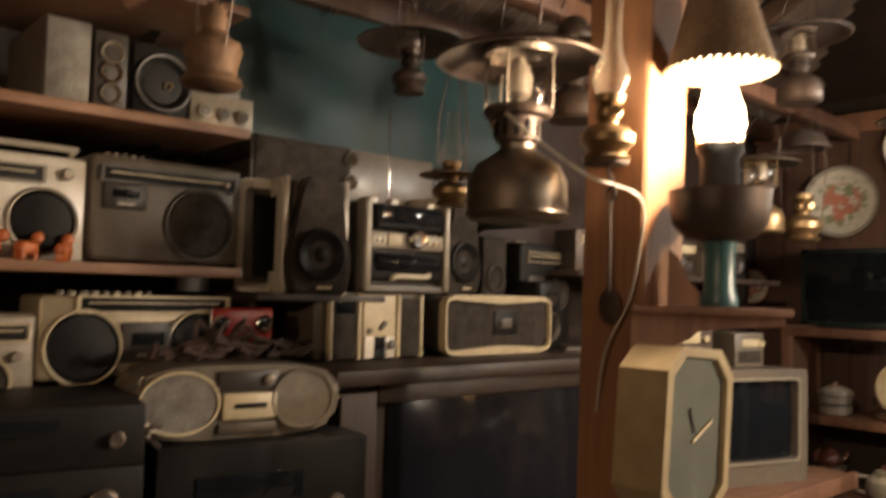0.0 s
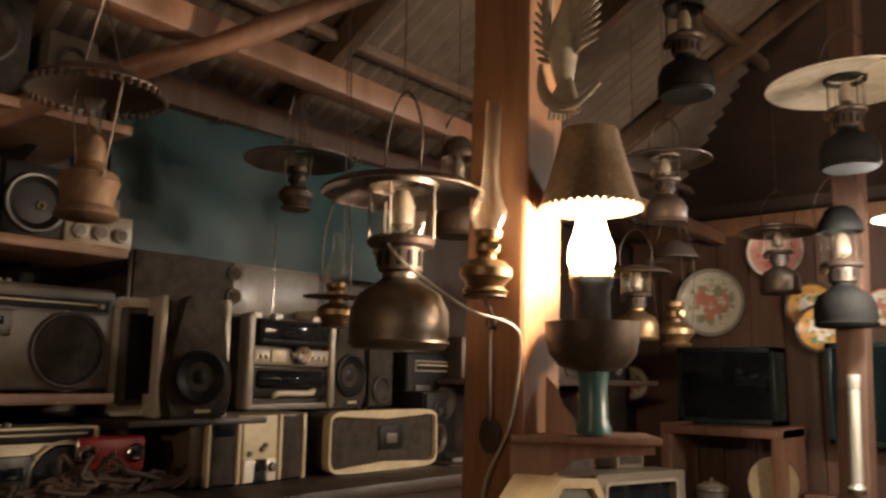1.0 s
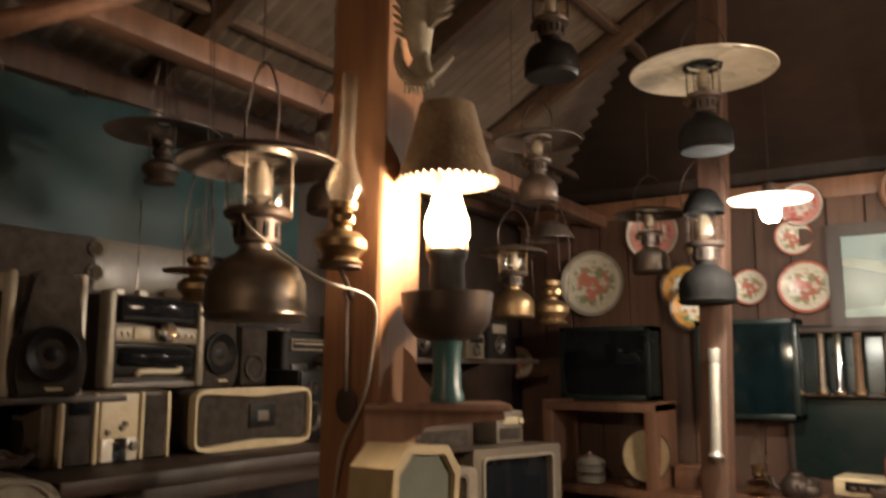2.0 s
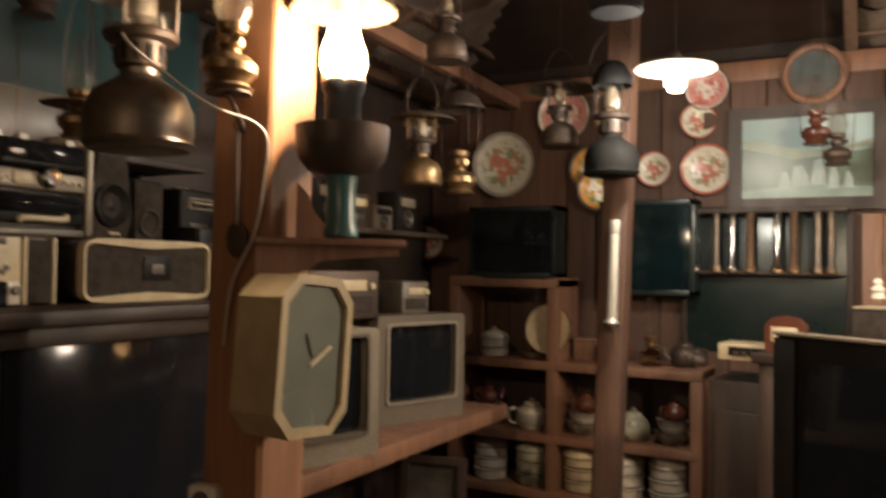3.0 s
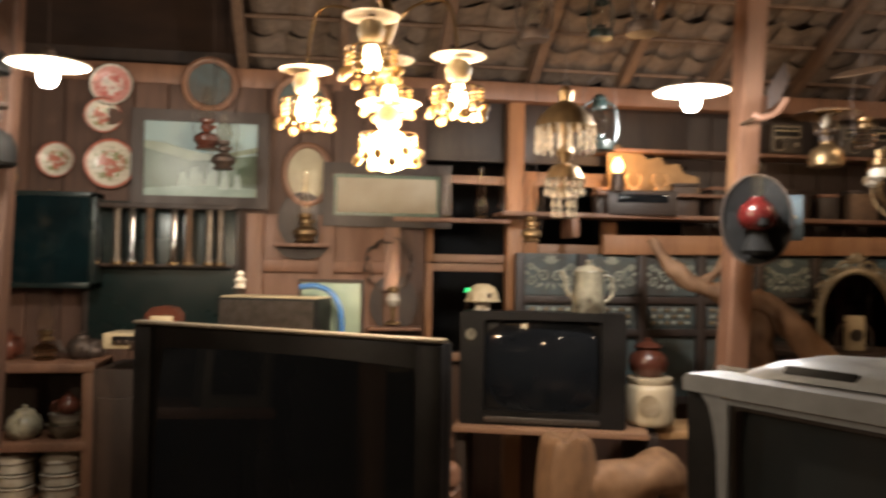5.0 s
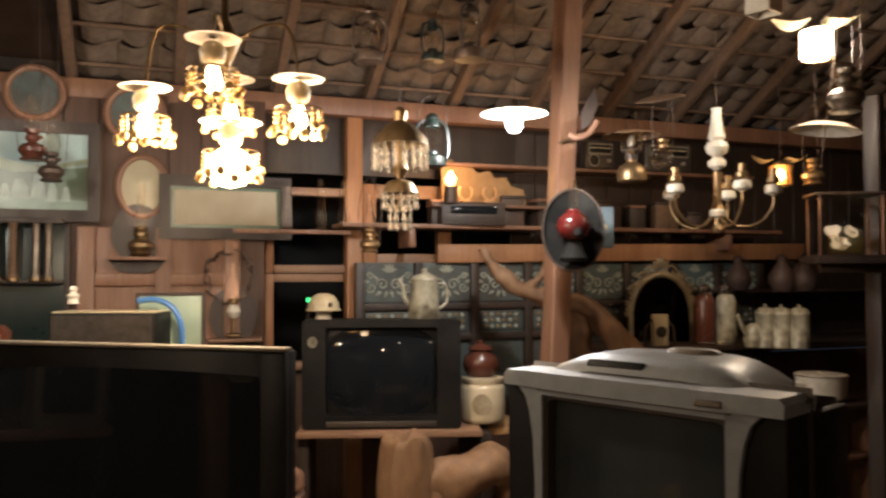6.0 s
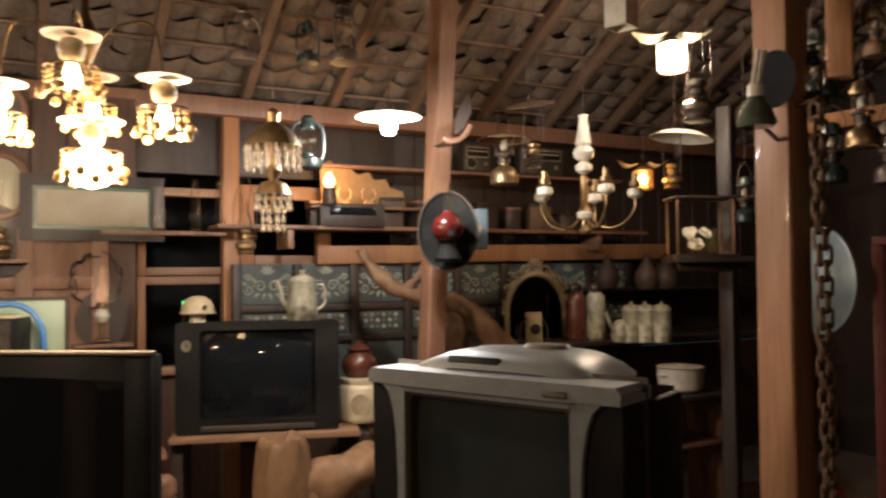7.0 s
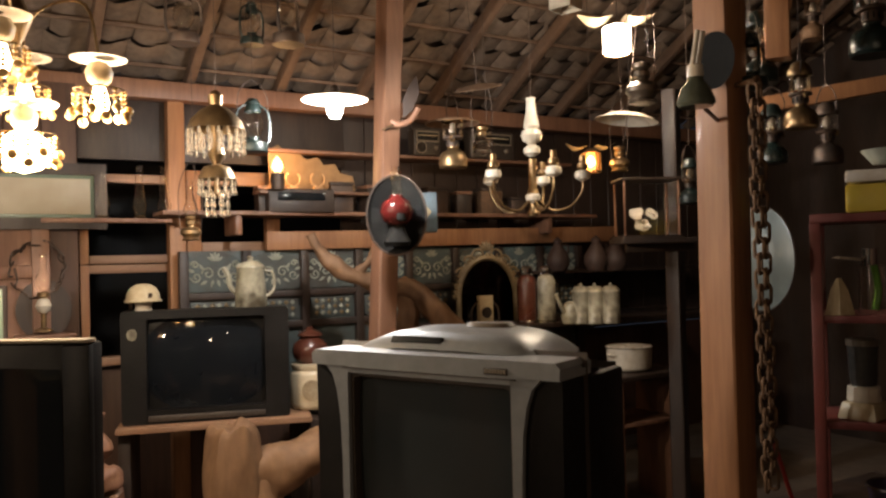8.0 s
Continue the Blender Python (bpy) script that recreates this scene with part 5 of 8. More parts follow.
part("bulb", L([(0.012, 0.105), (0.03, 0.125), (0.034, 0.15), (0.022, 0.18), (0.008, 0.2), (0, 0.205)], 18), GLOW_SMALL, cb, shadow=False)
for k in range(10):
    a = 2 * math.pi * k / 10
    part("crown_prong", T([(0.04 * math.cos(a), 0.04 * math.sin(a), 0.09), (0.044 * math.cos(a), 0.044 * math.sin(a), 0.125)], 0.003, 5), IRON, cb)


def petal_lamp(place, r, label, glow_mat, bulb, up=0.5):
    root = thing("hanging_lamp", place, -42, label, "lamp", "petal lamps")
    for k in range(2):
        a = math.pi * k + 0.2
        bm = bmesh.new()
        rows = []
        for i in range(7):
            u = i / 6
            wd = 0.085 * math.sin(math.pi * (0.25 + 0.7 * u))
            rows.append([bm.verts.new((0.03 + (r - 0.03) * u, v * wd, bulb * 1.2 + 0.03 - 0.03 * math.sin(math.pi * u) + 0.02 * u)) for v in (-1, -0.5, 0, 0.5, 1)])
        for p, q in zip(rows, rows[1:]):
            for i in range(4):
                bm.faces.new((p[i], p[i + 1], q[i + 1], q[i]))
        bmesh.ops.solidify(bm, geom=bm.faces[:], thickness=0.004)
        bm.transform(Matrix.Rotation(a, 4, "Z"))
        part("petal", bm, CREAM, root)
    part("glass", L([(bulb * 0.9, -bulb), (bulb, -bulb * 0.9), (bulb, bulb * 0.9), (bulb * 0.8, bulb)], 20), glow_mat, root, shadow=False)
    part("base_ring", T(ring(bulb * 0.95, -bulb, 20), 0.006, 6, True), BRASS, root)
    part("cap", L([(bulb * 0.8, bulb), (0.03, bulb * 1.3), (0, bulb * 1.5)], 18), BRASS, root)
    for k in range(6):
        a = 2 * math.pi * k / 6
        part("cage_bar", T([(bulb * 1.03 * math.cos(a), bulb * 1.03 * math.sin(a), -bulb), (bulb * 1.03 * math.cos(a), bulb * 1.03 * math.sin(a), bulb)], 0.003, 5), BRASS, root)
    hook_wire(root, bulb * 1.4, up)
    return root


petal_lamp((3.558, 2.781, 2.669), 0.2, "lit lamp with two leaf-shaped wings", GLOW_COOL, 0.07, 0.7)
petal_lamp((4.046, 3.559, 2.151), 0.155, "small amber lamp with leaf-shaped wings", surface("amber lamp glass panes", (0.6, 0.28, 0.08), (0.4, 0.18, 0.05), 0.3), 0.06, 0.5)
sm = thing("lamp_bulb", (3.978, 3.483, 2.140), 0, "small amber bulb glowing in a lamp", "bulb")
part("bulb", L([(0, -0.035), (0.026, -0.02), (0.028, 0.005), (0.014, 0.035), (0, 0.04)], 14), GLOW_SMALL, sm, shadow=False)

# ---- televisions ----
def crt(name, place, turn, w, h, d, body, label, screen, sw, sh, sz, back=0.6, lip=0.02, controls="below", trim=None, bulge_by=0.012):
    """A picture-tube television: front bezel with a sunk screen, cabinet tapering behind, control strip."""
    root = thing(name, place, turn, label, "television")
    o, i = rounded(w, h, lip, 4), [(x, z + sz) for x, z in rounded(sw, sh, 0.018, 4)]
    part("bezel", frame_of(bmesh.new(), o, i, 0.06, (0, 0.03, h / 2)), body, root)
    part("front_shell", B((w * 0.99, 0.12, h * 0.99), (0, 0.125, h / 2), 0.012), body, root)
    part("back_shell", B((w * 0.93, h * 0.85, d - 0.18), (0, 0.18 + (d - 0.18) / 2, h / 2), 0.02, (-90, 0, 0), taper=(back, back)), DARKGREY, root)
    part("screen", bulge(sw * 1.01, sh * 1.01, 0, bulge_by, (0, 0.022 + bulge_by, h / 2 + sz), 16), screen, root)
    if trim:
        part("screen_trim", frame_of(bmesh.new(), [(x, z + sz) for x, z in rounded(sw * 1.06, sh * 1.07, 0.02, 4)], i, 0.012, (0, -0.004, h / 2)), trim, root)
    return root


# the wide rear-projection set
bt = thing("projection_television", (0.46, 2.66, 0), -35.4, "huge dark projection television with a thin pale top edge", "television")
part("cabinet", B((1.25, 0.07, 1.34), (0, 0.05, 0.67), 0.008), BLACK, bt)
part("back_shell", B((1.16, 1.25, 0.24), (0, 0.205, 0.66), 0.02, (-90, 0, 0), taper=(0.45, 0.8)), BLACK, bt)
part("top_edge", B((1.255, 0.05, 0.012), (0, 0.02, 1.347), 0.004), SILVER, bt)
part("screen", bulge(1.05, 0.95, 0, 0.03, (0.02, 0.012, 0.8), 20), SCREEN, bt)
for sx in (-0.58, 0.585):
    part("side_stile", B((0.085, 0.03, 1.33), (sx, 0.012, 0.67), 0.006), BLACK, bt)
part("speaker_cloth", B((1.06, 0.016, 0.28), (0, 0.014, 0.16), 0.003), GRILLE, bt)

# black television on the trestle board
lt = crt("television", (1.764, 4.061, 0.732), -17, 0.865, 0.598, 0.5, BLACK, "large black picture-tube television on a pale board", SCREEN, 0.61, 0.48, 0.015, bulge_by=0.062)
part("badge", L([(0.026, 0), (0.026, 0.004), (0, 0.005)], 14, (-0.375, -0.002, 0.475), (90, 0, 0), 1.2), PAINTEDTIN, lt)
part("control_strip", B((0.6, 0.012, 0.03), (0, -0.004, 0.03), 0.004), DARKGREY, lt)
bd = thing("trestle_board", (1.78, 4.03, 0.732), -17, "pale plank board carrying the black television", "board")
part("board", B((1.0, 0.5, 0.03), (0.02, 0.2, -0.016), 0.004), WOOD_X, bd)
for sx in (-0.45, 0.55):
    part("trestle_leg", B((0.06, 0.4, 0.714), (sx, 0.24, -0.388), 0.004), WOOD_DARK, bd)

# grey television
ct = thing("television", (1.583, 1.354, 0.78), -66.3, "silver-grey television with black side speakers and moulded top", "television")
H = 0.56


def bevelled(bm, offset, segments=2):
    bmesh.ops.bevel(bm, geom=[e for e in bm.edges if e.calc_face_angle(0) > 0.6], offset=offset, segments=segments, affect="EDGES")
    return bm


STILE = [(0.31, 0.522), (0.288, 0.5), (0.274, 0.46), (0.264, 0.4), (0.259, 0.3), (0.256, 0.02)]
part("bezel_top", bevelled(prism(bmesh.new(), [(-0.355, 0.522), (-0.237, 0.522), (-0.237, 0.507), (0.237, 0.507), (0.237, 0.522), (0.355, 0.522), (0.357, 0.548), (0.345, H), (-0.345, H), (-0.357, 0.548)], 0.15, (0, 0.06, 0)), 0.007), TVGREY, ct)
part("bezel_groove", B((0.5, 0.004, 0.0025), (0, -0.016, 0.519), 0), DARKGREY, ct)
for sx in (-1, 1):
    part("bezel_side", bevelled(prism(bmesh.new(), [(sx * 0.236, 0.02)] + [(sx * x, z) for x, z in reversed(STILE)] + [(sx * 0.236, 0.522)], 0.05, (0, 0.012, 0)), 0.004), TVGREY, ct)
    part("side_speaker", bevelled(prism(bmesh.new(), [(sx * (x + 0.001), z) for x, z in STILE] + [(sx * 0.35, 0.02), (sx * 0.354, 0.522)], 0.1, (0, 0.05, 0)), 0.006), BLACK, ct)
    part("side_shell", B((0.03, 0.24, 0.5), (sx * 0.335, 0.21, 0.265), 0.01), BLACK, ct)
part("bezel_bottom", bevelled(prism(bmesh.new(), [(-0.35, 0.0), (0.35, 0.0), (0.352, 0.02), (0.237, 0.03), (0.237, 0.15), (-0.237, 0.15), (-0.237, 0.03), (-0.352, 0.02)], 0.1, (0, 0.04, 0)), 0.006), TVGREY, ct)
part("screen_surround", frame_of(bmesh.new(), rounded(0.474, 0.36, 0.01, 2), rounded(0.455, 0.335, 0.014, 2), 0.03, (0, 0.014, 0.329)), DARKGREY, ct)
part("screen", bulge(0.46, 0.34, 0, 0.012, (0, 0.026, 0.329), 12), SCREENGREY, ct)
part("badge", B((0.062, 0.006, 0.016), (0.2, -0.014, 0.535), 0.002), DARKGREY, ct)
for k in range(7):
    part("badge_mark", B((0.005, 0.003, 0.008), (0.176 + 0.008 * k, -0.018, 0.535), 0), SILVER, ct)
part("body_shell", B((0.66, 0.5, 0.34), (0, 0.28, 0.29), 0.03, (-90, 0, 0), taper=(0.75, 0.75)), DARKGREY, ct)


def tv_hump():
    """The swollen top behind the bezel: widths and heights change from front to back."""
    bm = bmesh.new()
    rows = []
    for y, half, top in ((0.06, 0.235, 0.004), (0.075, 0.248, 0.022), (0.1, 0.252, 0.038), (0.14, 0.252, 0.046), (0.24, 0.24, 0.05), (0.34, 0.21, 0.042), (0.42, 0.18, 0.02), (0.44, 0.16, -0.02)):
        row = []
        for k in range(17):
            u = 2 * k / 16 - 1
            row.append(bm.verts.new((-0.02 + half * u * (1 + 0.16 * abs(u) ** 5), y, H - 0.02 + (top + 0.02) * (1 - abs(u) ** 5) ** 0.8)))
        rows.append(row)
    for a, b in zip(rows, rows[1:]):
        for k in range(16):
            bm.faces.new((a[k], a[k + 1], b[k + 1], b[k]))
    return bm


hump = part("top_moulding", tv_hump(), TVGREY, ct)
# black bar painted in for the shaded hollow of the grip
part("grip_slot", B((0.16, 0.03, 0.022), (-0.085, 0.086, H + 0.018), 0.006, (-32, 0, 0)), MATTBLACK, hump)
part("top_grille", L([(0, 0.004), (0.07, 0.004), (0.075, 0.0), (0.06, 0.012), (0, 0.014)], 28, (0.03, 0.24, H + 0.046), (0, 0, 0), 0.6), GREY, hump)
sd = thing("television_stand", (1.6, 1.36, 0), -66.3, "dark wooden stand under the grey television", "stand")
part("stand_top", B((0.74, 0.5, 0.03), (0, 0.25, 0.764), 0.004), WOOD_DARK, sd)
for sx in (-0.34, 0.34):
    for sy in (0.05, 0.45):
        part("leg", B((0.05, 0.05, 0.75), (sx, sy, 0.375), 0.004), WOOD_DARK, sd)

# counter with silver sets along the radio wall
cn = thing("counter_shelf", (-1.72, 2.95, 0), 90, "reddish wooden counter plank carrying televisions", "counter")
part("board", B((1.75, 0.7, 0.045), (0, 0.0, 0.845), 0.006), WOOD_RED, cn)
part("front_lip", B((1.75, 0.03, 0.07), (0, -0.345, 0.84), 0.004), WOOD_RED, cn)
for sx in (-0.8, 0.82):
    part("leg", B((0.07, 0.07, 0.82), (sx, 0.2, 0.41), 0.004), WOOD_DARK, cn)
crt("television", (-1.41, 2.36, 0.868), 74, 0.52, 0.46, 0.4, SILVER, "silver television without its back, black tube", SCREEN, 0.4, 0.34, 0.03, trim=GREY)
crt("television", (-1.52, 3.25, 0.868), 72, 0.52, 0.47, 0.4, GREY, "grey-silver television on the counter", SCREEN, 0.4, 0.33, 0.025, trim=SILVER)
for k, (y, w, h, mt, lab) in enumerate(((2.55, 0.28, 0.12, DARKGREY, "dark radio set on top of a television"), (3.05, 0.34, 0.2, IRON, "dark wireless set with a pale dial"), (3.62, 0.16, 0.15, GREY, "small grey box with a cream lid"))):
    rb = thing("radio_set", (-1.66, y - 0.2, 1.33), 70, lab, "radio")
    part("body", B((w, 0.2, h), (0, 0.1, h / 2), 0.008), mt, rb)
    part("dial", B((w * 0.6, 0.008, h * 0.22), (0, -0.003, h * 0.7), 0.002), CREAM if k else SCREEN, rb)
    part("grille", B((w * 0.8, 0.006, h * 0.35), (0, -0.002, h * 0.3), 0.002), GRILLE, rb)
    part("knob", L([(0.014, 0), (0.013, 0.012), (0, 0.013)], 14, (w * 0.38, -0.002, h * 0.68), (90, 0, 0)), CREAM, rb)
# small sets on a shelf above: cassette boxes and a pale plate, on a plank fixed to the wall
plank("wall_shelf", -2.3, -1.75, 2.35, 3.9, 1.72, 0.022, "dark wooden wall shelf above the televisions", WOOD_DARK)
for k in range(6):
    rb = thing("radio_set", (-1.82, 2.5 + 0.22 * k, 1.72), 85 + 4 * (k % 3), ("old dark radio set with a pale front", "small grey transistor radio", "black cassette recorder on the shelf")[k % 3], "radio", "shelf radios")
    w, h = (0.18, 0.16, 0.2)[k % 3], (0.16, 0.12, 0.2)[k % 3]
    part("body", B((w, 0.12, h), (0, 0.06, h / 2), 0.008), (IRON, GREY, BLACK)[k % 3], rb)
    part("dial", B((w * 0.7, 0.008, h * 0.22), (0, -0.003, h * 0.75), 0.002), (CREAM, SCREEN, SILVER)[k % 3], rb)
    part("cone", cone(bmesh.new(), min(w, h) * 0.22, -0.003, 0, h * 0.35, 0.008, 20), DARKGREY, rb)

# framed glass under the counter
uf = thing("leaning_frame", (-1.395, 3.1, 0.0), 12, "dusty framed glass propped upright under the counter", "frame", tilt=(-6, 0))
part("frame", frame_of(bmesh.new(), rounded(0.28, 0.74, 0.004, 1), rounded(0.22, 0.68, 0.002, 1), 0.03, (0, 0, 0.372)), WOOD_DARK, uf)
part("dusty_glass", B((0.23, 0.006, 0.69), (0, 0.006, 0.372), 0), surface("dusty mottled glass", (0.09, 0.075, 0.058), (0.02, 0.017, 0.014), 0.3, grain=12, bump=0.1, stain=0.8), uf)
# octagonal clock on the post
CLOCKCREAM = surface("dusty yellowed clock case", (0.4, 0.31, 0.18), (0.26, 0.19, 0.1), 0.45, grain=24, bump=0.1, stain=0.7)
ck = thing("wall_clock", (-0.748, 1.432, 1.37), 89, "octagonal cream wall clock with a dusty glass and pale pointer", "clock", tilt=(0, 5))
def octagon(w, h, c):
    return [(-w / 2 + c, -h / 2), (w / 2 - c, -h / 2), (w / 2, -h / 2 + c), (w / 2, h / 2 - c), (w / 2 - c, h / 2), (-w / 2 + c, h / 2), (-w / 2, h / 2 - c), (-w / 2, -h / 2 + c)]
part("case", prism(bmesh.new(), octagon(0.226, 0.318, 0.048), 0.095, (0, 0.0475, 0)), CLOCKCREAM, ck)
fr = bmesh.new()
frame_of(fr, octagon(0.228, 0.32, 0.048), octagon(0.19, 0.282, 0.04), 0.02, (0, -0.008, 0))
part("rim", fr, CLOCKCREAM, ck)
part("dial", prism(bmesh.new(), octagon(0.192, 0.284, 0.041), 0.004, (0, -0.004, 0)), surface("dusty pale dial", (0.16, 0.165, 0.135), (0.1, 0.1, 0.08), 0.25, grain=8, bump=0.0), ck)
part("clock_pointer", B((0.075, 0.003, 0.008), (0.025, -0.009, 0.0), 0, (0, -32, 0)), CREAM, ck)
part("clock_pointer", B((0.05, 0.003, 0.006), (-0.012, -0.009, 0.02), 0, (0, -115, 0)), DARKGREY, ck)

# ---- shelf of enamelled bowls and food carriers ----
us = thing("bowl_shelf", (-1.18, 4.2, 0), 0, "reddish wooden shelf unit stacked with enamel bowls", "shelf")
for x, z1 in ((-0.68, 1.5), (-0.09, 1.5), (0.66, 1.06)):
    part("upright", B((0.06, 0.34, z1), (x, 0.17, z1 / 2), 0.004), WOOD_RED, us)
for z, x0, x1 in ((0.36, -0.68, 0.66), (0.66, -0.68, 0.66), (1.05, -0.68, 0.69), (1.49, -0.68, -0.06)):
    part("shelf_board", B((x1 - x0, 0.36, 0.045), ((x0 + x1) / 2, 0.175, z - 0.022), 0.004), WOOD_RED, us)
part("back_board", B((1.34, 0.02, 1.05), (0, 0.345, 0.525), 0), WOOD_DARK, us)


def food_carrier(place, s, label, material, tiers=4):
    root = thing("food_carrier", place, 0, label, "food carrier", "food carriers")
    z = 0
    for k in range(tiers):
        h = 0.055 * s
        t = part("tier", L([(0, z + 0.002), (0.06 * s, z), (0.078 * s, z + 0.008), (0.084 * s, z + h * 0.8), (0.088 * s, z + h * 0.86), (0.086 * s, z + h), (0.07 * s, z + h)], 28), material, root)
        part("tier_rim", T(ring(0.087 * s, z + h * 0.9, 28), 0.003, 5, True), IRON, t)
        z += h + 0.002
    part("lid", L([(0.087 * s, z), (0.084 * s, z + 0.012), (0.05 * s, z + 0.035 * s), (0.012, z + 0.045 * s), (0.01, z + 0.06 * s), (0, z + 0.062 * s)], 28), material, root)
    return root


for k, (x, tiers, mt) in enumerate(((-0.5, 3, WHITE), (-0.24, 3, PAINTEDTIN), (0.04, 3, CREAM), (0.28, 3, WHITE), (0.5, 3, WHITE))):
    food_carrier((-1.18 + x, 4.33, 0.36), 1.14, ("stacked white enamel food carrier", "rust-spotted enamel food carrier", "cream enamel food carrier")[k % 3], mt, tiers)


def bowl(place, r, h, label, material, group="enamel bowls", turn=0):
    root = thing("bowl", place, turn, label, "bowl", group)
    part("bowl_wall", L([(0, 0.004), (r * 0.5, 0.0), (r * 0.55, 0.006), (r * 0.85, h * 0.5), (r, h), (r * 0.96, h), (r * 0.8, h * 0.5), (0, 0.012)], 28), material, root)
    part("rim", T(ring(r, h, 28), 0.003, 5, True), IRON, root)
    return root


def teapot(place, s, label, material, turn=0):
    root = thing("teapot", place, turn, label, "teapot")
    part("pot", L([(0, 0), (0.05 * s, 0), (0.075 * s, 0.02 * s), (0.085 * s, 0.06 * s), (0.07 * s, 0.1 * s), (0.045 * s, 0.12 * s)], 28), material, root)
    part("lid", L([(0.047 * s, 0.12 * s), (0.04 * s, 0.135 * s), (0.012 * s, 0.145 * s), (0.014 * s, 0.158 * s), (0, 0.165 * s)], 24), material, root)
    part("spout", T(curve([(0.075 * s, 0, 0.04 * s), (0.11 * s, 0, 0.06 * s), (0.125 * s, 0, 0.11 * s)], 5), 0.012 * s, 8), material, root)
    part("handle", T(curve([(-0.06 * s, 0, 0.1 * s), (-0.12 * s, 0, 0.1 * s), (-0.12 * s, 0, 0.04 * s), (-0.08 * s, 0, 0.03 * s)], 5), 0.007 * s, 7), material, root)
    return root


rnd = random.Random(8)
for k, (x, z) in enumerate(((-0.52, 0.66), (-0.25, 0.66), (0.05, 0.66), (0.32, 0.66), (0.52, 0.66))):
    if k % 2:
        teapot((-1.18 + x, 4.33, z), 1.05, ("red-patterned round enamel teapot", "white enamel teapot with green leaves")[k // 2 % 2], (PLATE_RED, PAINTEDTIN)[k // 2 % 2], 30 * k)
    else:
        bowl((-1.18 + x, 4.33, z), 0.095, 0.07, "old enamel bowl in the shelf", PAINTEDTIN)
        bowl((-1.18 + x, 4.33, z + 0.055), 0.085, 0.07, "patterned enamel bowl set in another", PLATE_RED)
        teapot((-1.18 + x + 0.01, 4.33, z + 0.12), 0.7, "small brown pot on stacked bowls", TERRA, 50)
food_carrier((-1.66, 4.32, 1.05), 0.95, "red-patterned enamel basin and lid", PLATE_RED, 2)
food_carrier((-1.42, 4.34, 1.05), 0.8, "rusted enamel food tin", RUST, 2)


def plate(place, r, label, material, turn=0.0, lean=90.0, deep=0.03, group="wall plates"):
    root = thing("plate", place, turn, label, "plate", group)
    b = part("dish", L([(0, 0.004), (r * 0.55, 0.004), (r * 0.78, deep * 0.55), (r, deep), (r * 0.995, deep - 0.004), (r * 0.76, deep * 0.5 - 0.004), (r * 0.5, 0), (0, 0)], 40), material, root)
    b.matrix_basis = Matrix.Rotation(radians(lean), 4, "X")
    rim = part("rim", T(ring(r, deep, 40), 0.003, 5, True), IRON, root)
    rim.matrix_basis = Matrix.Rotation(radians(lean), 4, "X")
    return root


plate((-1.316, 4.280, 1.219), 0.135, "plain cream plate leaning in the shelf", CREAM, -5, 82, 0.02)
teapot((-1.0, 4.4, 1.05), 1.1, "dark clay teapot on the shelf top", TERRA, 150)
oil_lamp((-0.78, 4.36, 1.05), 1.2, "brown glass oil lamp on the shelf top", BRASS, True, 0.5, tank=SMOKED)
bx = thing("wooden_box", (-1.12, 4.45, 1.05), 6, "plain reddish wooden box on the shelf", "box")
part("box_body", B((0.2, 0.1, 0.1), (0, 0, 0.05), 0.004), WOOD_RED, bx)
part("box_lid", B((0.206, 0.106, 0.02), (0, 0, 0.111), 0.004), WOOD_RED, bx)
for k, (x, z) in enumerate(((-0.62, 1.06), (-0.56, 1.05))):
    teapot((x, 4.42, 1.05), 0.9 - 0.25 * k, "small dark metal pot on the shelf end", IRON, 200 + 40 * k)

# plates on the wall
plate((-1.781, 4.700, 2.190), 0.205, "large enamel tray plate with pink flowers", PLATE_RED, 4)
plate((-0.566, 4.700, 2.551), 0.117, "rose pink plate high on the wall", PLATE_PINK)
plate((-0.563, 4.700, 2.107), 0.142, "white plate with red flowers", PLATE_WHITE)
plate((-0.616, 4.700, 2.376), 0.1, "white plate turned half aside", PLATE_WHITE, 20)
plate((-1.211, 4.700, 2.136), 0.14, "orange plate with white petals", PLATE_ORANGE)
plate((-1.158, 4.665, 2.015), 0.13, "orange plate with a dark rim", PLATE_ORANGE, 5)
plate((-1.389, 4.700, 2.467), 0.162, "flowered plate behind a lantern", PLATE_PINK)
plate((-2.302, 4.690, 1.706), 0.112, "white plate hung beside the cabinet", PLATE_WHITE, 6)
plate((-0.848, 4.700, 2.120), 0.102, "dim flowered plate on the wall", PLATE_WHITE, -3)


def ring_frame(place, r, label, inner):
    root = thing("round_frame", place, 0, label, "frame")
    part("hoop", T(ring(r, 0.0, 40, "y"), 0.02, 8, True), WOOD_RED, root)
    part("disc", L([(0, 0), (r, 0), (r, 0.004), (0, 0.004)], 36, (0, 0.01, 0), (90, 0, 0)), inner, root)
    return root


ring_frame((-0.031, 4.670, 2.574), 0.14, "round wooden frame with a dusky picture", PANELBLUE)
ring_frame((0.484, 4.640, 2.484), 0.15, "second round wooden frame, faded", PANELBLUE)
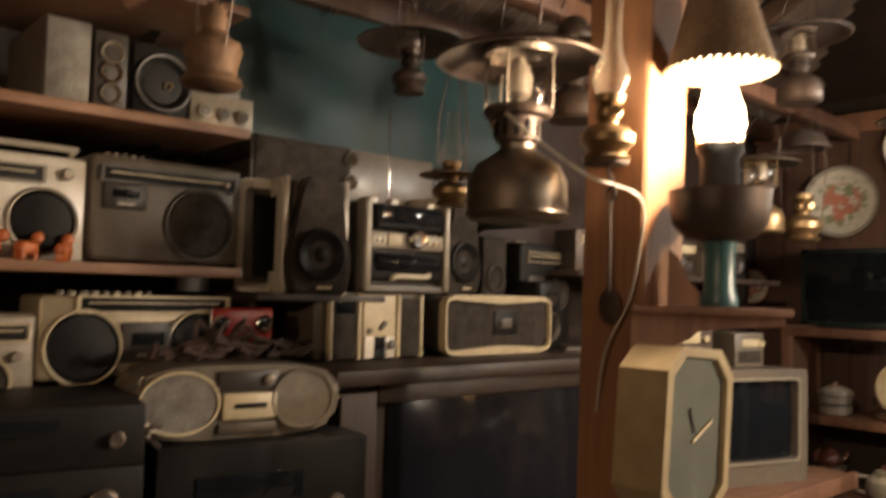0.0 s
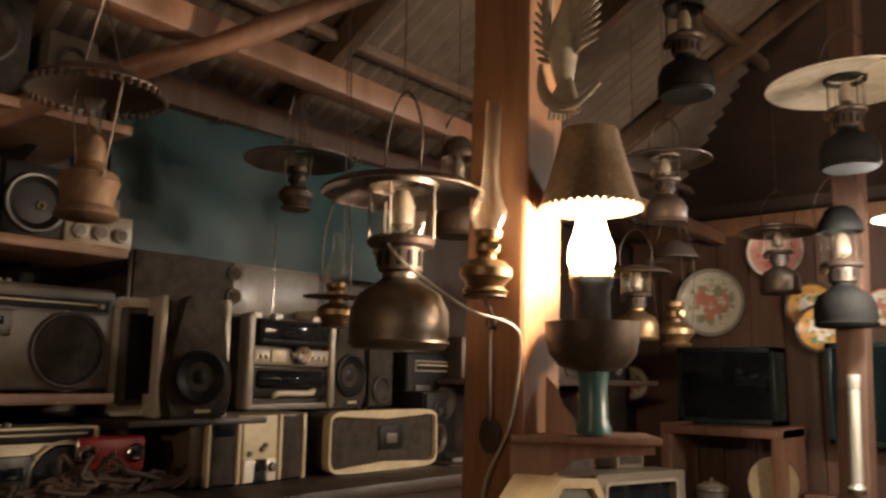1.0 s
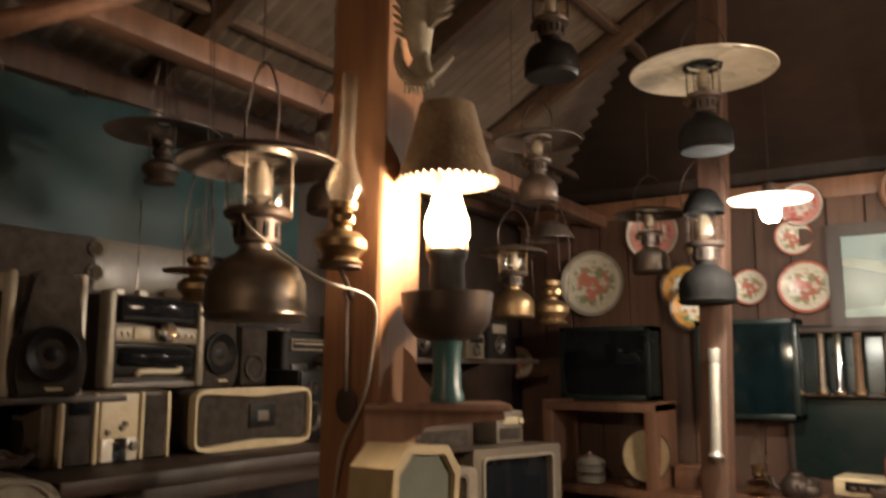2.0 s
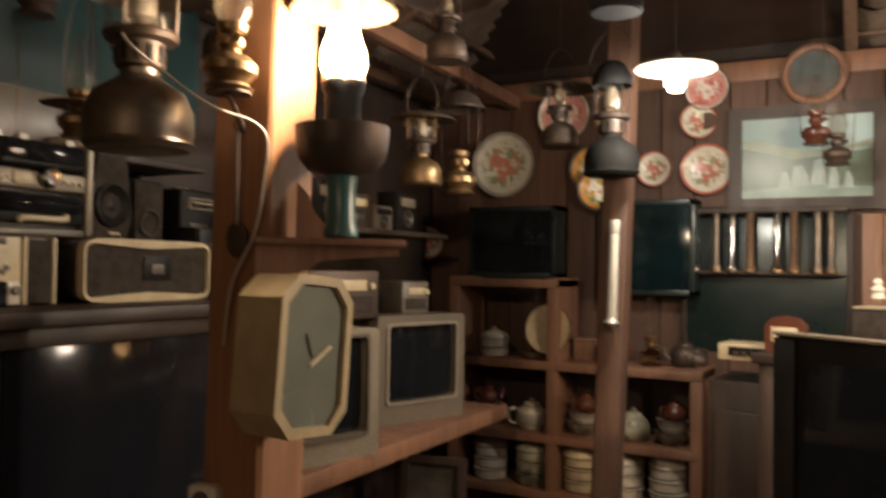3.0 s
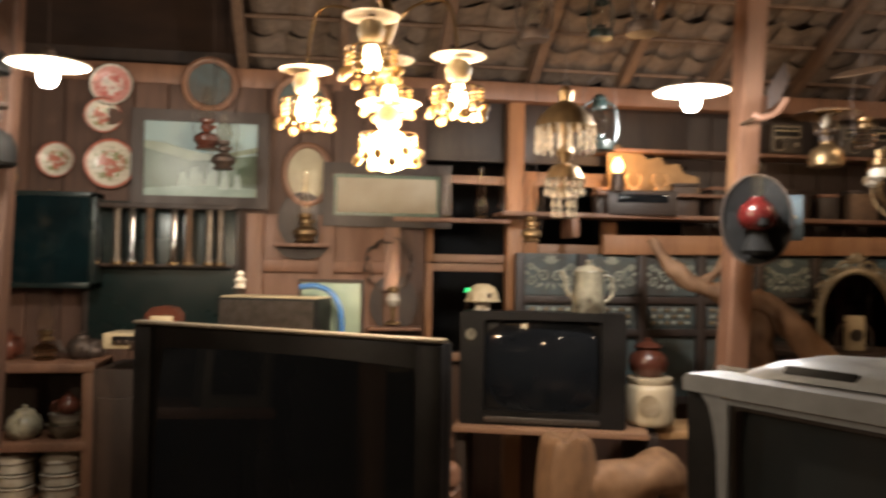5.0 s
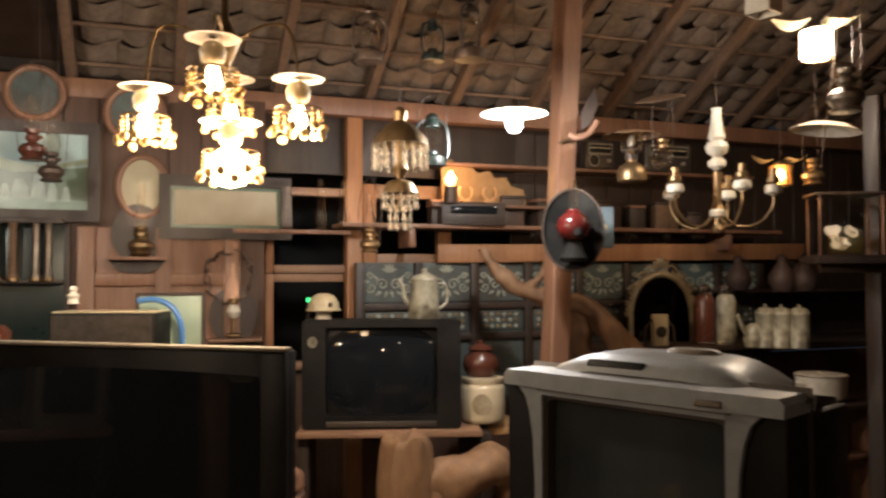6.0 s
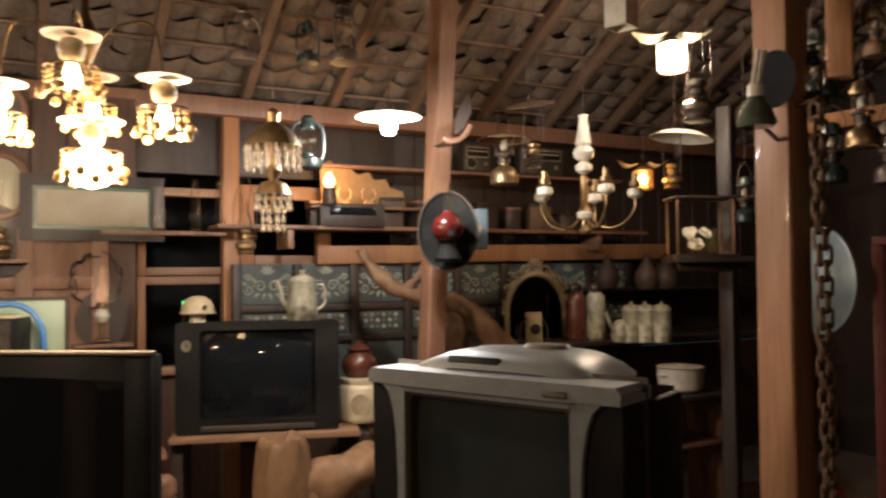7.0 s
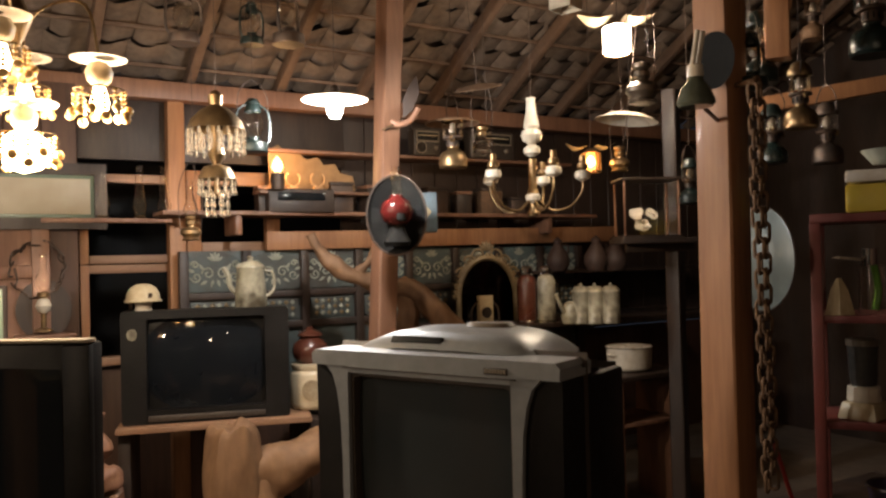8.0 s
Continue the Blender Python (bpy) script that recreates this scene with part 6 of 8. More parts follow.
# glass-front cabinets; the first stands for a small dark television
TEALGLASS = surface("dim teal cabinet glass", (0.005, 0.015, 0.017), (0.003, 0.007, 0.008), 0.15, grain=7, bump=0.0, stain=0.9)
for k, (px0, lab) in enumerate((( (-1.910, 4.500, 1.494), "small television built as a dark green box with a gleaming glass front"), ((-1.116, 4.550, 1.413), "dark teal wall cabinet with a dim glass front"))):
    gc = thing("glass_cabinet", px0, 0, lab, "cabinet")
    w, h = (0.55, 0.42) if k == 0 else (0.52, 0.52)
    part("back_panel", B((w, 0.02, h), (w / 2, 0.16, h / 2), 0.002), GREENIRON, gc)
    for nm, s, c in (("side", (0.03, 0.2, h), (0.015, 0.08, h / 2)), ("side", (0.03, 0.2, h), (w - 0.015, 0.08, h / 2)), ("bottom", (w, 0.2, 0.03), (w / 2, 0.08, 0.015)), ("top", (w, 0.2, 0.03), (w / 2, 0.08, h - 0.015)), ("shelf", (w - 0.06, 0.14, 0.012), (w / 2, 0.09, h * 0.48))):
        part(nm, B(s, c, 0.003), GREENIRON, gc)
    part("glass_pane", bulge(w - 0.05, h - 0.05, 0, 0.02, (w / 2, -0.012, h / 2), 10), (SCREEN, TEALGLASS)[k], gc, ("dark gleaming glass", "dark teal glass")[k])

# waterfall picture: painted sky, hills, fall and pool as raised paint in a dark frame
def framed_picture(place, w, h, label):
    root = thing("framed_picture", place, 0, label, "picture")
    part("frame", frame_of(bmesh.new(), rounded(w + 0.13, h + 0.13, 0.004, 1), rounded(w, h, 0.002, 1), 0.04, (0, 0, h / 2)), WOOD_DARK, root)
    part("canvas", B((w, 0.01, h), (0, 0.008, h / 2), 0), surface("painted dusky green hills", (0.1, 0.15, 0.1), (0.05, 0.07, 0.05), 0.4, grain=6), root)
    return root


wp = framed_picture((-0.069, 4.660, 1.934), 0.62, 0.42, "framed painting of a pale waterfall under hills")
sky = part("painted_sky", prism(bmesh.new(), [(-0.31, 0.42), (-0.31, 0.3), (-0.2, 0.26), (-0.05, 0.23), (0.1, 0.22), (0.31, 0.24), (0.31, 0.42)], 0.003, (0, 0.002, 0)), surface("painted pale blue sky", (0.2, 0.3, 0.31), (0.3, 0.33, 0.3), 0.6, grain=5), wp)
part("painted_ridge", prism(bmesh.new(), [(-0.31, 0.31), (-0.2, 0.3), (-0.02, 0.25), (0.12, 0.24), (0.31, 0.29), (0.31, 0.26), (0.1, 0.21), (-0.06, 0.2), (-0.31, 0.27)], 0.003, (0, -0.001, 0)), surface("painted grey-green ridge", (0.24, 0.28, 0.2), (0.08, 0.11, 0.07), 0.4, grain=8), wp)
WATER = surface("painted white water", (0.42, 0.49, 0.45), (0.16, 0.2, 0.17), 0.5, grain=26, stretch=(3, 1, 0.5))
for x, w2, h2 in ((-0.1, 0.05, 0.09), (-0.03, 0.09, 0.12), (0.06, 0.07, 0.15), (0.13, 0.05, 0.11), (0.2, 0.04, 0.08)):
    part("painted_fall", prism(bmesh.new(), [(x - w2 * 0.6, 0.045), (x + w2 * 0.55, 0.045), (x + w2 * 0.5, 0.05 + h2 * 0.5), (x + w2 * 0.2, 0.05 + h2), (x - w2 * 0.25, 0.05 + h2 * 0.94), (x - w2 * 0.4, 0.05 + h2 * 0.45)], 0.003, (0, -0.002 - 0.0006 * round(x * 20), 0)), WATER, wp)
part("painted_pool", prism(bmesh.new(), [(-0.31, 0.0), (0.31, 0.0), (0.31, 0.05), (0.1, 0.065), (-0.1, 0.06), (-0.31, 0.04)], 0.003, (0, -0.003, 0)), surface("painted pale pool", (0.2, 0.27, 0.22), (0.08, 0.12, 0.1), 0.4, grain=12), wp)
oil_lamp((-0.004, 4.400, 2.166), 1.3, "dark hanging oil lamp with a pale glass shade", TERRA, True, 0.2, up=0.5)
oil_lamp((0.091, 4.350, 2.056), 1.2, "dark wall lamp before the painting", IRON, True, 0.1, up=0.4)

# rack of glass tubes
tk = thing("tube_rack", (-0.276, 4.620, 1.871), 0, "dark rack holding eight upright glass lamp tubes", "rack")
part("rack_rail", B((0.8, 0.05, 0.03), (0.0, 0.0, 0.0), 0.004), WOOD_DARK, tk)
part("rack_rail", B((0.8, 0.05, 0.02), (0.0, 0.0, -0.33), 0.004), WOOD_DARK, tk)
for k, x in enumerate((-0.335, -0.22, -0.14, -0.05, 0.08, 0.16, 0.27, 0.33)):
    t = part("tube", L([(0, -0.315), (0.03, -0.315), (0.03, -0.3), (0.02, -0.285), (0.019, -0.04), (0.023, -0.02), (0.02, -0.015), (0, -0.015)], 16, (x, -0.03, 0)), (CHROME, NICKEL, CHROME, RUST, CHROME, RUST, NICKEL, NICKEL)[k], tk)
    part("tube_foot", L([(0.031, -0.325), (0.031, -0.31), (0.02, -0.308)], 16, (x, -0.03, 0)), BRASS, t)

# plain dark green panel over the wall behind the tubes
dp = thing("dark_panel", (-0.27, 4.695, 1.12), 0, "dark green panel behind the tube rack", "board")
part("panel_sheet", B((0.82, 0.018, 0.78), (0, 0, 0.39), 0.003), GREENIRON, dp)
for sx in (-0.41, 0.41):
    part("panel_edge", B((0.03, 0.026, 0.8), (sx, -0.004, 0.39), 0.003), WOOD_DARK, dp)
# wall pieces round the brown panel
pn = thing("wall_panel", (0.32, 4.69, 0.6), 0, "broad reddish carved wall panel", "panel")
part("panel_board", B((0.88, 0.04, 1.25), (0.31, 0, 0.62), 0.006), WOOD_RED, pn)
for x in (-0.085, 0.32, 0.7):
    part("panel_stile", B((0.09, 0.03, 1.25), (x, -0.034, 0.62), 0.006), WOOD_RED, pn)
part("panel_rail", B((0.7, 0.026, 0.07), (0.31, -0.033, 0.95), 0.006), WOOD_RED, pn)


def wall_lamp_shelf(place, label):
    root = thing("wall_bracket", place, 0, label, "bracket")
    part("bracket_shelf", B((0.3, 0.12, 0.02), (0, -0.06, 0.0), 0.004), WOOD_RED, root)
    o = [(-0.15, 0), (0.15, 0), (0.11, -0.05), (0.05, -0.07), (-0.05, -0.07), (-0.11, -0.05)]
    part("bracket_apron", prism(bmesh.new(), o, 0.02, (0, -0.02, -0.01)), WOOD_DARK, root)
    part("mirror_back", L([(0, 0), (0.14, 0), (0.14, 0.01), (0, 0.01)], 32, (0, 0, 0.14), (90, 0, 0), 1.2), WOOD_DARK, root)
    return root


wall_lamp_shelf((0.503, 4.660, 1.668), "carved wooden wall bracket with an oval back")
oil_lamp((0.520, 4.600, 1.689), 1.25, "dim oil lamp on a wall bracket", BRASS, True, 0.7)
wall_lamp_shelf((1.032, 4.660, 1.199), "second carved wall bracket with an oval back")
wl = thing("oil_lamp", (1.026, 4.600, 1.224), 0, "oil lamp with a white ball font on a bracket", "oil lamp")
part("stem", L([(0, 0), (0.05, 0), (0.045, 0.01), (0.014, 0.02), (0.014, 0.1)], 20), BRASS, wl)
part("ball_font", L([(0.014, 0.1), (0.03, 0.11), (0.042, 0.14), (0.03, 0.17), (0.016, 0.18)], 24), WHITE, wl)
part("burner", L([(0.016, 0.18), (0.03, 0.19), (0.03, 0.21), (0.02, 0.215)], 18), BRASS, wl)
part("chimney", L([(0.022, 0.21), (0.045, 0.25), (0.045, 0.28), (0.02, 0.33), (0.017, 0.42), (0.0155, 0.42), (0.0185, 0.33), (0.043, 0.28), (0.043, 0.25), (0.02, 0.21), (0.022, 0.21)], 22), CLEAR, wl, shadow=False)
wr2 = thing("wire_wreath", (1.009, 4.655, 1.562), 0, "dark twig wreath round the wall lamp", "wreath")
rnd = random.Random(31)
for k in range(16):
    a = 2 * math.pi * k / 16
    part("twig", T(curve([(0.13 * math.cos(a + j * 0.25) + rnd.uniform(-0.02, 0.02), rnd.uniform(-0.03, 0.02), 0.15 * math.sin(a + j * 0.25) + rnd.uniform(-0.02, 0.02)) for j in range(4)], 3), 0.006, 5), IRON, wr2)
pp = framed_picture((0.988, 4.655, 1.848), 0.62, 0.24, "faded pale framed picture under the chandelier")
part("faded_print", B((0.58, 0.006, 0.2), (0, 0.0, 0.12), 0.002), surface("faded pale print", (0.42, 0.36, 0.26), (0.3, 0.24, 0.16), 0.6, grain=8), pp)
oil_lamp((0.513, 4.640, 1.683), 1.1, "dim oil lamp on the wall shelf", BRASS, True, 0.6)
ov2 = thing("oval_picture", (0.525, 4.660, 2.077), 0, "oval framed pale picture on the wall", "picture")
part("oval_rim", T([(0.13 * math.cos(a), 0, 0.17 * math.sin(a)) for a in [2 * math.pi * k / 36 for k in range(36)]], 0.018, 8, True), WOOD_RED, ov2)
part("oval_print", prism(bmesh.new(), [(0.13 * math.cos(a), 0.17 * math.sin(a)) for a in [2 * math.pi * k / 30 for k in range(30)]], 0.006, (0, 0.006, 0)), surface("faded oval print", (0.34, 0.3, 0.2), (0.2, 0.16, 0.1), 0.6, grain=8), ov2)
tr2 = thing("wall_rack_shelf", (1.323, 4.655, 1.853), 0, "thin wooden rail for glass chimneys", "rail")
part("rail", B((0.7, 0.06, 0.025), (0.05, 0, -0.02), 0.004), WOOD_RED, tr2)
for k, x in enumerate((-0.1, 0.1, 0.24)):
    gl = thing("glass_chimney", tuple(Vector((1.321, 4.640, 1.852)) + Vector((x + 0.12, 0, 0))), 0, "spare clear glass lamp chimney", "chimney", "spare chimneys")
    pr = [(0.026, 0), (0.03, 0.03), (0.04, 0.07), (0.026, 0.13), (0.02, 0.3 - 0.05 * (k == 0))]
    part("chimney_glass", L(pr + [(r - 0.0015, z) for r, z in reversed(pr)] + [pr[0]], 20), CLEAR, gl, shadow=False)
    part("base_ring", T(ring(0.028, 0.004, 18), 0.004, 5, True), BRASS, gl)

# things on and behind the projection set
sk = thing("speaker_box", (0.379, 3.600, 1.282), -20, "long black loudspeaker box behind the big television", "loudspeaker")
sk.location.z = 1.221
part("cabinet", B((0.46, 0.25, 0.19), (0, 0.12, 0.095), 0.006), BLACK, sk)
part("front_cloth", B((0.44, 0.01, 0.17), (0, -0.004, 0.095), 0.003), GRILLE, sk)
part("top_cloth", B((0.46, 0.2, 0.006), (0, 0.12, 0.193), 0.002), CREAM, sk)
st = thing("side_table", (0.32, 3.75, 0), -10, "dark wooden table behind the big television", "table")
part("tabletop", B((0.95, 0.5, 0.04), (0, 0, 1.2), 0.005), WOOD_DARK, st)
for sx in (-0.42, 0.42):
    part("leg", B((0.06, 0.45, 1.18), (sx, 0, 0.59), 0.004), WOOD_DARK, st)
rc = thing("mantel_clock", (-0.068, 3.700, 1.317), -8, "small red-brown mantel clock with a pale face", "clock")
rc.location.z = 1.221
part("case", prism(bmesh.new(), [(-0.075, 0), (0.075, 0), (0.075, 0.11), (0.05, 0.14), (0.0, 0.15), (-0.05, 0.14), (-0.075, 0.11)], 0.08), TERRA, rc)
part("face", B((0.1, 0.006, 0.06), (0, -0.042, 0.075), 0.003), CREAM, rc)
dl = thing("figurine", (0.261, 3.650, 1.453), 0, "tiny pale figurine on the speaker box", "figurine")
part("figure", L([(0, 0), (0.025, 0), (0.02, 0.02), (0.028, 0.035), (0.012, 0.05), (0.018, 0.062), (0.012, 0.075), (0, 0.078)], 14), WHITE, dl)
mp = thing("map_board", (0.664, 3.720, 1.247), -14, "pale green map print on a board", "picture")
mp.location.z = 1.221
part("board", B((0.28, 0.012, 0.26), (0, 0, 0.13), 0.002), surface("pale green map print", (0.3, 0.38, 0.28), (0.2, 0.28, 0.24), 0.5, grain=9), mp)
part("board_frame", frame_of(bmesh.new(), rounded(0.31, 0.29, 0.004, 1), rounded(0.28, 0.26, 0.002, 1), 0.02, (0, 0, 0.13)), WOOD_DARK, mp)
hs = thing("blue_hose", (0.600, 3.620, 1.281), -14, "bent blue plastic hose behind the television", "hose")
part("hose", T(curve([(-0.08, 0, 0.18), (0.0, 0, 0.185), (0.07, 0, 0.15), (0.11, 0, 0.07), (0.115, 0, -0.06)], 6), 0.013, 10), BLUE, hs)
kb = thing("keyboard_box", (-0.213, 3.750, 1.170), -5, "small dark cabinet with a pale keyed top", "cabinet")
part("keyed_top", B((0.27, 0.2, 0.07), (0, 0.1, 0.035), 0.005), CREAM, kb)
part("key_bay", B((0.2, 0.01, 0.035), (0.01, -0.003, 0.04), 0.002), BLACK, kb)
for k in range(5):
    part("key", B((0.02, 0.012, 0.02), (-0.06 + 0.035 * k, -0.006, 0.03), 0.002), IRON, kb)
kc = thing("dark_cabinet", (-0.214, 3.780, 0.589), -5, "dark reddish wooden side cabinet", "cabinet")
kc.location.z = 0
part("body", B((0.36, 0.4, 1.07), (0, 0.2, 0.54), 0.006), WOOD_DARK, kc)
part("door", B((0.3, 0.02, 0.9), (0, -0.008, 0.5), 0.006), WOOD_DARK, kc)
part("door_knob", L([(0.014, 0), (0.012, 0.02), (0, 0.022)], 12, (0.11, -0.018, 0.55), (90, 0, 0)), BRASS, kc)

# ---- the far right: bench back, driftwood, jars, chandeliers, red shelf ----
# helmet on a white head form
he = thing("toy_helmet", (1.472, 4.203, 1.332), -25, "cream helmet on a white head form", "helmet")
part("head_form", L([(0, 0), (0.045, 0), (0.04, 0.02), (0.048, 0.05), (0, 0.07)], 20), WHITE, he)
part("dome", L([(0.088, 0.05), (0.086, 0.06), (0.082, 0.09), (0.065, 0.12), (0.035, 0.138), (0, 0.142), ], 28, squash=1.1), CREAM, he)
part("brim", T([(0.09 * math.cos(a), 0.098 * math.sin(a), 0.05) for a in [2 * math.pi * k / 28 for k in range(28)]], 0.006, 6, True), CREAM, he)
part("mark", B((0.02, 0.004, 0.026), (0.055, -0.075, 0.08), 0, (18, 0, 35)), IRON, he)
# enamel coffee pot
cp = thing("coffee_pot", (2.019, 4.086, 1.324), -20, "tall speckled white enamel coffee pot with a spout", "coffee pot")
part("pot_body", L([(0, 0), (0.085, 0), (0.088, 0.008), (0.082, 0.1), (0.074, 0.21), (0.078, 0.22), (0.075, 0.228)], 30), PAINTEDTIN, cp)
lid = part("lid", L([(0.078, 0.226), (0.06, 0.245), (0.015, 0.258), (0.014, 0.27), (0.02, 0.28), (0, 0.288)], 26), PAINTEDTIN, cp)
part("spout", T(curve([(-0.075, 0, 0.08), (-0.11, 0, 0.12), (-0.12, 0, 0.18), (-0.145, 0, 0.225)], 5), 0.014, 8, radii=None), PAINTEDTIN, cp)
part("handle", T(curve([(0.075, 0, 0.2), (0.12, 0, 0.19), (0.125, 0, 0.1), (0.082, 0, 0.06)], 5), 0.008, 8), PAINTEDTIN, cp)
# white jar with brown pot upon it
jr = thing("crock_jar", (2.376, 4.100, 0.735), -24, "cream stoneware jar with a dark round emblem", "jar")
part("jar_body", L([(0, 0), (0.115, 0), (0.125, 0.01), (0.128, 0.03), (0.128, 0.19), (0.12, 0.21), (0.112, 0.216), (0.122, 0.235), (0.122, 0.25), (0.105, 0.252), (0, 0.25)], 36), surface("cream stoneware glaze", (0.56, 0.47, 0.33), (0.4, 0.31, 0.19), 0.35, grain=14, bump=0.05), jr)
part("emblem", prism(bmesh.new(), [(0.055 * math.cos(a), 0.11 + 0.06 * math.sin(a)) for a in [2 * math.pi * k / 24 for k in range(24)]], 0.016, (0.0, -0.122, 0)), surface("brown emblem print", (0.2, 0.14, 0.08), (0.4, 0.34, 0.24), 0.4, grain=60), jr)
tp = thing("clay_pot", tuple(Vector((2.376, 4.100, 0.735)) + Vector((0.0, 0.03, 0.252))), 0, "brown glazed clay pot with a lid", "pot")
part("pot_body", L([(0, 0), (0.07, 0), (0.095, 0.03), (0.105, 0.07), (0.095, 0.11), (0.06, 0.14), (0.055, 0.15)], 30), TERRA, tp)
part("lid", L([(0.07, 0.15), (0.075, 0.156), (0.06, 0.175), (0.02, 0.19), (0.02, 0.205), (0, 0.21)], 26), TERRA, tp)
js = thing("jar_bench", (2.485, 4.150, 0.691), 0, "pale wooden bench plank under the jar", "bench")
part("bench_board", B((0.6, 0.36, 0.04), (0.1, 0.08, -0.014), 0.005), WOOD_PALE, js)
for sx in (-0.12, 0.32):
    part("bench_leg", B((0.07, 0.3, 0.66), (sx, 0.08, -0.364), 0.004), WOOD_DARK, js)

# driftwood stump seats
def lump(root, name, centre, size, material, seed, sub=3, rough=0.35):
    bm = bmesh.new()
    bmesh.ops.create_icosphere(bm, subdivisions=sub, radius=1.0)
    for v in bm.verts:
        n = noise.noise(v.co * 1.6 + Vector((seed, 0, 0))) * rough + noise.noise(v.co * 4 + Vector((0, seed, 0))) * rough * 0.3
        v.co = Vector((v.co.x * size[0], v.co.y * size[1], v.co.z * size[2])) * (1 + n)
    bm.transform(Matrix.Translation(centre))
    return part(name, bm, material, root)


dw = thing("driftwood", (1.98, 3.62, 0), 0, "pale knotted driftwood trunk on the floor", "driftwood")
def stump(root, name, levels, depth, seed):
    """A weathered trunk: grooved rings from level to level, with a broken, uneven top."""
    bm = bmesh.new()
    rings, n = [], 60
    for k, (z, x0, x1) in enumerate(levels):
        row = []
        for i in range(n):
            a = 2 * math.pi * i / n
            c, q = math.cos(a), math.sin(a)
            c, q = math.copysign(abs(c) ** 0.9, c), math.copysign(abs(q) ** 0.9, q)
            g = 1 + 0.26 * noise.noise(Vector((c * 1.5 + seed, q * 1.5, z * 2.6))) + 0.06 * noise.noise(Vector((c * 7, q * 7 + seed, z * 5))) + 0.025 * noise.noise(Vector((c * 17, q * 17 + seed, z * 12)))
            lift = (0.035 * noise.noise(Vector((c * 1.3, q * 1.3 + seed, 3))) + 0.008 * noise.noise(Vector((c * 6, q * 6, seed)))) if k >= len(levels) - 3 else 0
            row.append(bm.verts.new(((x0 + x1) / 2 + (x1 - x0) / 2 * c * g, depth * q * g, z + lift)))
        rings.append(row)
    for r0, r1 in zip(rings, rings[1:]):
        for i in range(n):
            j = (i + 1) % n
            bm.faces.new((r0[i], r0[j], r1[j], r1[i]))
    mid = Vector((0, 0, 0))
    for v in rings[-1]:
        mid += v.co / n
    tip = bm.verts.new(mid + Vector((0, 0, -0.03)))
    for i in range(n):
        bm.faces.new((rings[-1][i], rings[-1][(i + 1) % n], tip))
    bm.faces.new(rings[0])
    return part(name, bm, DRIFT, root)


def levels(z0, z1, left, right):
    """Even levels; the sides swell and draw in."""
    out = []
    for k in range(31):
        f = k / 30
        out.append((z0 + (z1 - z0) * f, left(f), right(f)))
    return out + [(z1 + 0.018, left(1) + 0.012, right(1) - 0.012), (z1 + 0.03, left(1) + 0.04, right(1) - 0.04)]


stump(dw, "trunk", levels(0.0, 0.755, lambda f: -0.33 - 0.03 * math.sin(3.0 * f), lambda f: -0.05 - 0.05 * f * f), 0.13, 2.0)


def gnarled(path, radii, seed):
    """A knotted limb: a thick tube whose skin swells and folds."""
    bm = T(curve(path, 8), 0.1, 28, radii=[radii[0] + (radii[1] - radii[0]) * k / (8 * (len(path) - 1)) for k in range(8 * (len(path) - 1) + 1)])
    bm.normal_update()
    for v in bm.verts:
        v.co += v.normal * (0.035 * noise.noise(v.co * 6 + Vector((seed, 0, 0))) + 0.012 * noise.noise(v.co * 19 + Vector((0, seed, 0))))
    return bm


part("limb", gnarled([(-0.2, 0.0, 0.3), (-0.08, 0.0, 0.5), (0.05, -0.02, 0.56), (0.2, -0.02, 0.6), (0.31, -0.02, 0.56), (0.345, -0.02, 0.42), (0.33, -0.03, 0.2), (0.36, -0.02, 0.0)], (0.13, 0.07), 4.0), DRIFT, dw)
part("root_foot", gnarled([(-0.12, -0.02, 0.5), (-0.03, -0.05, 0.3), (0.06, -0.06, 0.12), (0.12, -0.08, 0.0)], (0.1, 0.09), 9.0), DRIFT, dw)
rt = thing("driftwood_root", (1.138, 3.631, 0.487), 0, "brown gnarled root standing beside the television", "driftwood")
rt.location.z = 0
part("root", T(curve([(0, 0, 0), (-0.02, 0, 0.3), (0.05, 0, 0.5), (-0.02, 0, 0.62), (0.02, 0, 0.75), (0.0, 0, 0.9)], 6), 0.08, 10, radii=[0.1 - 0.002 * k + 0.02 * math.sin(k * 1.1) for k in range(31)]), WOOD_RED, rt)
lump(rt, "burl", (0.04, -0.03, 0.62), (0.09, 0.08, 0.07), WOOD_RED, 9)

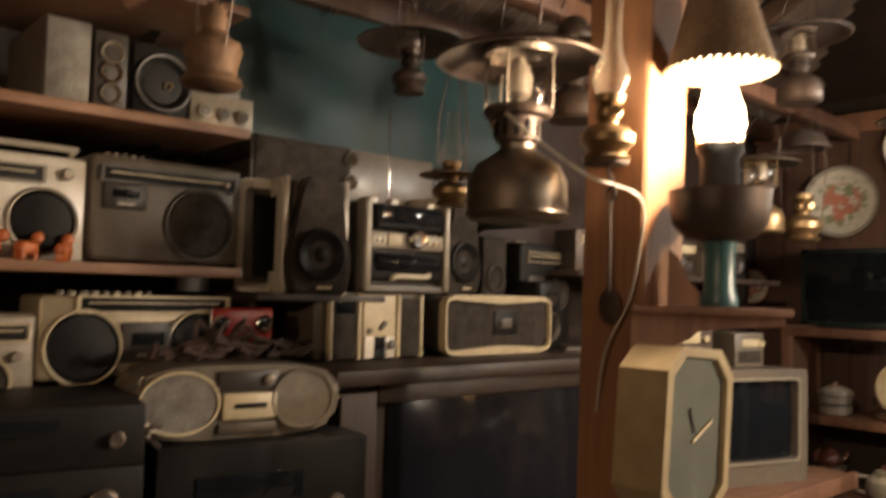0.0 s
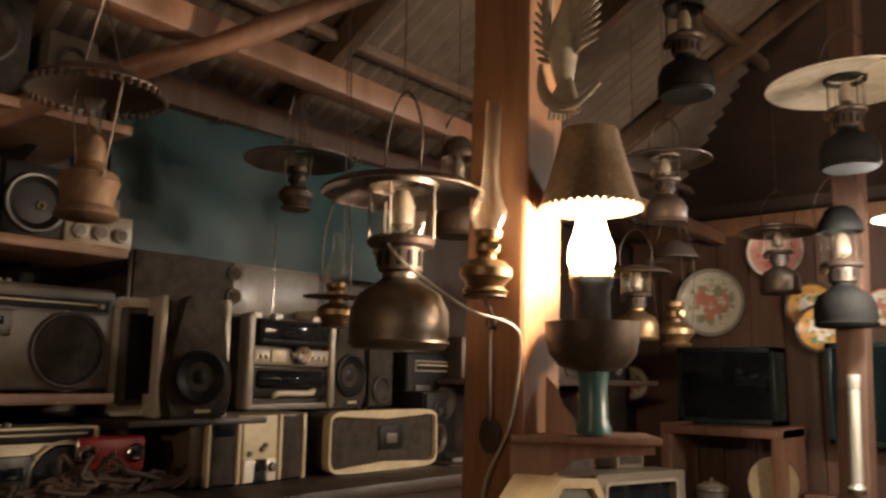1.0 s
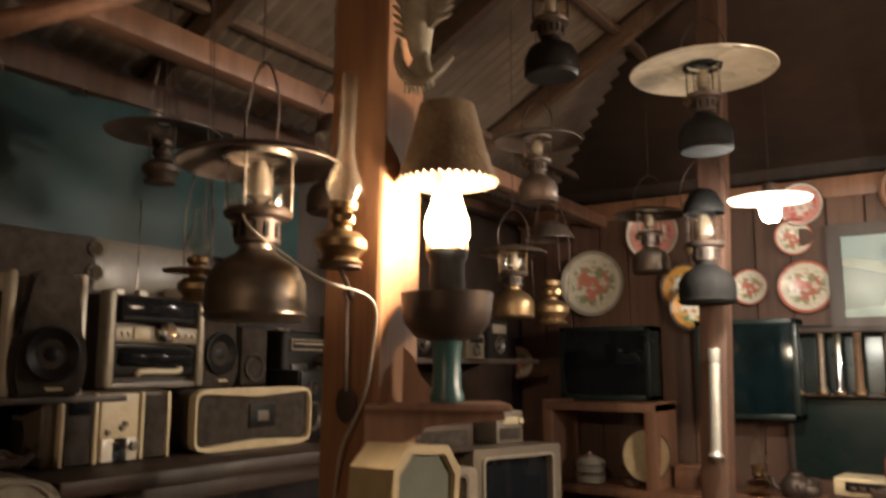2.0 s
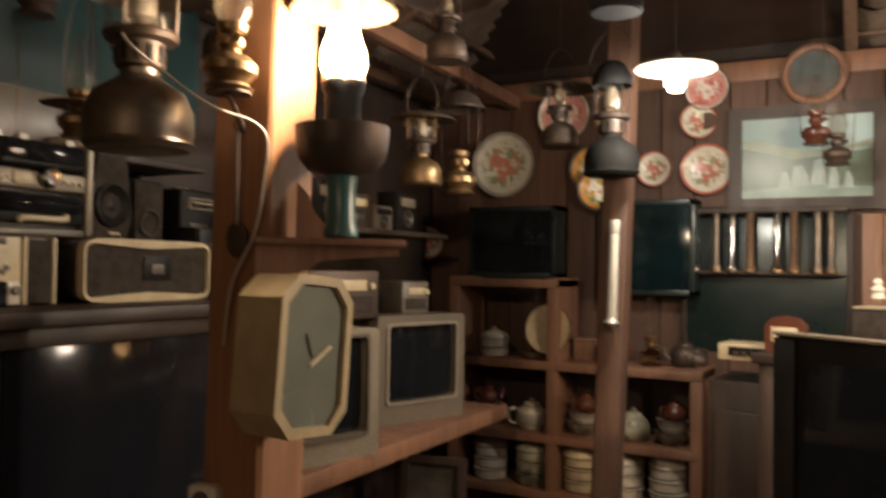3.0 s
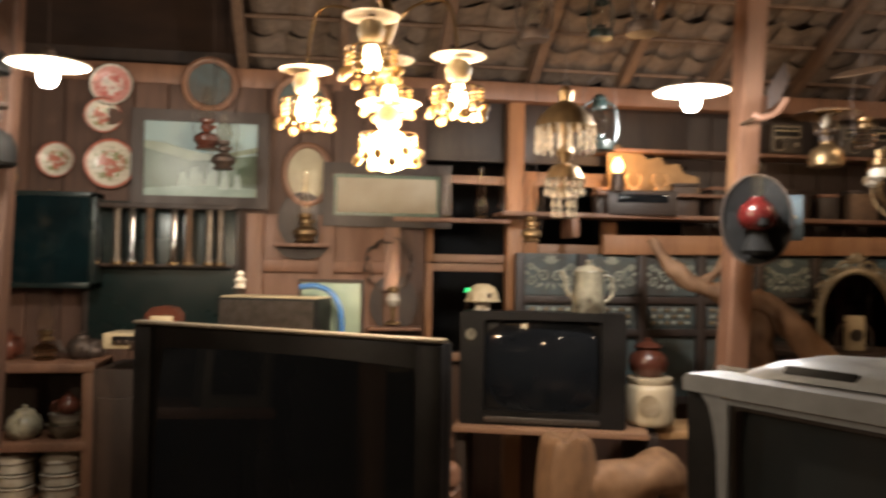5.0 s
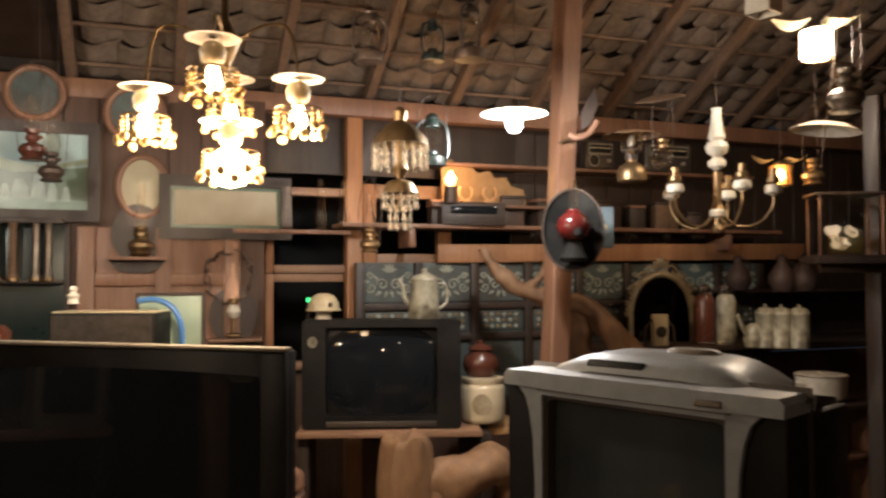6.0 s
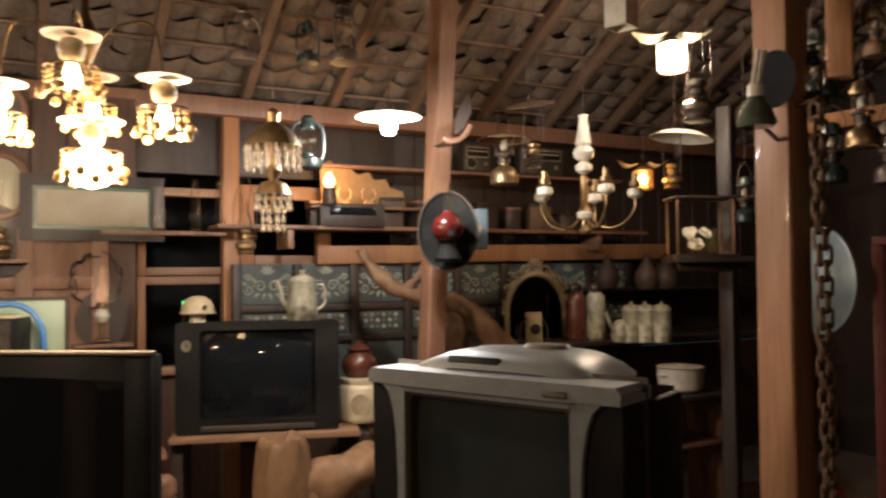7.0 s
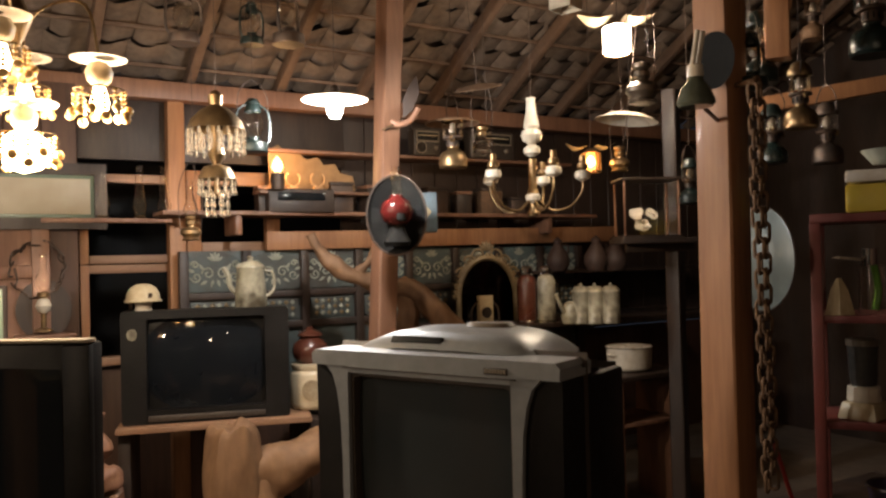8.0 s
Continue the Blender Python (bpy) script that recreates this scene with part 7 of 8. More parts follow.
# carved bench back: posts, rails, painted panels and scrollwork
cb2 = thing("carved_bench_back", (3.35, 4.72, 0.45), 0, "carved bench back with worn blue-green painted panels", "bench")
W2, Z0, Z1 = 3.1, 0.3, 1.2
part("back_panel", B((W2, 0.03, Z1 - Z0), (0, 0.03, (Z0 + Z1) / 2), 0.004), PANELBLUE, cb2)
for z in (0.3, 0.72, 0.92):
    part("rail", B((W2, 0.05, 0.045), (0, 0.0, z), 0.006), WOOD_DARK, cb2)
for k in range(9):
    part("stile", B((0.055, 0.055, Z1 - Z0), (-W2 / 2 + W2 * k / 8, -0.002, (Z0 + Z1) / 2), 0.006), WOOD_DARK, cb2)
    if k < 8:
        x = -W2 / 2 + W2 * (k + 0.5) / 8
        pnl = part("painted_panel", B((0.3, 0.014, 0.13), (x, 0.008, 0.82), 0.006), PANELBLUE, cb2)
        for j in range(6):
            for q in range(3):
                part("lattice_stud", L([(0, -0.004), (0.018, 0), (0.011, 0.006), (0, 0.008)], 4, (x - 0.11 + 0.044 * j, 0.0, 0.78 + 0.04 * q), (90, 0, 0)), (GILT, GREYGREEN)[(j + q) % 2], pnl)
        crest_top = [(x - 0.165, 0.95), (x + 0.165, 0.95)] + [(x + 0.165 * math.cos(math.pi * q / 12), 1.12 + 0.07 * math.sin(math.pi * q / 12)) for q in range(13)]
        scroll = part("crest", prism(bmesh.new(), crest_top, 0.014, (0, 0.01, 0)), PANELBLUE, cb2)
        for sgn in (-1, 1):
            for sx2, sz2, sr, way in ((0.045, 1.06, 0.04, 1), (0.118, 1.04, 0.034, -1), (0.125, 1.115, 0.024, 1)):
                spiral = [(x + sgn * (sx2 + sr * math.cos(a) * (1 - a / 10)), -0.003, sz2 + way * sr * math.sin(a) * (1 - a / 10)) for a in [0.42 * q for q in range(20)]]
                part("scroll", T(spiral, 0.006, 5), GREYGREEN, scroll)
            for lx, lz, turn2 in ((0.085, 1.1, 35), (0.15, 1.08, 70), (0.07, 1.005, 120), (0.02, 1.0, 160)):
                part("leaf", L([(0, -0.026), (0.012, -0.008), (0.008, 0.012), (0, 0.028)], 7, (x + sgn * lx, -0.002, lz), (0, sgn * turn2, 0), 0.5), GREYGREEN, scroll)
        for q in range(5):
            a = radians(30 + 30 * q)
            part("leaf", L([(0, -0.03), (0.011, -0.01), (0.008, 0.015), (0, 0.03)], 7, (x + 0.03 * math.cos(a), -0.002, 1.13 + 0.04 * math.sin(a)), (0, 90 - math.degrees(a), 0), 0.5), GREYGREEN, scroll)

# driftwood branch before the post
br = thing("driftwood_branch", (0, 0, 0), 0, "twisted orange-brown driftwood branch across the post", "branch")
part("stem", gnarled([(2.384, 4.1, 1.731), (2.44, 4.05, 1.599), (2.553, 4.0, 1.483), (2.786, 3.95, 1.429), (2.948, 3.9, 1.376), (3.091, 3.85, 1.239), (3.255, 3.8, 1.05), (3.359, 3.75, 0.779)], (0.034, 0.085), 6.0), DRIFT, br)
part("limb", gnarled([(2.607, 4.0, 1.465), (2.676, 3.95, 1.563), (2.745, 3.9, 1.694)], (0.034, 0.026), 3.0), DRIFT, br)
part("limb", gnarled([(2.861, 3.95, 1.427), (2.92, 3.95, 1.291), (2.94, 3.95, 1.055), (2.945, 3.95, 0.518)], (0.06, 0.07), 8.0), DRIFT, br)

# gilt carved arched frame; an added dark sheet stands for its dim opening
om = thing("arched_frame", (3.835, 4.450, 1.115), -15, "ornate gilt carved arched frame with a dark sheet for its dim opening", "mirror")
rxx, rzz, cz = 0.2, 0.27, 0.17
arch = [(-rxx, 0.0)] + [(rxx * math.cos(math.pi - math.pi * k / 30), cz + rzz * math.sin(math.pi * k / 30)) for k in range(31)] + [(rxx, 0.0)]
part("mirror_glass", prism(bmesh.new(), arch, 0.006), surface("dark mirroring sheet", (0.05, 0.045, 0.04), (0.02, 0.018, 0.016), 0.1, metal=1.0, grain=5, bump=0.0), om)
fr2 = part("frame", T([(x * 1.06, -0.008, z * 1.03) for x, z in arch], 0.02, 8), GILT, om)
rnd = random.Random(41)
for k in range(34):
    x, z = arch[1 + int(k * 30 / 33)]
    s2 = rnd.uniform(0.7, 1.35)
    part("carved_leaf", L([(0, -0.02 * s2), (0.013 * s2, -0.008), (0.01 * s2, 0.012), (0, 0.03 * s2)], 7, (x * 1.16, -0.014, z * 1.06), (rnd.uniform(-20, 20), math.degrees(math.atan2(x, z - cz + 0.05)) + rnd.uniform(-35, 35), 0), 0.6), GILT, fr2)
for sgn in (-1, 1):
    for q, (x0, z0, r0) in enumerate(((0.06, 0.47, 0.05), (0.125, 0.43, 0.045), (0.19, 0.35, 0.04))):
        part("crest_scroll", T([(sgn * (x0 + r0 * math.cos(a) * (1 - a / 9)), -0.014, z0 + r0 * math.sin(a) * (1 - a / 9)) for a in [0.35 * w2 for w2 in range(20)]], 0.009, 6), GILT, om)
for k in range(5):
    a = radians(40 + 25 * k)
    part("crest_leaf", L([(0, -0.03), (0.016, -0.005), (0.01, 0.025), (0, 0.045)], 8, (0.035 * math.cos(a), -0.012, 0.49 + 0.045 * math.sin(a)), (0, 90 - math.degrees(a), 0), 0.5), GILT, om)
# small framed thing before it
wc = thing("desk_clock", (3.649, 4.200, 1.121), -10, "cream and dark wire-framed desk clock", "clock")
wc.location.z = 1.115
part("case", B((0.1, 0.05, 0.2), (0, 0, 0.1), 0.006), CREAM, wc)
part("face", L([(0.036, 0), (0.036, 0.006), (0, 0.007)], 20, (0, -0.026, 0.09), (90, 0, 0)), DARKGREY, wc)
part("wire_hoop", T(curve([(-0.1, 0, 0.0), (-0.09, 0, 0.12), (0, 0, 0.18), (0.09, 0, 0.12), (0.1, 0, 0.0)], 6), 0.007, 6), IRON, wc)


def thermos(place, s, label, material):
    root = thing("vacuum_flask", place, 0, label, "flask", "vacuum flasks")
    root.location.z = 1.115
    part("flask_body", L([(0, 0), (0.06 * s, 0), (0.062 * s, 0.01), (0.062 * s, 0.26 * s), (0.055 * s, 0.29 * s), (0.04 * s, 0.31 * s)], 28), material, root)
    part("cap", L([(0.042 * s, 0.31 * s), (0.044 * s, 0.315 * s), (0.04 * s, 0.355 * s), (0.02 * s, 0.37 * s), (0, 0.372 * s)], 24), CHROME, root)
    part("base_band", T(ring(0.062 * s, 0.012, 28), 0.004, 5, True), CHROME, root)
    part("handle", T(curve([(0.06 * s, 0, 0.25 * s), (0.11 * s, 0, 0.23 * s), (0.11 * s, 0, 0.1 * s), (0.06 * s, 0, 0.08 * s)], 5), 0.007, 6), CHROME, root)
    return root


thermos((3.990, 4.189, 1.124), 1.05, "dark red vacuum flask with a pale flower", TERRA)
thermos((4.109, 4.127, 1.111), 1.05, "cream flowered vacuum flask", PAINTEDTIN)
plank("east_shelf", 3.2, 5.8, 4.02, 4.75, 1.115, 0.03, "dark wooden shelf with flasks and enamel tins", WOOD_DARK)
# enamel canisters with a kettle
for k, px in enumerate(((4.191, 3.859, 1.081), (4.260, 3.801, 1.071), (4.341, 3.736, 1.057))):
    cn2 = thing("enamel_canister", px, 0, "rust-spotted white enamel canister", "canister", "enamel canisters")
    cn2.location.z = 1.115
    part("can_body", L([(0, 0), (0.062, 0), (0.064, 0.008), (0.06, 0.02), (0.06, 0.2), (0.064, 0.212), (0.058, 0.225), (0.04, 0.235)], 24), PAINTEDTIN, cn2)
    part("lid", L([(0.06, 0.226), (0.04, 0.245), (0.01, 0.25), (0.012, 0.265), (0, 0.27)], 20), PAINTEDTIN, cn2)
kt = thing("kettle_spout", (4.145, 3.905, 1.099), 0, "curved white enamel kettle spout and side", "kettle")
kt.location.z = 1.115
part("kettle_body", L([(0, 0), (0.06, 0), (0.07, 0.05), (0.05, 0.13), (0.02, 0.15)], 22), PAINTEDTIN, kt)
part("spout", T(curve([(-0.05, 0, 0.06), (-0.09, 0, 0.12), (-0.13, 0, 0.2)], 5), 0.014, 8), PAINTEDTIN, kt)
pc = thing("cooking_pot", (4.261, 3.492, 0.843), 0, "white enamel cooking pot with two ears", "pot")
part("pot_body", L([(0, 0), (0.12, 0), (0.135, 0.015), (0.142, 0.13), (0.148, 0.14), (0.14, 0.142), (0.13, 0.13), (0, 0.02)], 34), WHITE, pc)
part("lid", L([(0.146, 0.142), (0.142, 0.147), (0.1, 0.15), (0.06, 0.153), (0.012, 0.154), (0.014, 0.162), (0, 0.164)], 32), WHITE, pc)
part("rim_line", T(ring(0.147, 0.141, 34), 0.0035, 6, True), IRON, pc)
for sgn in (-1, 1):
    part("ear", T(curve([(sgn * 0.14, -0.03, 0.1), (sgn * 0.18, 0, 0.105), (sgn * 0.14, 0.03, 0.1)], 5), 0.008, 7), WHITE, pc)
pt = thing("pot_table", (0, 0, 0), 0, "dark crate table under the cooking pot", "table")
pt.location = Vector((4.261, 3.492, 0.836))
pz = pt.location.z
part("table_board", B((0.6, 0.4, 0.03), (0, 0, -0.017), 0.004), WOOD_DARK, pt)
for sx in (-0.25, 0.25):
    part("leg", B((0.06, 0.36, pz - 0.03), (sx, 0, -0.03 - (pz - 0.03) / 2), 0.004), WOOD_RED, pt)
part("lower_shelf", B((0.44, 0.36, 0.025), (0, 0, -0.3), 0.003), WOOD_RED, pt)
for k, px in enumerate(((4.485, 4.030, 1.484), (4.607, 3.966, 1.483), (4.434, 4.391, 1.627))):
    jg = thing("clay_jug", tuple(Vector(px) - Vector((0, 0, 0.0))), 0, "brown clay jug coloured dark for its shadowed shelf", "jug", "clay jugs")
    jg.location.z = 1.46
    part("jug_body", L([(0, 0), (0.06, 0), (0.085, 0.05), (0.085, 0.1), (0.05, 0.16), (0.03, 0.19), (0.035, 0.22), (0.02, 0.235), (0, 0.25)], 24), SHADEDCLAY, jg)
    part("handle", T(curve([(0.04, 0, 0.19), (0.1, 0, 0.18), (0.085, 0, 0.1)], 5), 0.008, 6), SHADEDCLAY, jg)
plank("upper_east_shelf", 3.9, 6.2, 4.5, 4.9, 1.46, 0.025, "dark wooden shelf carrying clay jugs", WOOD_DARK)

# shelf above the rail with radios, horns, boxes
sh_c = (3.255, 4.600, 1.889)
hs2 = thing("high_shelf", (3.3, 4.68, sh_c[2]), 0, "long dark wooden shelf above the rail", "shelf")
part("shelf_board", B((3.3, 0.3, 0.025), (0, 0, -0.0125), 0.004), WOOD_RED, hs2)
part("shelf_support", B((0.04, 0.25, 0.12), (-1.2, 0.0, -0.085), 0.004), WOOD_RED, hs2)
part("shelf_support", B((0.04, 0.25, 0.12), (1.2, 0.0, -0.085), 0.004), WOOD_RED, hs2)
hx = thing("top_shelf", (3.5, 4.75, (3.752, 4.650, 2.298)[2]), 0, "upper wooden shelf with transistor radios", "shelf")
part("shelf_board", B((2.6, 0.22, 0.022), (0, 0, -0.011), 0.004), WOOD_RED, hx)
for q, (e, lab) in enumerate(((((3.476, 4.620, 2.293), 0.213, 0.189), "old transistor radio with a dim dial"), (((4.033, 4.620, 2.316), 0.384, 0.201), "long transistor radio with a pale scale"))):
    boombox("transistor_radio", (e[0][0], e[0][1], hx.location.z), e[1], e[2], 0, 0.1, DARKGREY, lab, [(-e[1] * 0.25, e[2] * 0.3, e[2] * 0.2)], (0, e[2] * 0.72, e[1] * 0.8, e[2] * 0.3), None, [(e[1] * 0.3, e[2] * 0.3, 0.015)], False, 0, SILVER)
rnd = random.Random(77)
for k in range(9):
    x = 2.35 + 0.24 * k
    w, h = rnd.uniform(0.1, 0.2), rnd.uniform(0.1, 0.24)
    bx3 = thing("old_box", (x, 4.7, hs2.location.z), rnd.uniform(-12, 12), ("dusty dark wooden box on the shelf", "worn brown tin on the shelf", "dark leather case on the shelf")[k % 3], "box", "shelf boxes")
    part("box_body", B((w, 0.14, h), (0, 0, h / 2), 0.008), (WOOD_DARK, RUST, IRON)[k % 3], bx3)
    part("box_lid", B((w * 1.03, 0.146, 0.02), (0, 0, h + 0.01), 0.004), (WOOD_RED, IRON, WOOD_DARK)[k % 3], bx3)
rad = thing("wooden_radio", (2.488, 4.500, 1.881), -8, "long dark wooden radio with small horns on top", "radio")
part("body", B((0.42, 0.2, 0.15), (0, 0.1, 0.075), 0.01), WOOD_DARK, rad)
part("dial", B((0.3, 0.008, 0.05), (0, -0.003, 0.1), 0.003), SCREEN, rad)
for x in (-0.04, 0.12):
    hn = thing("small_horns", tuple(rad.matrix_basis @ Vector((x, 0.06, 0.15))), 0, "pair of small pale horns on a base", "horns", "small horns")
    part("horn_base", B((0.06, 0.04, 0.02), (0, 0, 0.01), 0.004), WOOD_PALE, hn)
    for sgn in (-1, 1):
        part("horn", T(curve([(sgn * 0.01, 0, 0.02), (sgn * 0.04, 0, 0.04), (sgn * 0.045, 0, 0.08), (sgn * 0.03, 0, 0.1)], 4), 0.007, 6), WOOD_PALE, hn)
# ochre cut-out: the candle lamp's glow on the boards, put into shape and colour
ylw = thing("glow_sheet", (2.628, 4.700, 2.091), 0, "ochre sheet standing for the candle lamp's glow on the wall", "cloth")
part("cloth", prism(bmesh.new(), [(-0.28, -0.05), (0.32, -0.05), (0.3, 0.05), (0.21, 0.07), (0.17, 0.13), (0.09, 0.12), (0.05, 0.17), (-0.03, 0.15), (-0.1, 0.21), (-0.17, 0.19), (-0.22, 0.24), (-0.29, 0.2)], 0.008), surface("ochre glow colour", (0.3, 0.18, 0.08), (0.18, 0.1, 0.045), 0.85, grain=20), ylw)
part("shelf_lip", B((0.8, 0.14, 0.02), (0.0, -0.09, -0.08), 0.004), WOOD_RED, ylw)

# red glass lamp in an oval dark dish on the middle post
rl = thing("red_lamp", (2.528, 3.296, 1.735), -27, "red glass lamp before a dark oval reflector on the post", "lamp")
part("oval_dish", L([(0, 0), (0.13, 0.0), (0.15, 0.02), (0.152, 0.028), (0.13, 0.01), (0, 0.008)], 36, (0, 0.09, 0.06), (90, 0, 0), 1.35), MATTBLACK, rl)
part("dish_rim", T([(0.152 * math.cos(a), 0.064, 0.06 + 0.205 * math.sin(a)) for a in [2 * math.pi * k / 36 for k in range(36)]], 0.006, 6, True), IRON, rl)
part("red_globe", L([(0.03, 0.0), (0.07, 0.03), (0.085, 0.075), (0.07, 0.12), (0.035, 0.145), (0.03, 0.16)], 28), surface("red lamp glass", (0.085, 0.009, 0.008), (0.04, 0.005, 0.004), 0.25), rl)
part("chimney", L([(0.028, 0.15), (0.026, 0.2), (0.02, 0.3), (0.0185, 0.3), (0.0245, 0.2), (0.0265, 0.15), (0.028, 0.15)], 20), CLEAR, rl, shadow=False)
part("font", L([(0, -0.1), (0.06, -0.1), (0.07, -0.08), (0.05, -0.04), (0.035, 0.0), (0.05, 0.01)], 26), MATTBLACK, rl)
part("wall_arm", T([(0, 0.02, -0.03), (0, 0.34, -0.03)], 0.01, 6), IRON, rl)
part("dark_burner", L([(0.012, 0.02), (0.022, 0.03), (0.02, 0.06), (0, 0.062)], 14, (0.02, -0.085, 0.0)), MATTBLACK, rl)
bbx = thing("tin_box", (2.841, 3.585, 1.717), -27, "worn blue-grey tin box beside the lamp", "box")
part("box_body", B((0.16, 0.1, 0.22), (0, 0.05, 0.11), 0.006), surface("blue-grey painted tin", (0.16, 0.22, 0.26), (0.1, 0.12, 0.13), 0.5), bbx)
part("emblem", prism(bmesh.new(), [(0, 0.05), (0.05, 0.11), (0, 0.17), (-0.05, 0.11)], 0.004, (0, -0.002, 0)), CREAM, bbx)
mk = thing("carved_bird", (2.606, 3.350, 2.263), -27, "carved wooden bird ornament with a raised wing", "ornament")
part("bird_body", T(curve([(-0.06, 0, 0.02), (-0.02, 0, 0.0), (0.04, 0, 0.02), (0.08, 0, 0.08)], 5), 0.016, 8), WOOD_RED, mk)
part("wall_peg", T([(0, 0.0, 0.02), (-0.121, 0.342, 0.02)], 0.008, 6), WOOD_DARK, mk)
part("wing", prism(bmesh.new(), [(0.0, 0.03), (0.05, 0.07), (0.085, 0.16), (0.08, 0.22), (0.07, 0.25), (0.03, 0.19), (0.0, 0.12)], 0.014), WOOD_DARK, mk)

# crystal lamp
cl = thing("crystal_lamp", (1.541, 2.967, 1.709), 0, "two-tiered brass and crystal hanging lamp", "chandelier")
part("upper_crown", L([(0.01, 0.56), (0.03, 0.54), (0.025, 0.5), (0.06, 0.48), (0.1, 0.44), (0.115, 0.4), (0.11, 0.4), (0.09, 0.43), (0.02, 0.46)], 32), BRASS, cl)
part("lower_crown", L([(0.02, 0.26), (0.05, 0.25), (0.06, 0.235), (0.075, 0.2), (0.07, 0.2), (0.02, 0.22)], 30), BRASS, cl)
part("stem", L([(0.015, 0.46), (0.03, 0.42), (0.015, 0.36), (0.035, 0.3), (0.015, 0.26), (0.012, 0.14), (0, 0.12)], 20), BRASS, cl)
drop = L([(0, -0.022), (0.009, -0.014), (0.006, 0.004), (0.002, 0.018), (0, 0.02)], 6)
drop_me = bpy.data.meshes.new("crystal_drop")
drop.to_mesh(drop_me)
drop.free()
drop_me.materials.append(glass("cut crystal", (1, 0.92, 0.8)))
drop_me.materials[0].node_tree.nodes["Principled BSDF"].inputs["Transmission Weight"].default_value = 0.9
for r, z, n, ln in ((0.112, 0.39, 18, 3), (0.08, 0.37, 12, 2), (0.072, 0.19, 14, 2), (0.045, 0.14, 8, 3)):
    for k in range(n):
        a = 2 * math.pi * k / n
        for j in range(ln):
            ob = new("crystal_drop", drop_me)
            ob.parent = cl
            ob.location = (r * math.cos(a), r * math.sin(a), z - 0.036 * j)
            ob.visible_shadow = False
hook_wire(cl, 0.55, 1)

def hurricane(place, s, label, material, turn=0, up=0.4):
    root = thing("storm_lantern", place, turn, label, "lantern", "storm lanterns")
    part("tank", L([(0, 0), (0.07 * s, 0), (0.074 * s, 0.01 * s), (0.07 * s, 0.045 * s), (0.03 * s, 0.06 * s), (0.03 * s, 0.075 * s)], 24), material, root)
    part("globe", L([(0.03 * s, 0.08 * s), (0.052 * s, 0.12 * s), (0.05 * s, 0.16 * s), (0.032 * s, 0.2 * s), (0.0305 * s, 0.2 * s), (0.0485 * s, 0.16 * s), (0.0505 * s, 0.12 * s), (0.0285 * s, 0.08 * s), (0.03 * s, 0.08 * s)], 24), CLEAR, root, shadow=False)
    part("cap", L([(0.04 * s, 0.2 * s), (0.042 * s, 0.21 * s), (0.03 * s, 0.24 * s), (0.036 * s, 0.25 * s), (0.02 * s, 0.27 * s), (0, 0.275 * s)], 22), material, root)
    for sgn in (-1, 1):
        part("side_tube", T(curve([(sgn * 0.06 * s, 0, 0.03 * s), (sgn * 0.085 * s, 0, 0.08 * s), (sgn * 0.08 * s, 0, 0.2 * s), (sgn * 0.03 * s, 0, 0.24 * s)], 5), 0.007 * s, 7), material, root)
    part("bail", T(curve([(0.08 * s, 0, 0.15 * s), (0.07 * s, 0, 0.3 * s), (0, 0, 0.36 * s), (-0.07 * s, 0, 0.3 * s), (-0.08 * s, 0, 0.15 * s)], 5), 0.0025, 5), IRON, root)
    if up:
        hook_wire(root, 0.36 * s, 0.36 * s + up)
    return root


hurricane((1.854, 3.468, 2.098), 0.95, "dark green tin storm lantern", GREENIRON)
for k, (px, s) in enumerate((((1.500, 3.300, 2.536), 0.9), ((1.883, 3.547, 2.633), 0.8), ((1.903, 3.089, 2.526), 1.0), ((3.241, 1.721, 2.186), 0.8))):
    hurricane(px, s, "dark storm lantern hanging among the roof timbers", (IRON, GREENIRON)[k % 2], 20 * k, 0.5)
oil_lamp((1.661, 3.922, 1.692), 1.0, "small brass oil lamp hung on the window jamb", BRASS, True, 0.6, up=0.4)

# group right of the middle post
pressure_lantern((2.965, 3.452, 2.060), 0.78, "cream and brass pressure lantern under a tin disc", BRASS, 0.15, 0.5, RUST, turn=30)
oil_lamp((3.107, 3.374, 2.145), 1.1, "clear glass oil lamp with a handle", BRASS, False, tank=CLEAR, up=0.5)
ld = thing("lamp_reflector", (3.030, 3.290, 2.476), 0, "tilted pale tin lamp disc on a chain", "reflector", tilt=(10, -14))
part("disc", L(shell([(0.01, 0.02), (0.08, 0.014), (0.13, 0.0)], 0.003), 36), RUST, ld)
hook_wire(ld, 0.02, 1)
# ceramic chandelier
cc = thing("ceramic_chandelier", (3.355, 3.256, 1.786), 20, "unlit brass chandelier with white ceramic balls and five arms", "chandelier")
part("stem", L([(0, 0), (0.03, 0.004), (0.036, 0.02), (0.02, 0.05), (0.02, 0.09), (0.034, 0.13), (0.022, 0.16), (0.022, 0.32)], 22), BRASS, cc)
for z0, pr in ((0.07, [(0.012, 0), (0.04, 0.02), (0.044, 0.045), (0.02, 0.07)]), (0.33, [(0.015, 0), (0.044, 0.02), (0.047, 0.045), (0.02, 0.07)]), (0.4, [(0.02, 0), (0.05, 0.02), (0.06, 0.05), (0.05, 0.075), (0.035, 0.08), (0.045, 0.1), (0.03, 0.17), (0.024, 0.24), (0.03, 0.255), (0.012, 0.26)])):
    part("ceramic_ball", L([(r, z0 + z) for r, z in pr], 24), WHITE, cc)
hook_wire(cc, 0.65, 1)
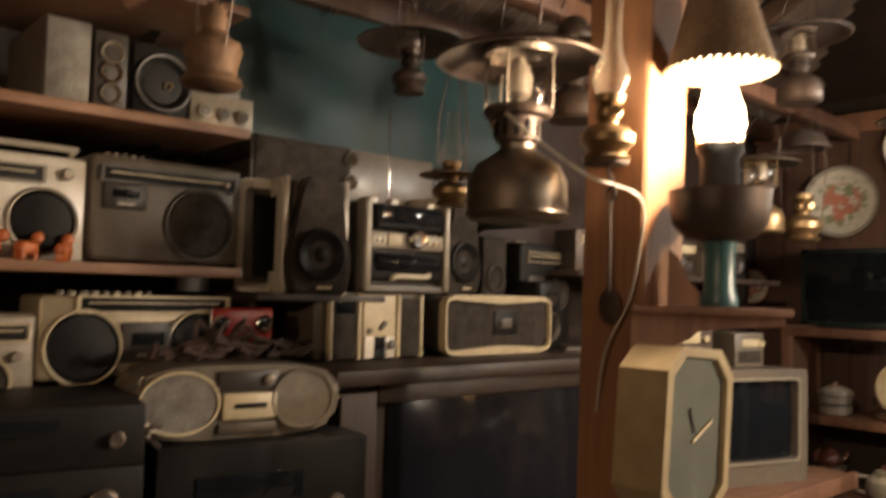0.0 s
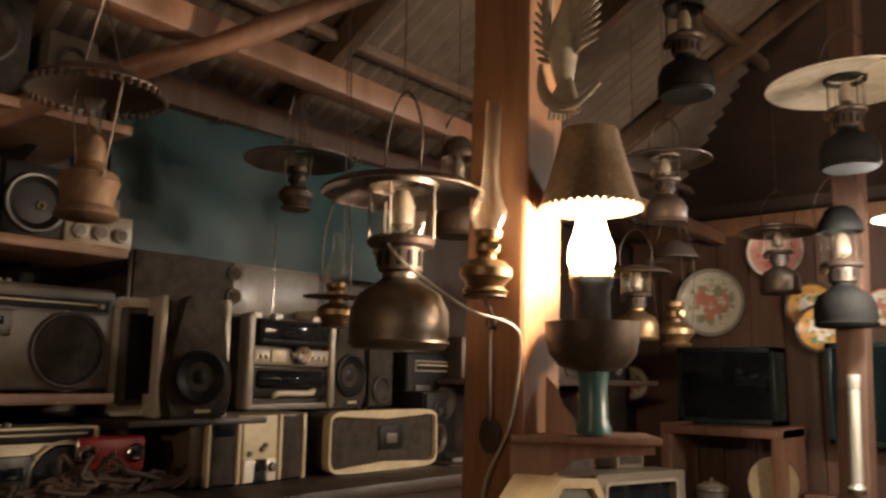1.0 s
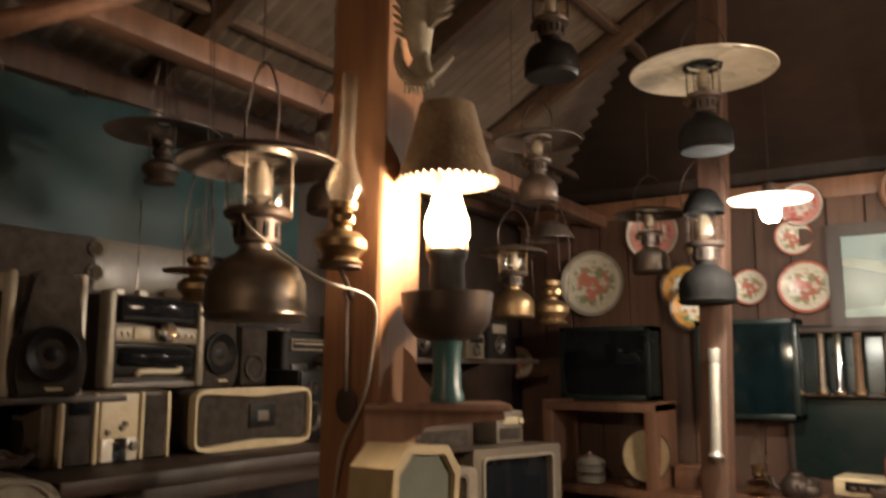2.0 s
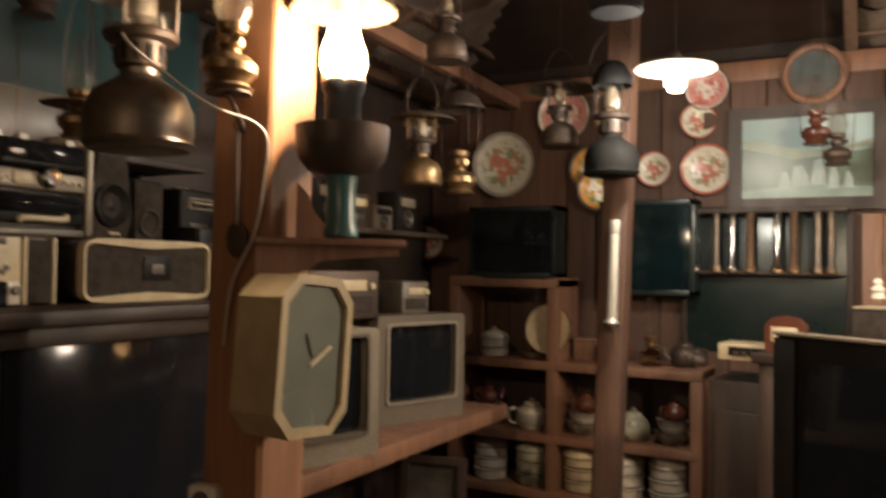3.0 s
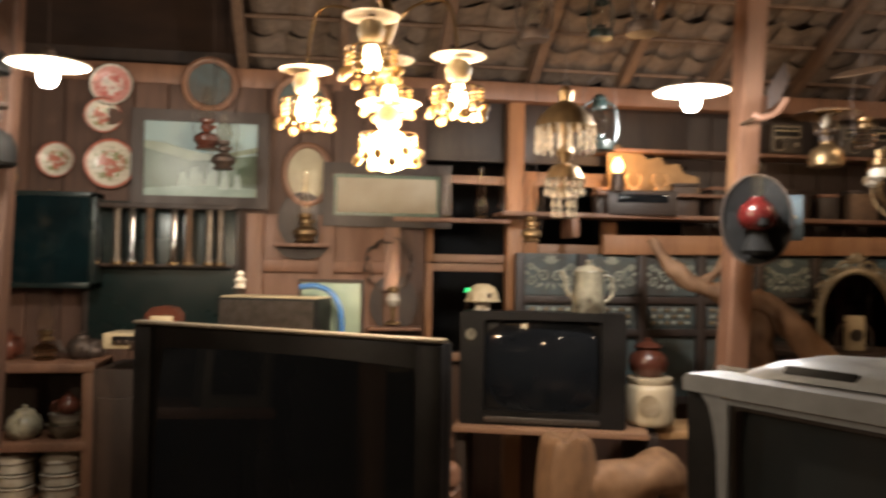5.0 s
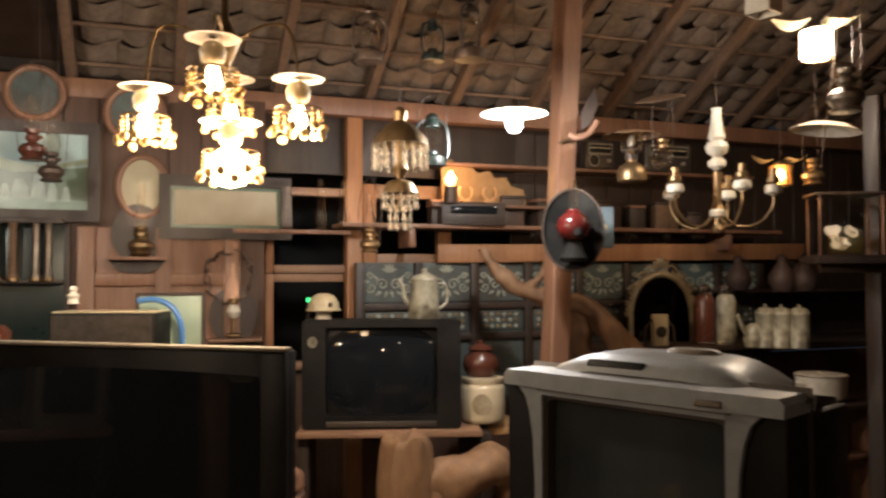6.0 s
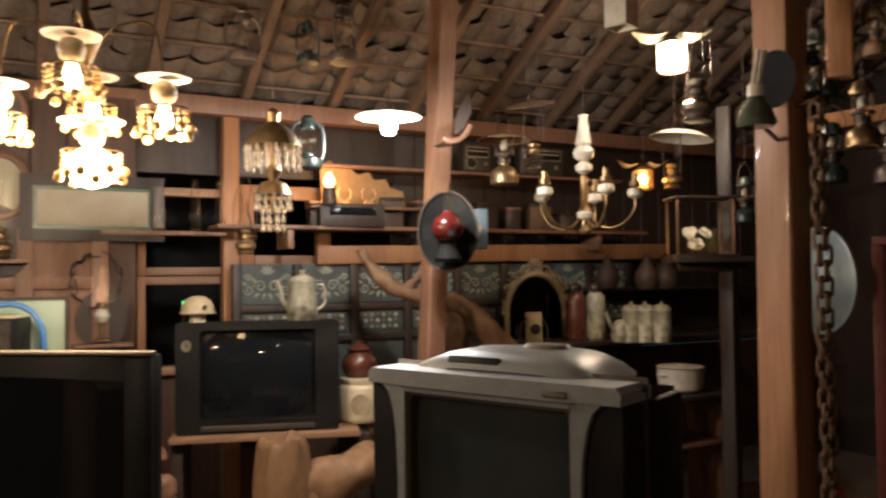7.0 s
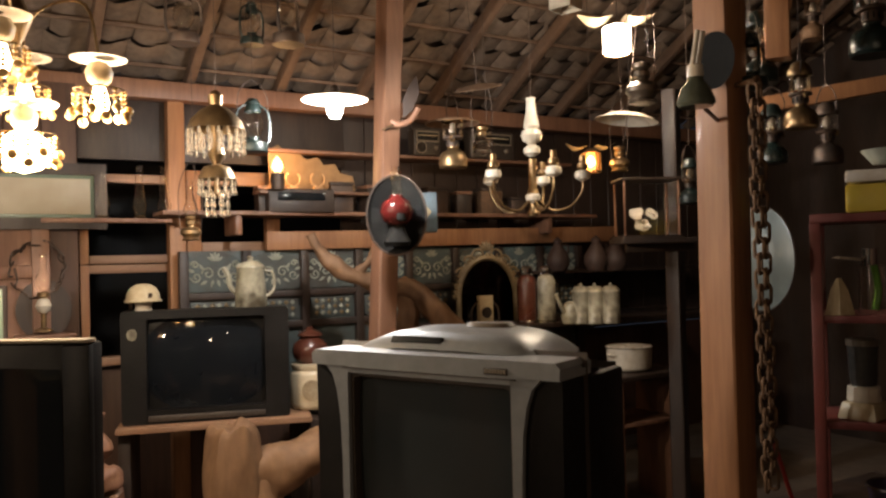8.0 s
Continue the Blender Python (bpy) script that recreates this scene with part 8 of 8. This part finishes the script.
for k in range(5):
    a = 2 * math.pi * k / 5 + 0.35
    c, s = math.cos(a), math.sin(a)
    am = part("arm", T(curve([(0.02 * c, 0.02 * s, 0.1), (0.1 * c, 0.1 * s, 0.035), (0.2 * c, 0.2 * s, 0.05), (0.27 * c, 0.27 * s, 0.13), (0.275 * c, 0.275 * s, 0.2)], 5), 0.008, 7), BRASS, cc)
    part("arm_ball", L([(0.01, 0.19), (0.04, 0.205), (0.045, 0.225), (0.038, 0.245), (0.015, 0.25)], 20, (0.275 * c, 0.275 * s, 0)), WHITE, am)
    part("candle_cup", L([(0.015, 0.25), (0.032, 0.262), (0.03, 0.285), (0.018, 0.29), (0.018, 0.33), (0, 0.33)], 16, (0.275 * c, 0.275 * s, 0)), BRASS, am)

# far lamp group
rd = thing("lamp_reflector", (3.673, 2.847, 2.273), 0, "wide white enamel lamp disc, rust at the rim", "reflector", tilt=(4, 6))
part("disc", L(shell([(0.01, 0.035), (0.1, 0.03), (0.165, 0.0)], 0.003), 40), WHITE, rd)
part("lamp_stem", T([(0, 0, -0.1), (0, 0, 0.04)], 0.003, 6), IRON, rd)
hook_wire(rd, 0.03, 1)
oil_lamp((3.528, 2.583, 2.305), 1.55, "green-grey glass hanging lamp", NICKEL, False, up=0.5)
oil_lamp((4.137, 3.401, 2.080), 1.2, "small brass lamp beside the amber lamp", BRASS, False, up=0.5)
pressure_lantern((4.056, 2.775, 1.833), 0.6, "dim green lantern hung in the dark", GREENIRON, 0.0, 0.4)
ln2 = thing("square_lantern", (2.868, 2.354, 2.609), 20, "square glass lantern with pale panes near the roof", "lantern")
for sx in (-1, 1):
    part("pane", B((0.004, 0.1, 0.13), (sx * 0.05, 0, 0.065), 0), WHITE, ln2)
    part("pane", B((0.1, 0.004, 0.13), (0, sx * 0.05, 0.065), 0), WHITE, ln2)
part("lantern_cap", L([(0.08, 0.13), (0.05, 0.16), (0.0, 0.18)], 4), IRON, ln2)
hook_wire(ln2, 0.17, 0.6)
# glass case with white flowers, on a dark stand
gs = thing("glass_case", (4.095, 3.099, 1.659), -27, "glass case holding white artificial flowers", "display case")
for sx in (-0.16, 0.16):
    for sy in (0.0, 0.2):
        part("corner_post", B((0.012, 0.012, 0.34), (sx, sy, 0.17), 0.002), WOOD_RED, gs)
part("case_top", B((0.36, 0.24, 0.015), (0, 0.1, 0.345), 0.003), WOOD_DARK, gs)
part("case_bottom", B((0.36, 0.24, 0.015), (0, 0.1, 0.008), 0.003), WOOD_DARK, gs)
part("glass_pane", B((0.31, 0.003, 0.32), (0, -0.004, 0.175), 0), CLEAR, gs, shadow=False)
rnd = random.Random(13)
for k in range(16):
    part("flower", L([(0, -0.01), (0.02, 0.0), (0.026, 0.012), (0.012, 0.008), (0, 0.012)], 8, (rnd.uniform(-0.1, 0.03), 0.06 + rnd.uniform(-0.04, 0.05), 0.04 + 0.13 * rnd.random()), (rnd.uniform(0, 90), rnd.uniform(-60, 60), 0)), WHITE, gs)
cs = thing("case_bracket", (4.095, 3.099, 1.659), -27, "dark wooden shelf holding the glass case on the post", "shelf")
part("shelf_board", B((0.5, 0.3, 0.03), (0.06, 0.1, -0.015), 0.003), WOOD_DARK, cs)
part("arm", B((0.42, 0.05, 0.05), (0.13, 0.27, -0.055), 0.003), WOOD_DARK, cs)

# energy-saving tubes in a green lantern on the chain post
gf = thing("tube_lamp", (2.776, 1.584, 2.053), 0, "unlit energy-saving tube lamp in a green-grey glass holder", "lamp")
part("glass_holder", L([(0, 0), (0.055, 0), (0.065, 0.012), (0.062, 0.03), (0.058, 0.034), (0.05, 0.06), (0.03, 0.085), (0.026, 0.1)], 28), surface("ribbed green-grey glass", (0.11, 0.12, 0.09), (0.05, 0.055, 0.042), 0.12, grain=20, bump=0.1), gf)
part("socket", L([(0.026, 0.1), (0.028, 0.105), (0.026, 0.14), (0.015, 0.145)], 20), WHITE, gf)
for dx in (-0.012, 0.014):
    part("tube", T([(dx, 0, 0.14), (dx + 0.03, 0, 0.26)], 0.009, 10), WHITE, gf)
part("arm", T([(0.04, 0.02, 0.02), (0.366, 0.205, 0.0)], 0.008, 6), IRON, gf)
# dark dished disc set against the post face
bkd = thing("dark_disc", (3.063, 1.735, 2.273), -81, "dark round disc on the post", "reflector")
part("disc", L([(0, 0), (0.07, 0.004), (0.085, 0.02), (0.08, 0.02), (0, 0.006)], 30, (0, 0, 0), (90, 0, 0), 1.25), MATTBLACK, bkd)

# chain: hanging links
cnx = thing("iron_chain", (3.109, 1.617, 2.135), 0, "heavy rusty iron chain hanging in two falls", "chain")
link_pts = []
lk = bmesh.new()
tube(lk, [(0.017 * math.cos(a) + 0.0, 0, (0.02 if math.sin(a) >= 0 else -0.02) + 0.017 * math.sin(a)) for a in [2 * math.pi * k / 14 for k in range(14)]], 0.0065, 6, True)
link_me = bpy.data.meshes.new("chain_link")
lk.to_mesh(link_me)
lk.free()
link_me.materials.append(RUST)
link_me.polygons.foreach_set("use_smooth", [True] * len(link_me.polygons))
for strand, dx in enumerate((0.0, 0.05)):
    for k in range(26):
        ob = new("chain_link", link_me)
        ob.parent = cnx
        ob.location = (dx + 0.0008 * k + 0.003 * math.sin(k * 0.7 + strand), 0.012 * strand, -0.056 * k)
        ob.rotation_euler = (0, 0, radians(0 if (k + strand) % 2 else 90) + 0.35)
part("wall_peg", T([(0.025, 0, 0.05), (0.033, 0.172, 0.05)], 0.01, 7), RUST, cnx)
part("hook", T(curve([(0.0, 0, 0.03), (0.025, 0, 0.06), (0.05, 0, 0.03)], 5), 0.008, 7), RUST, cnx)
bsn = thing("enamel_basin", (3.548, 2.024, 1.534), -106, "large pale blue-grey enamel basin hung behind the post", "basin", tilt=(0, 0))
part("basin_dish", L([(0, 0), (0.12, 0.004), (0.17, 0.03), (0.215, 0.07), (0.225, 0.072), (0.225, 0.078), (0.21, 0.075), (0.16, 0.036), (0, 0.01)], 44, (0, 0, 0), (-90, 0, 0)), surface("pale blue-grey enamel", (0.14, 0.17, 0.17), (0.08, 0.095, 0.093), 0.5, grain=10, stain=0.8), bsn)
part("basin_rim", T(ring(0.225, 0.0, 44, "y"), 0.004, 6, True), IRON, bsn).matrix_basis = Matrix.Translation((0, 0.076, 0))

# more lanterns in the dark beyond the post
for k, (px, s, mt) in enumerate((((3.559, 1.929, 2.269), 0.75, GREENIRON), ((3.795, 1.907, 2.094), 0.7, BRASS), ((4.170, 2.035, 1.971), 0.7, IRON), ((4.034, 2.233, 1.988), 0.7, GREENIRON), ((3.873, 1.624, 2.353), 0.9, GREENIRON), ((4.485, 2.302, 2.665), 0.6, RUST))):
    pressure_lantern(px, s, ("dark green lantern hanging in the gloom", "old brass lantern with foil glints", "black lantern hanging in the gloom")[k % 3], mt, 0.0, 0.5, turn=40 * k)
bw = thing("glass_bowl", (4.012, 1.665, 1.922), 0, "dim glass bowl on the wrapped boxes", "bowl")
part("bowl_wall", L([(0, 0), (0.05, 0), (0.09, 0.05), (0.095, 0.06), (0.088, 0.05), (0, 0.008)], 28), GREYGREEN, bw)

# red shelf with kitchen things
rs = thing("red_shelf", (3.639, 1.774, 1.710), -58, "red painted wooden shelf unit full of kitchen things", "shelf")
rz = rs.location.z
part("top_board", B((0.9, 0.4, 0.035), (0.45, 0.2, -0.018), 0.004), REDWOOD, rs)
for z in (-0.43, -0.86):
    part("shelf_board", B((0.9, 0.38, 0.03), (0.45, 0.2, z), 0.004), REDWOOD, rs)
for x in (0.02, 0.88):
    for y in (0.02, 0.38):
        part("post", B((0.045, 0.045, rz - 0.036), (x, y, -0.036 - (rz - 0.036) / 2), 0.004), REDWOOD, rs)
M = rs.matrix_basis


def on_red(x, y, z):
    return tuple(M @ Vector((x, y, z)))


for k, (mt, lab) in enumerate(((YELLOW, "yellow plastic-wrapped flat parcel"), (WHITE, "white foam box on the parcel"))):
    yb = thing("wrapped_box", on_red(0.34, 0.18, 0.002 + 0.122 * k), -60, lab, "box")
    part("box_body", B((0.4, 0.3, 0.115 if k == 0 else 0.05), (0, 0, 0.0575 if k == 0 else 0.025), 0.012), mt, yb)
    part("tape", B((0.02, 0.304, 0.118 if k == 0 else 0.053), (0.03, 0, 0.0578 if k == 0 else 0.0255), 0.002), CREAM, yb)
jg2 = thing("glass_jug", on_red(0.225, 0.17, -0.415), 20, "clear glass jug with a steel cap", "jug")
pr = [(0.05, 0.0), (0.055, 0.01), (0.05, 0.18), (0.058, 0.2)]
part("jug_glass", L(pr + [(r - 0.003, z + 0.002) for r, z in reversed(pr)] + [pr[0]], 26), CLEAR, jg2, shadow=False)
part("steel_cap", L([(0.03, 0.2), (0.032, 0.27), (0, 0.275)], 20, (-0.03, 0, 0)), CHROME, jg2)
part("green_spout", T(curve([(-0.07, -0.02, 0.02), (-0.05, -0.03, 0.1), (-0.07, -0.02, 0.2)], 5), 0.014, 8), GREEN, jg2)
spn = thing("white_spoon", on_red(0.12, 0.1, -0.19), 0, "white plastic spoon lying on the jug", "spoon")
part("handle", T([(-0.04, 0, 0.01), (0.12, 0, 0.0)], 0.006, 7), WHITE, spn)
part("spoon_bowl", L([(0, 0), (0.022, 0.004), (0, 0.01)], 14, (-0.05, 0, 0.006), (0, 0, 0), 0.7), WHITE, spn)
car = thing("paper_cone", on_red(0.1, 0.09, -0.415), 0, "folded cream paper cone on the shelf", "paper")
part("cone", L([(0.06, 0), (0.035, 0.1), (0.01, 0.15), (0, 0.15)], 5), CREAM, car)
bl = thing("blender_jug", on_red(0.18, 0.14, -0.845), 10, "old cream kitchen blender with a dull glass jug", "blender")
part("motor_base", B((0.17, 0.16, 0.07), (0, 0, 0.035), 0.01, taper=(0.8, 0.8)), CREAM, bl)
part("collar", L([(0.062, 0.07), (0.066, 0.075), (0.062, 0.13), (0.05, 0.135)], 24), WHITE, bl)
part("jug", L([(0.045, 0.132), (0.055, 0.15), (0.06, 0.3), (0.056, 0.3), (0.05, 0.15), (0.0, 0.14)], 24), surface("dull scratched glass", (0.05, 0.05, 0.047), (0.025, 0.025, 0.024), 0.2), bl)
part("jug_lid", L([(0.064, 0.3), (0.064, 0.325), (0.03, 0.335), (0, 0.335)], 24), GREY, bl)
for k in range(4):
    gj = thing("glass_jar", on_red(0.5 + 0.1 * k, 0.2, -0.845 if k % 2 else -0.415), 0, "dusty glass jar on the red shelf", "jar", "shelf jars")
    part("jar_glass", L([(0, 0), (0.04, 0), (0.042, 0.01), (0.042, 0.12), (0.03, 0.14), (0.03, 0.15)], 20), surface("dusty jar glass", (0.2, 0.2, 0.18), (0.1, 0.1, 0.09), 0.2), gj)
    part("jar_lid", L([(0.033, 0.15), (0.033, 0.17), (0, 0.172)], 18), (RED, NICKEL)[k % 2], gj)
bk2 = thing("plastic_basket", on_red(0.3, 0.16, -1.25), 0, "dark purple plastic basket under the shelf", "basket")
part("basket_wall", L([(0, 0), (0.1, 0), (0.12, 0.12), (0.125, 0.13), (0.115, 0.12), (0.095, 0.01), (0, 0.008)], 20), surface("dark purple plastic", (0.05, 0.03, 0.06), (0.03, 0.02, 0.035), 0.45), bk2)
part("basket_rim", T(ring(0.124, 0.13, 20), 0.006, 6, True), IRON, bk2)
plank("basket_board", rs.location.x - 0.1, rs.location.x + 0.9, rs.location.y - 0.8, rs.location.y + 0.3, bk2.location.z, 0.02, "dark board under the red shelf", WOOD_DARK)
rp = thing("red_pole", (3.278, 1.711, 0.867), 0, "thin red pole leaning behind the post", "pole", tilt=(0, -12))
part("pole", T([(0.176, 0, -0.88), (0.1, 0, -0.5), (0.0, 0, 0.0), (-0.001, 0, 0.02)], 0.009, 8), RED, rp)
lg2 = thing("green_indicator", (1.643, 5.600, 1.391), 0, "small green indicator light beyond the window", "indicator")
part("lens", B((0.03, 0.01, 0.03), (0, 0, 0), 0.003), GLOW_GREEN, lg2)
part("stake", T([(0, 0.02, -1.391), (0, 0.02, 0.02)], 0.014, 7), IRON, lg2)
sil = thing("white_socket", (-1.002, 1.414, 1.023), 10, "dusty white electric socket block on the post", "socket")
part("plate", B((0.07, 0.04, 0.12), (0, 0, 0), 0.01, seg=3), WHITE, sil)
for z in (-0.025, 0.03):
    part("outlet", L([(0.02, 0), (0.018, 0.008), (0.01, 0.004), (0, 0.004)], 18, (0, -0.02, z), (90, 0, 0)), GREY, sil)
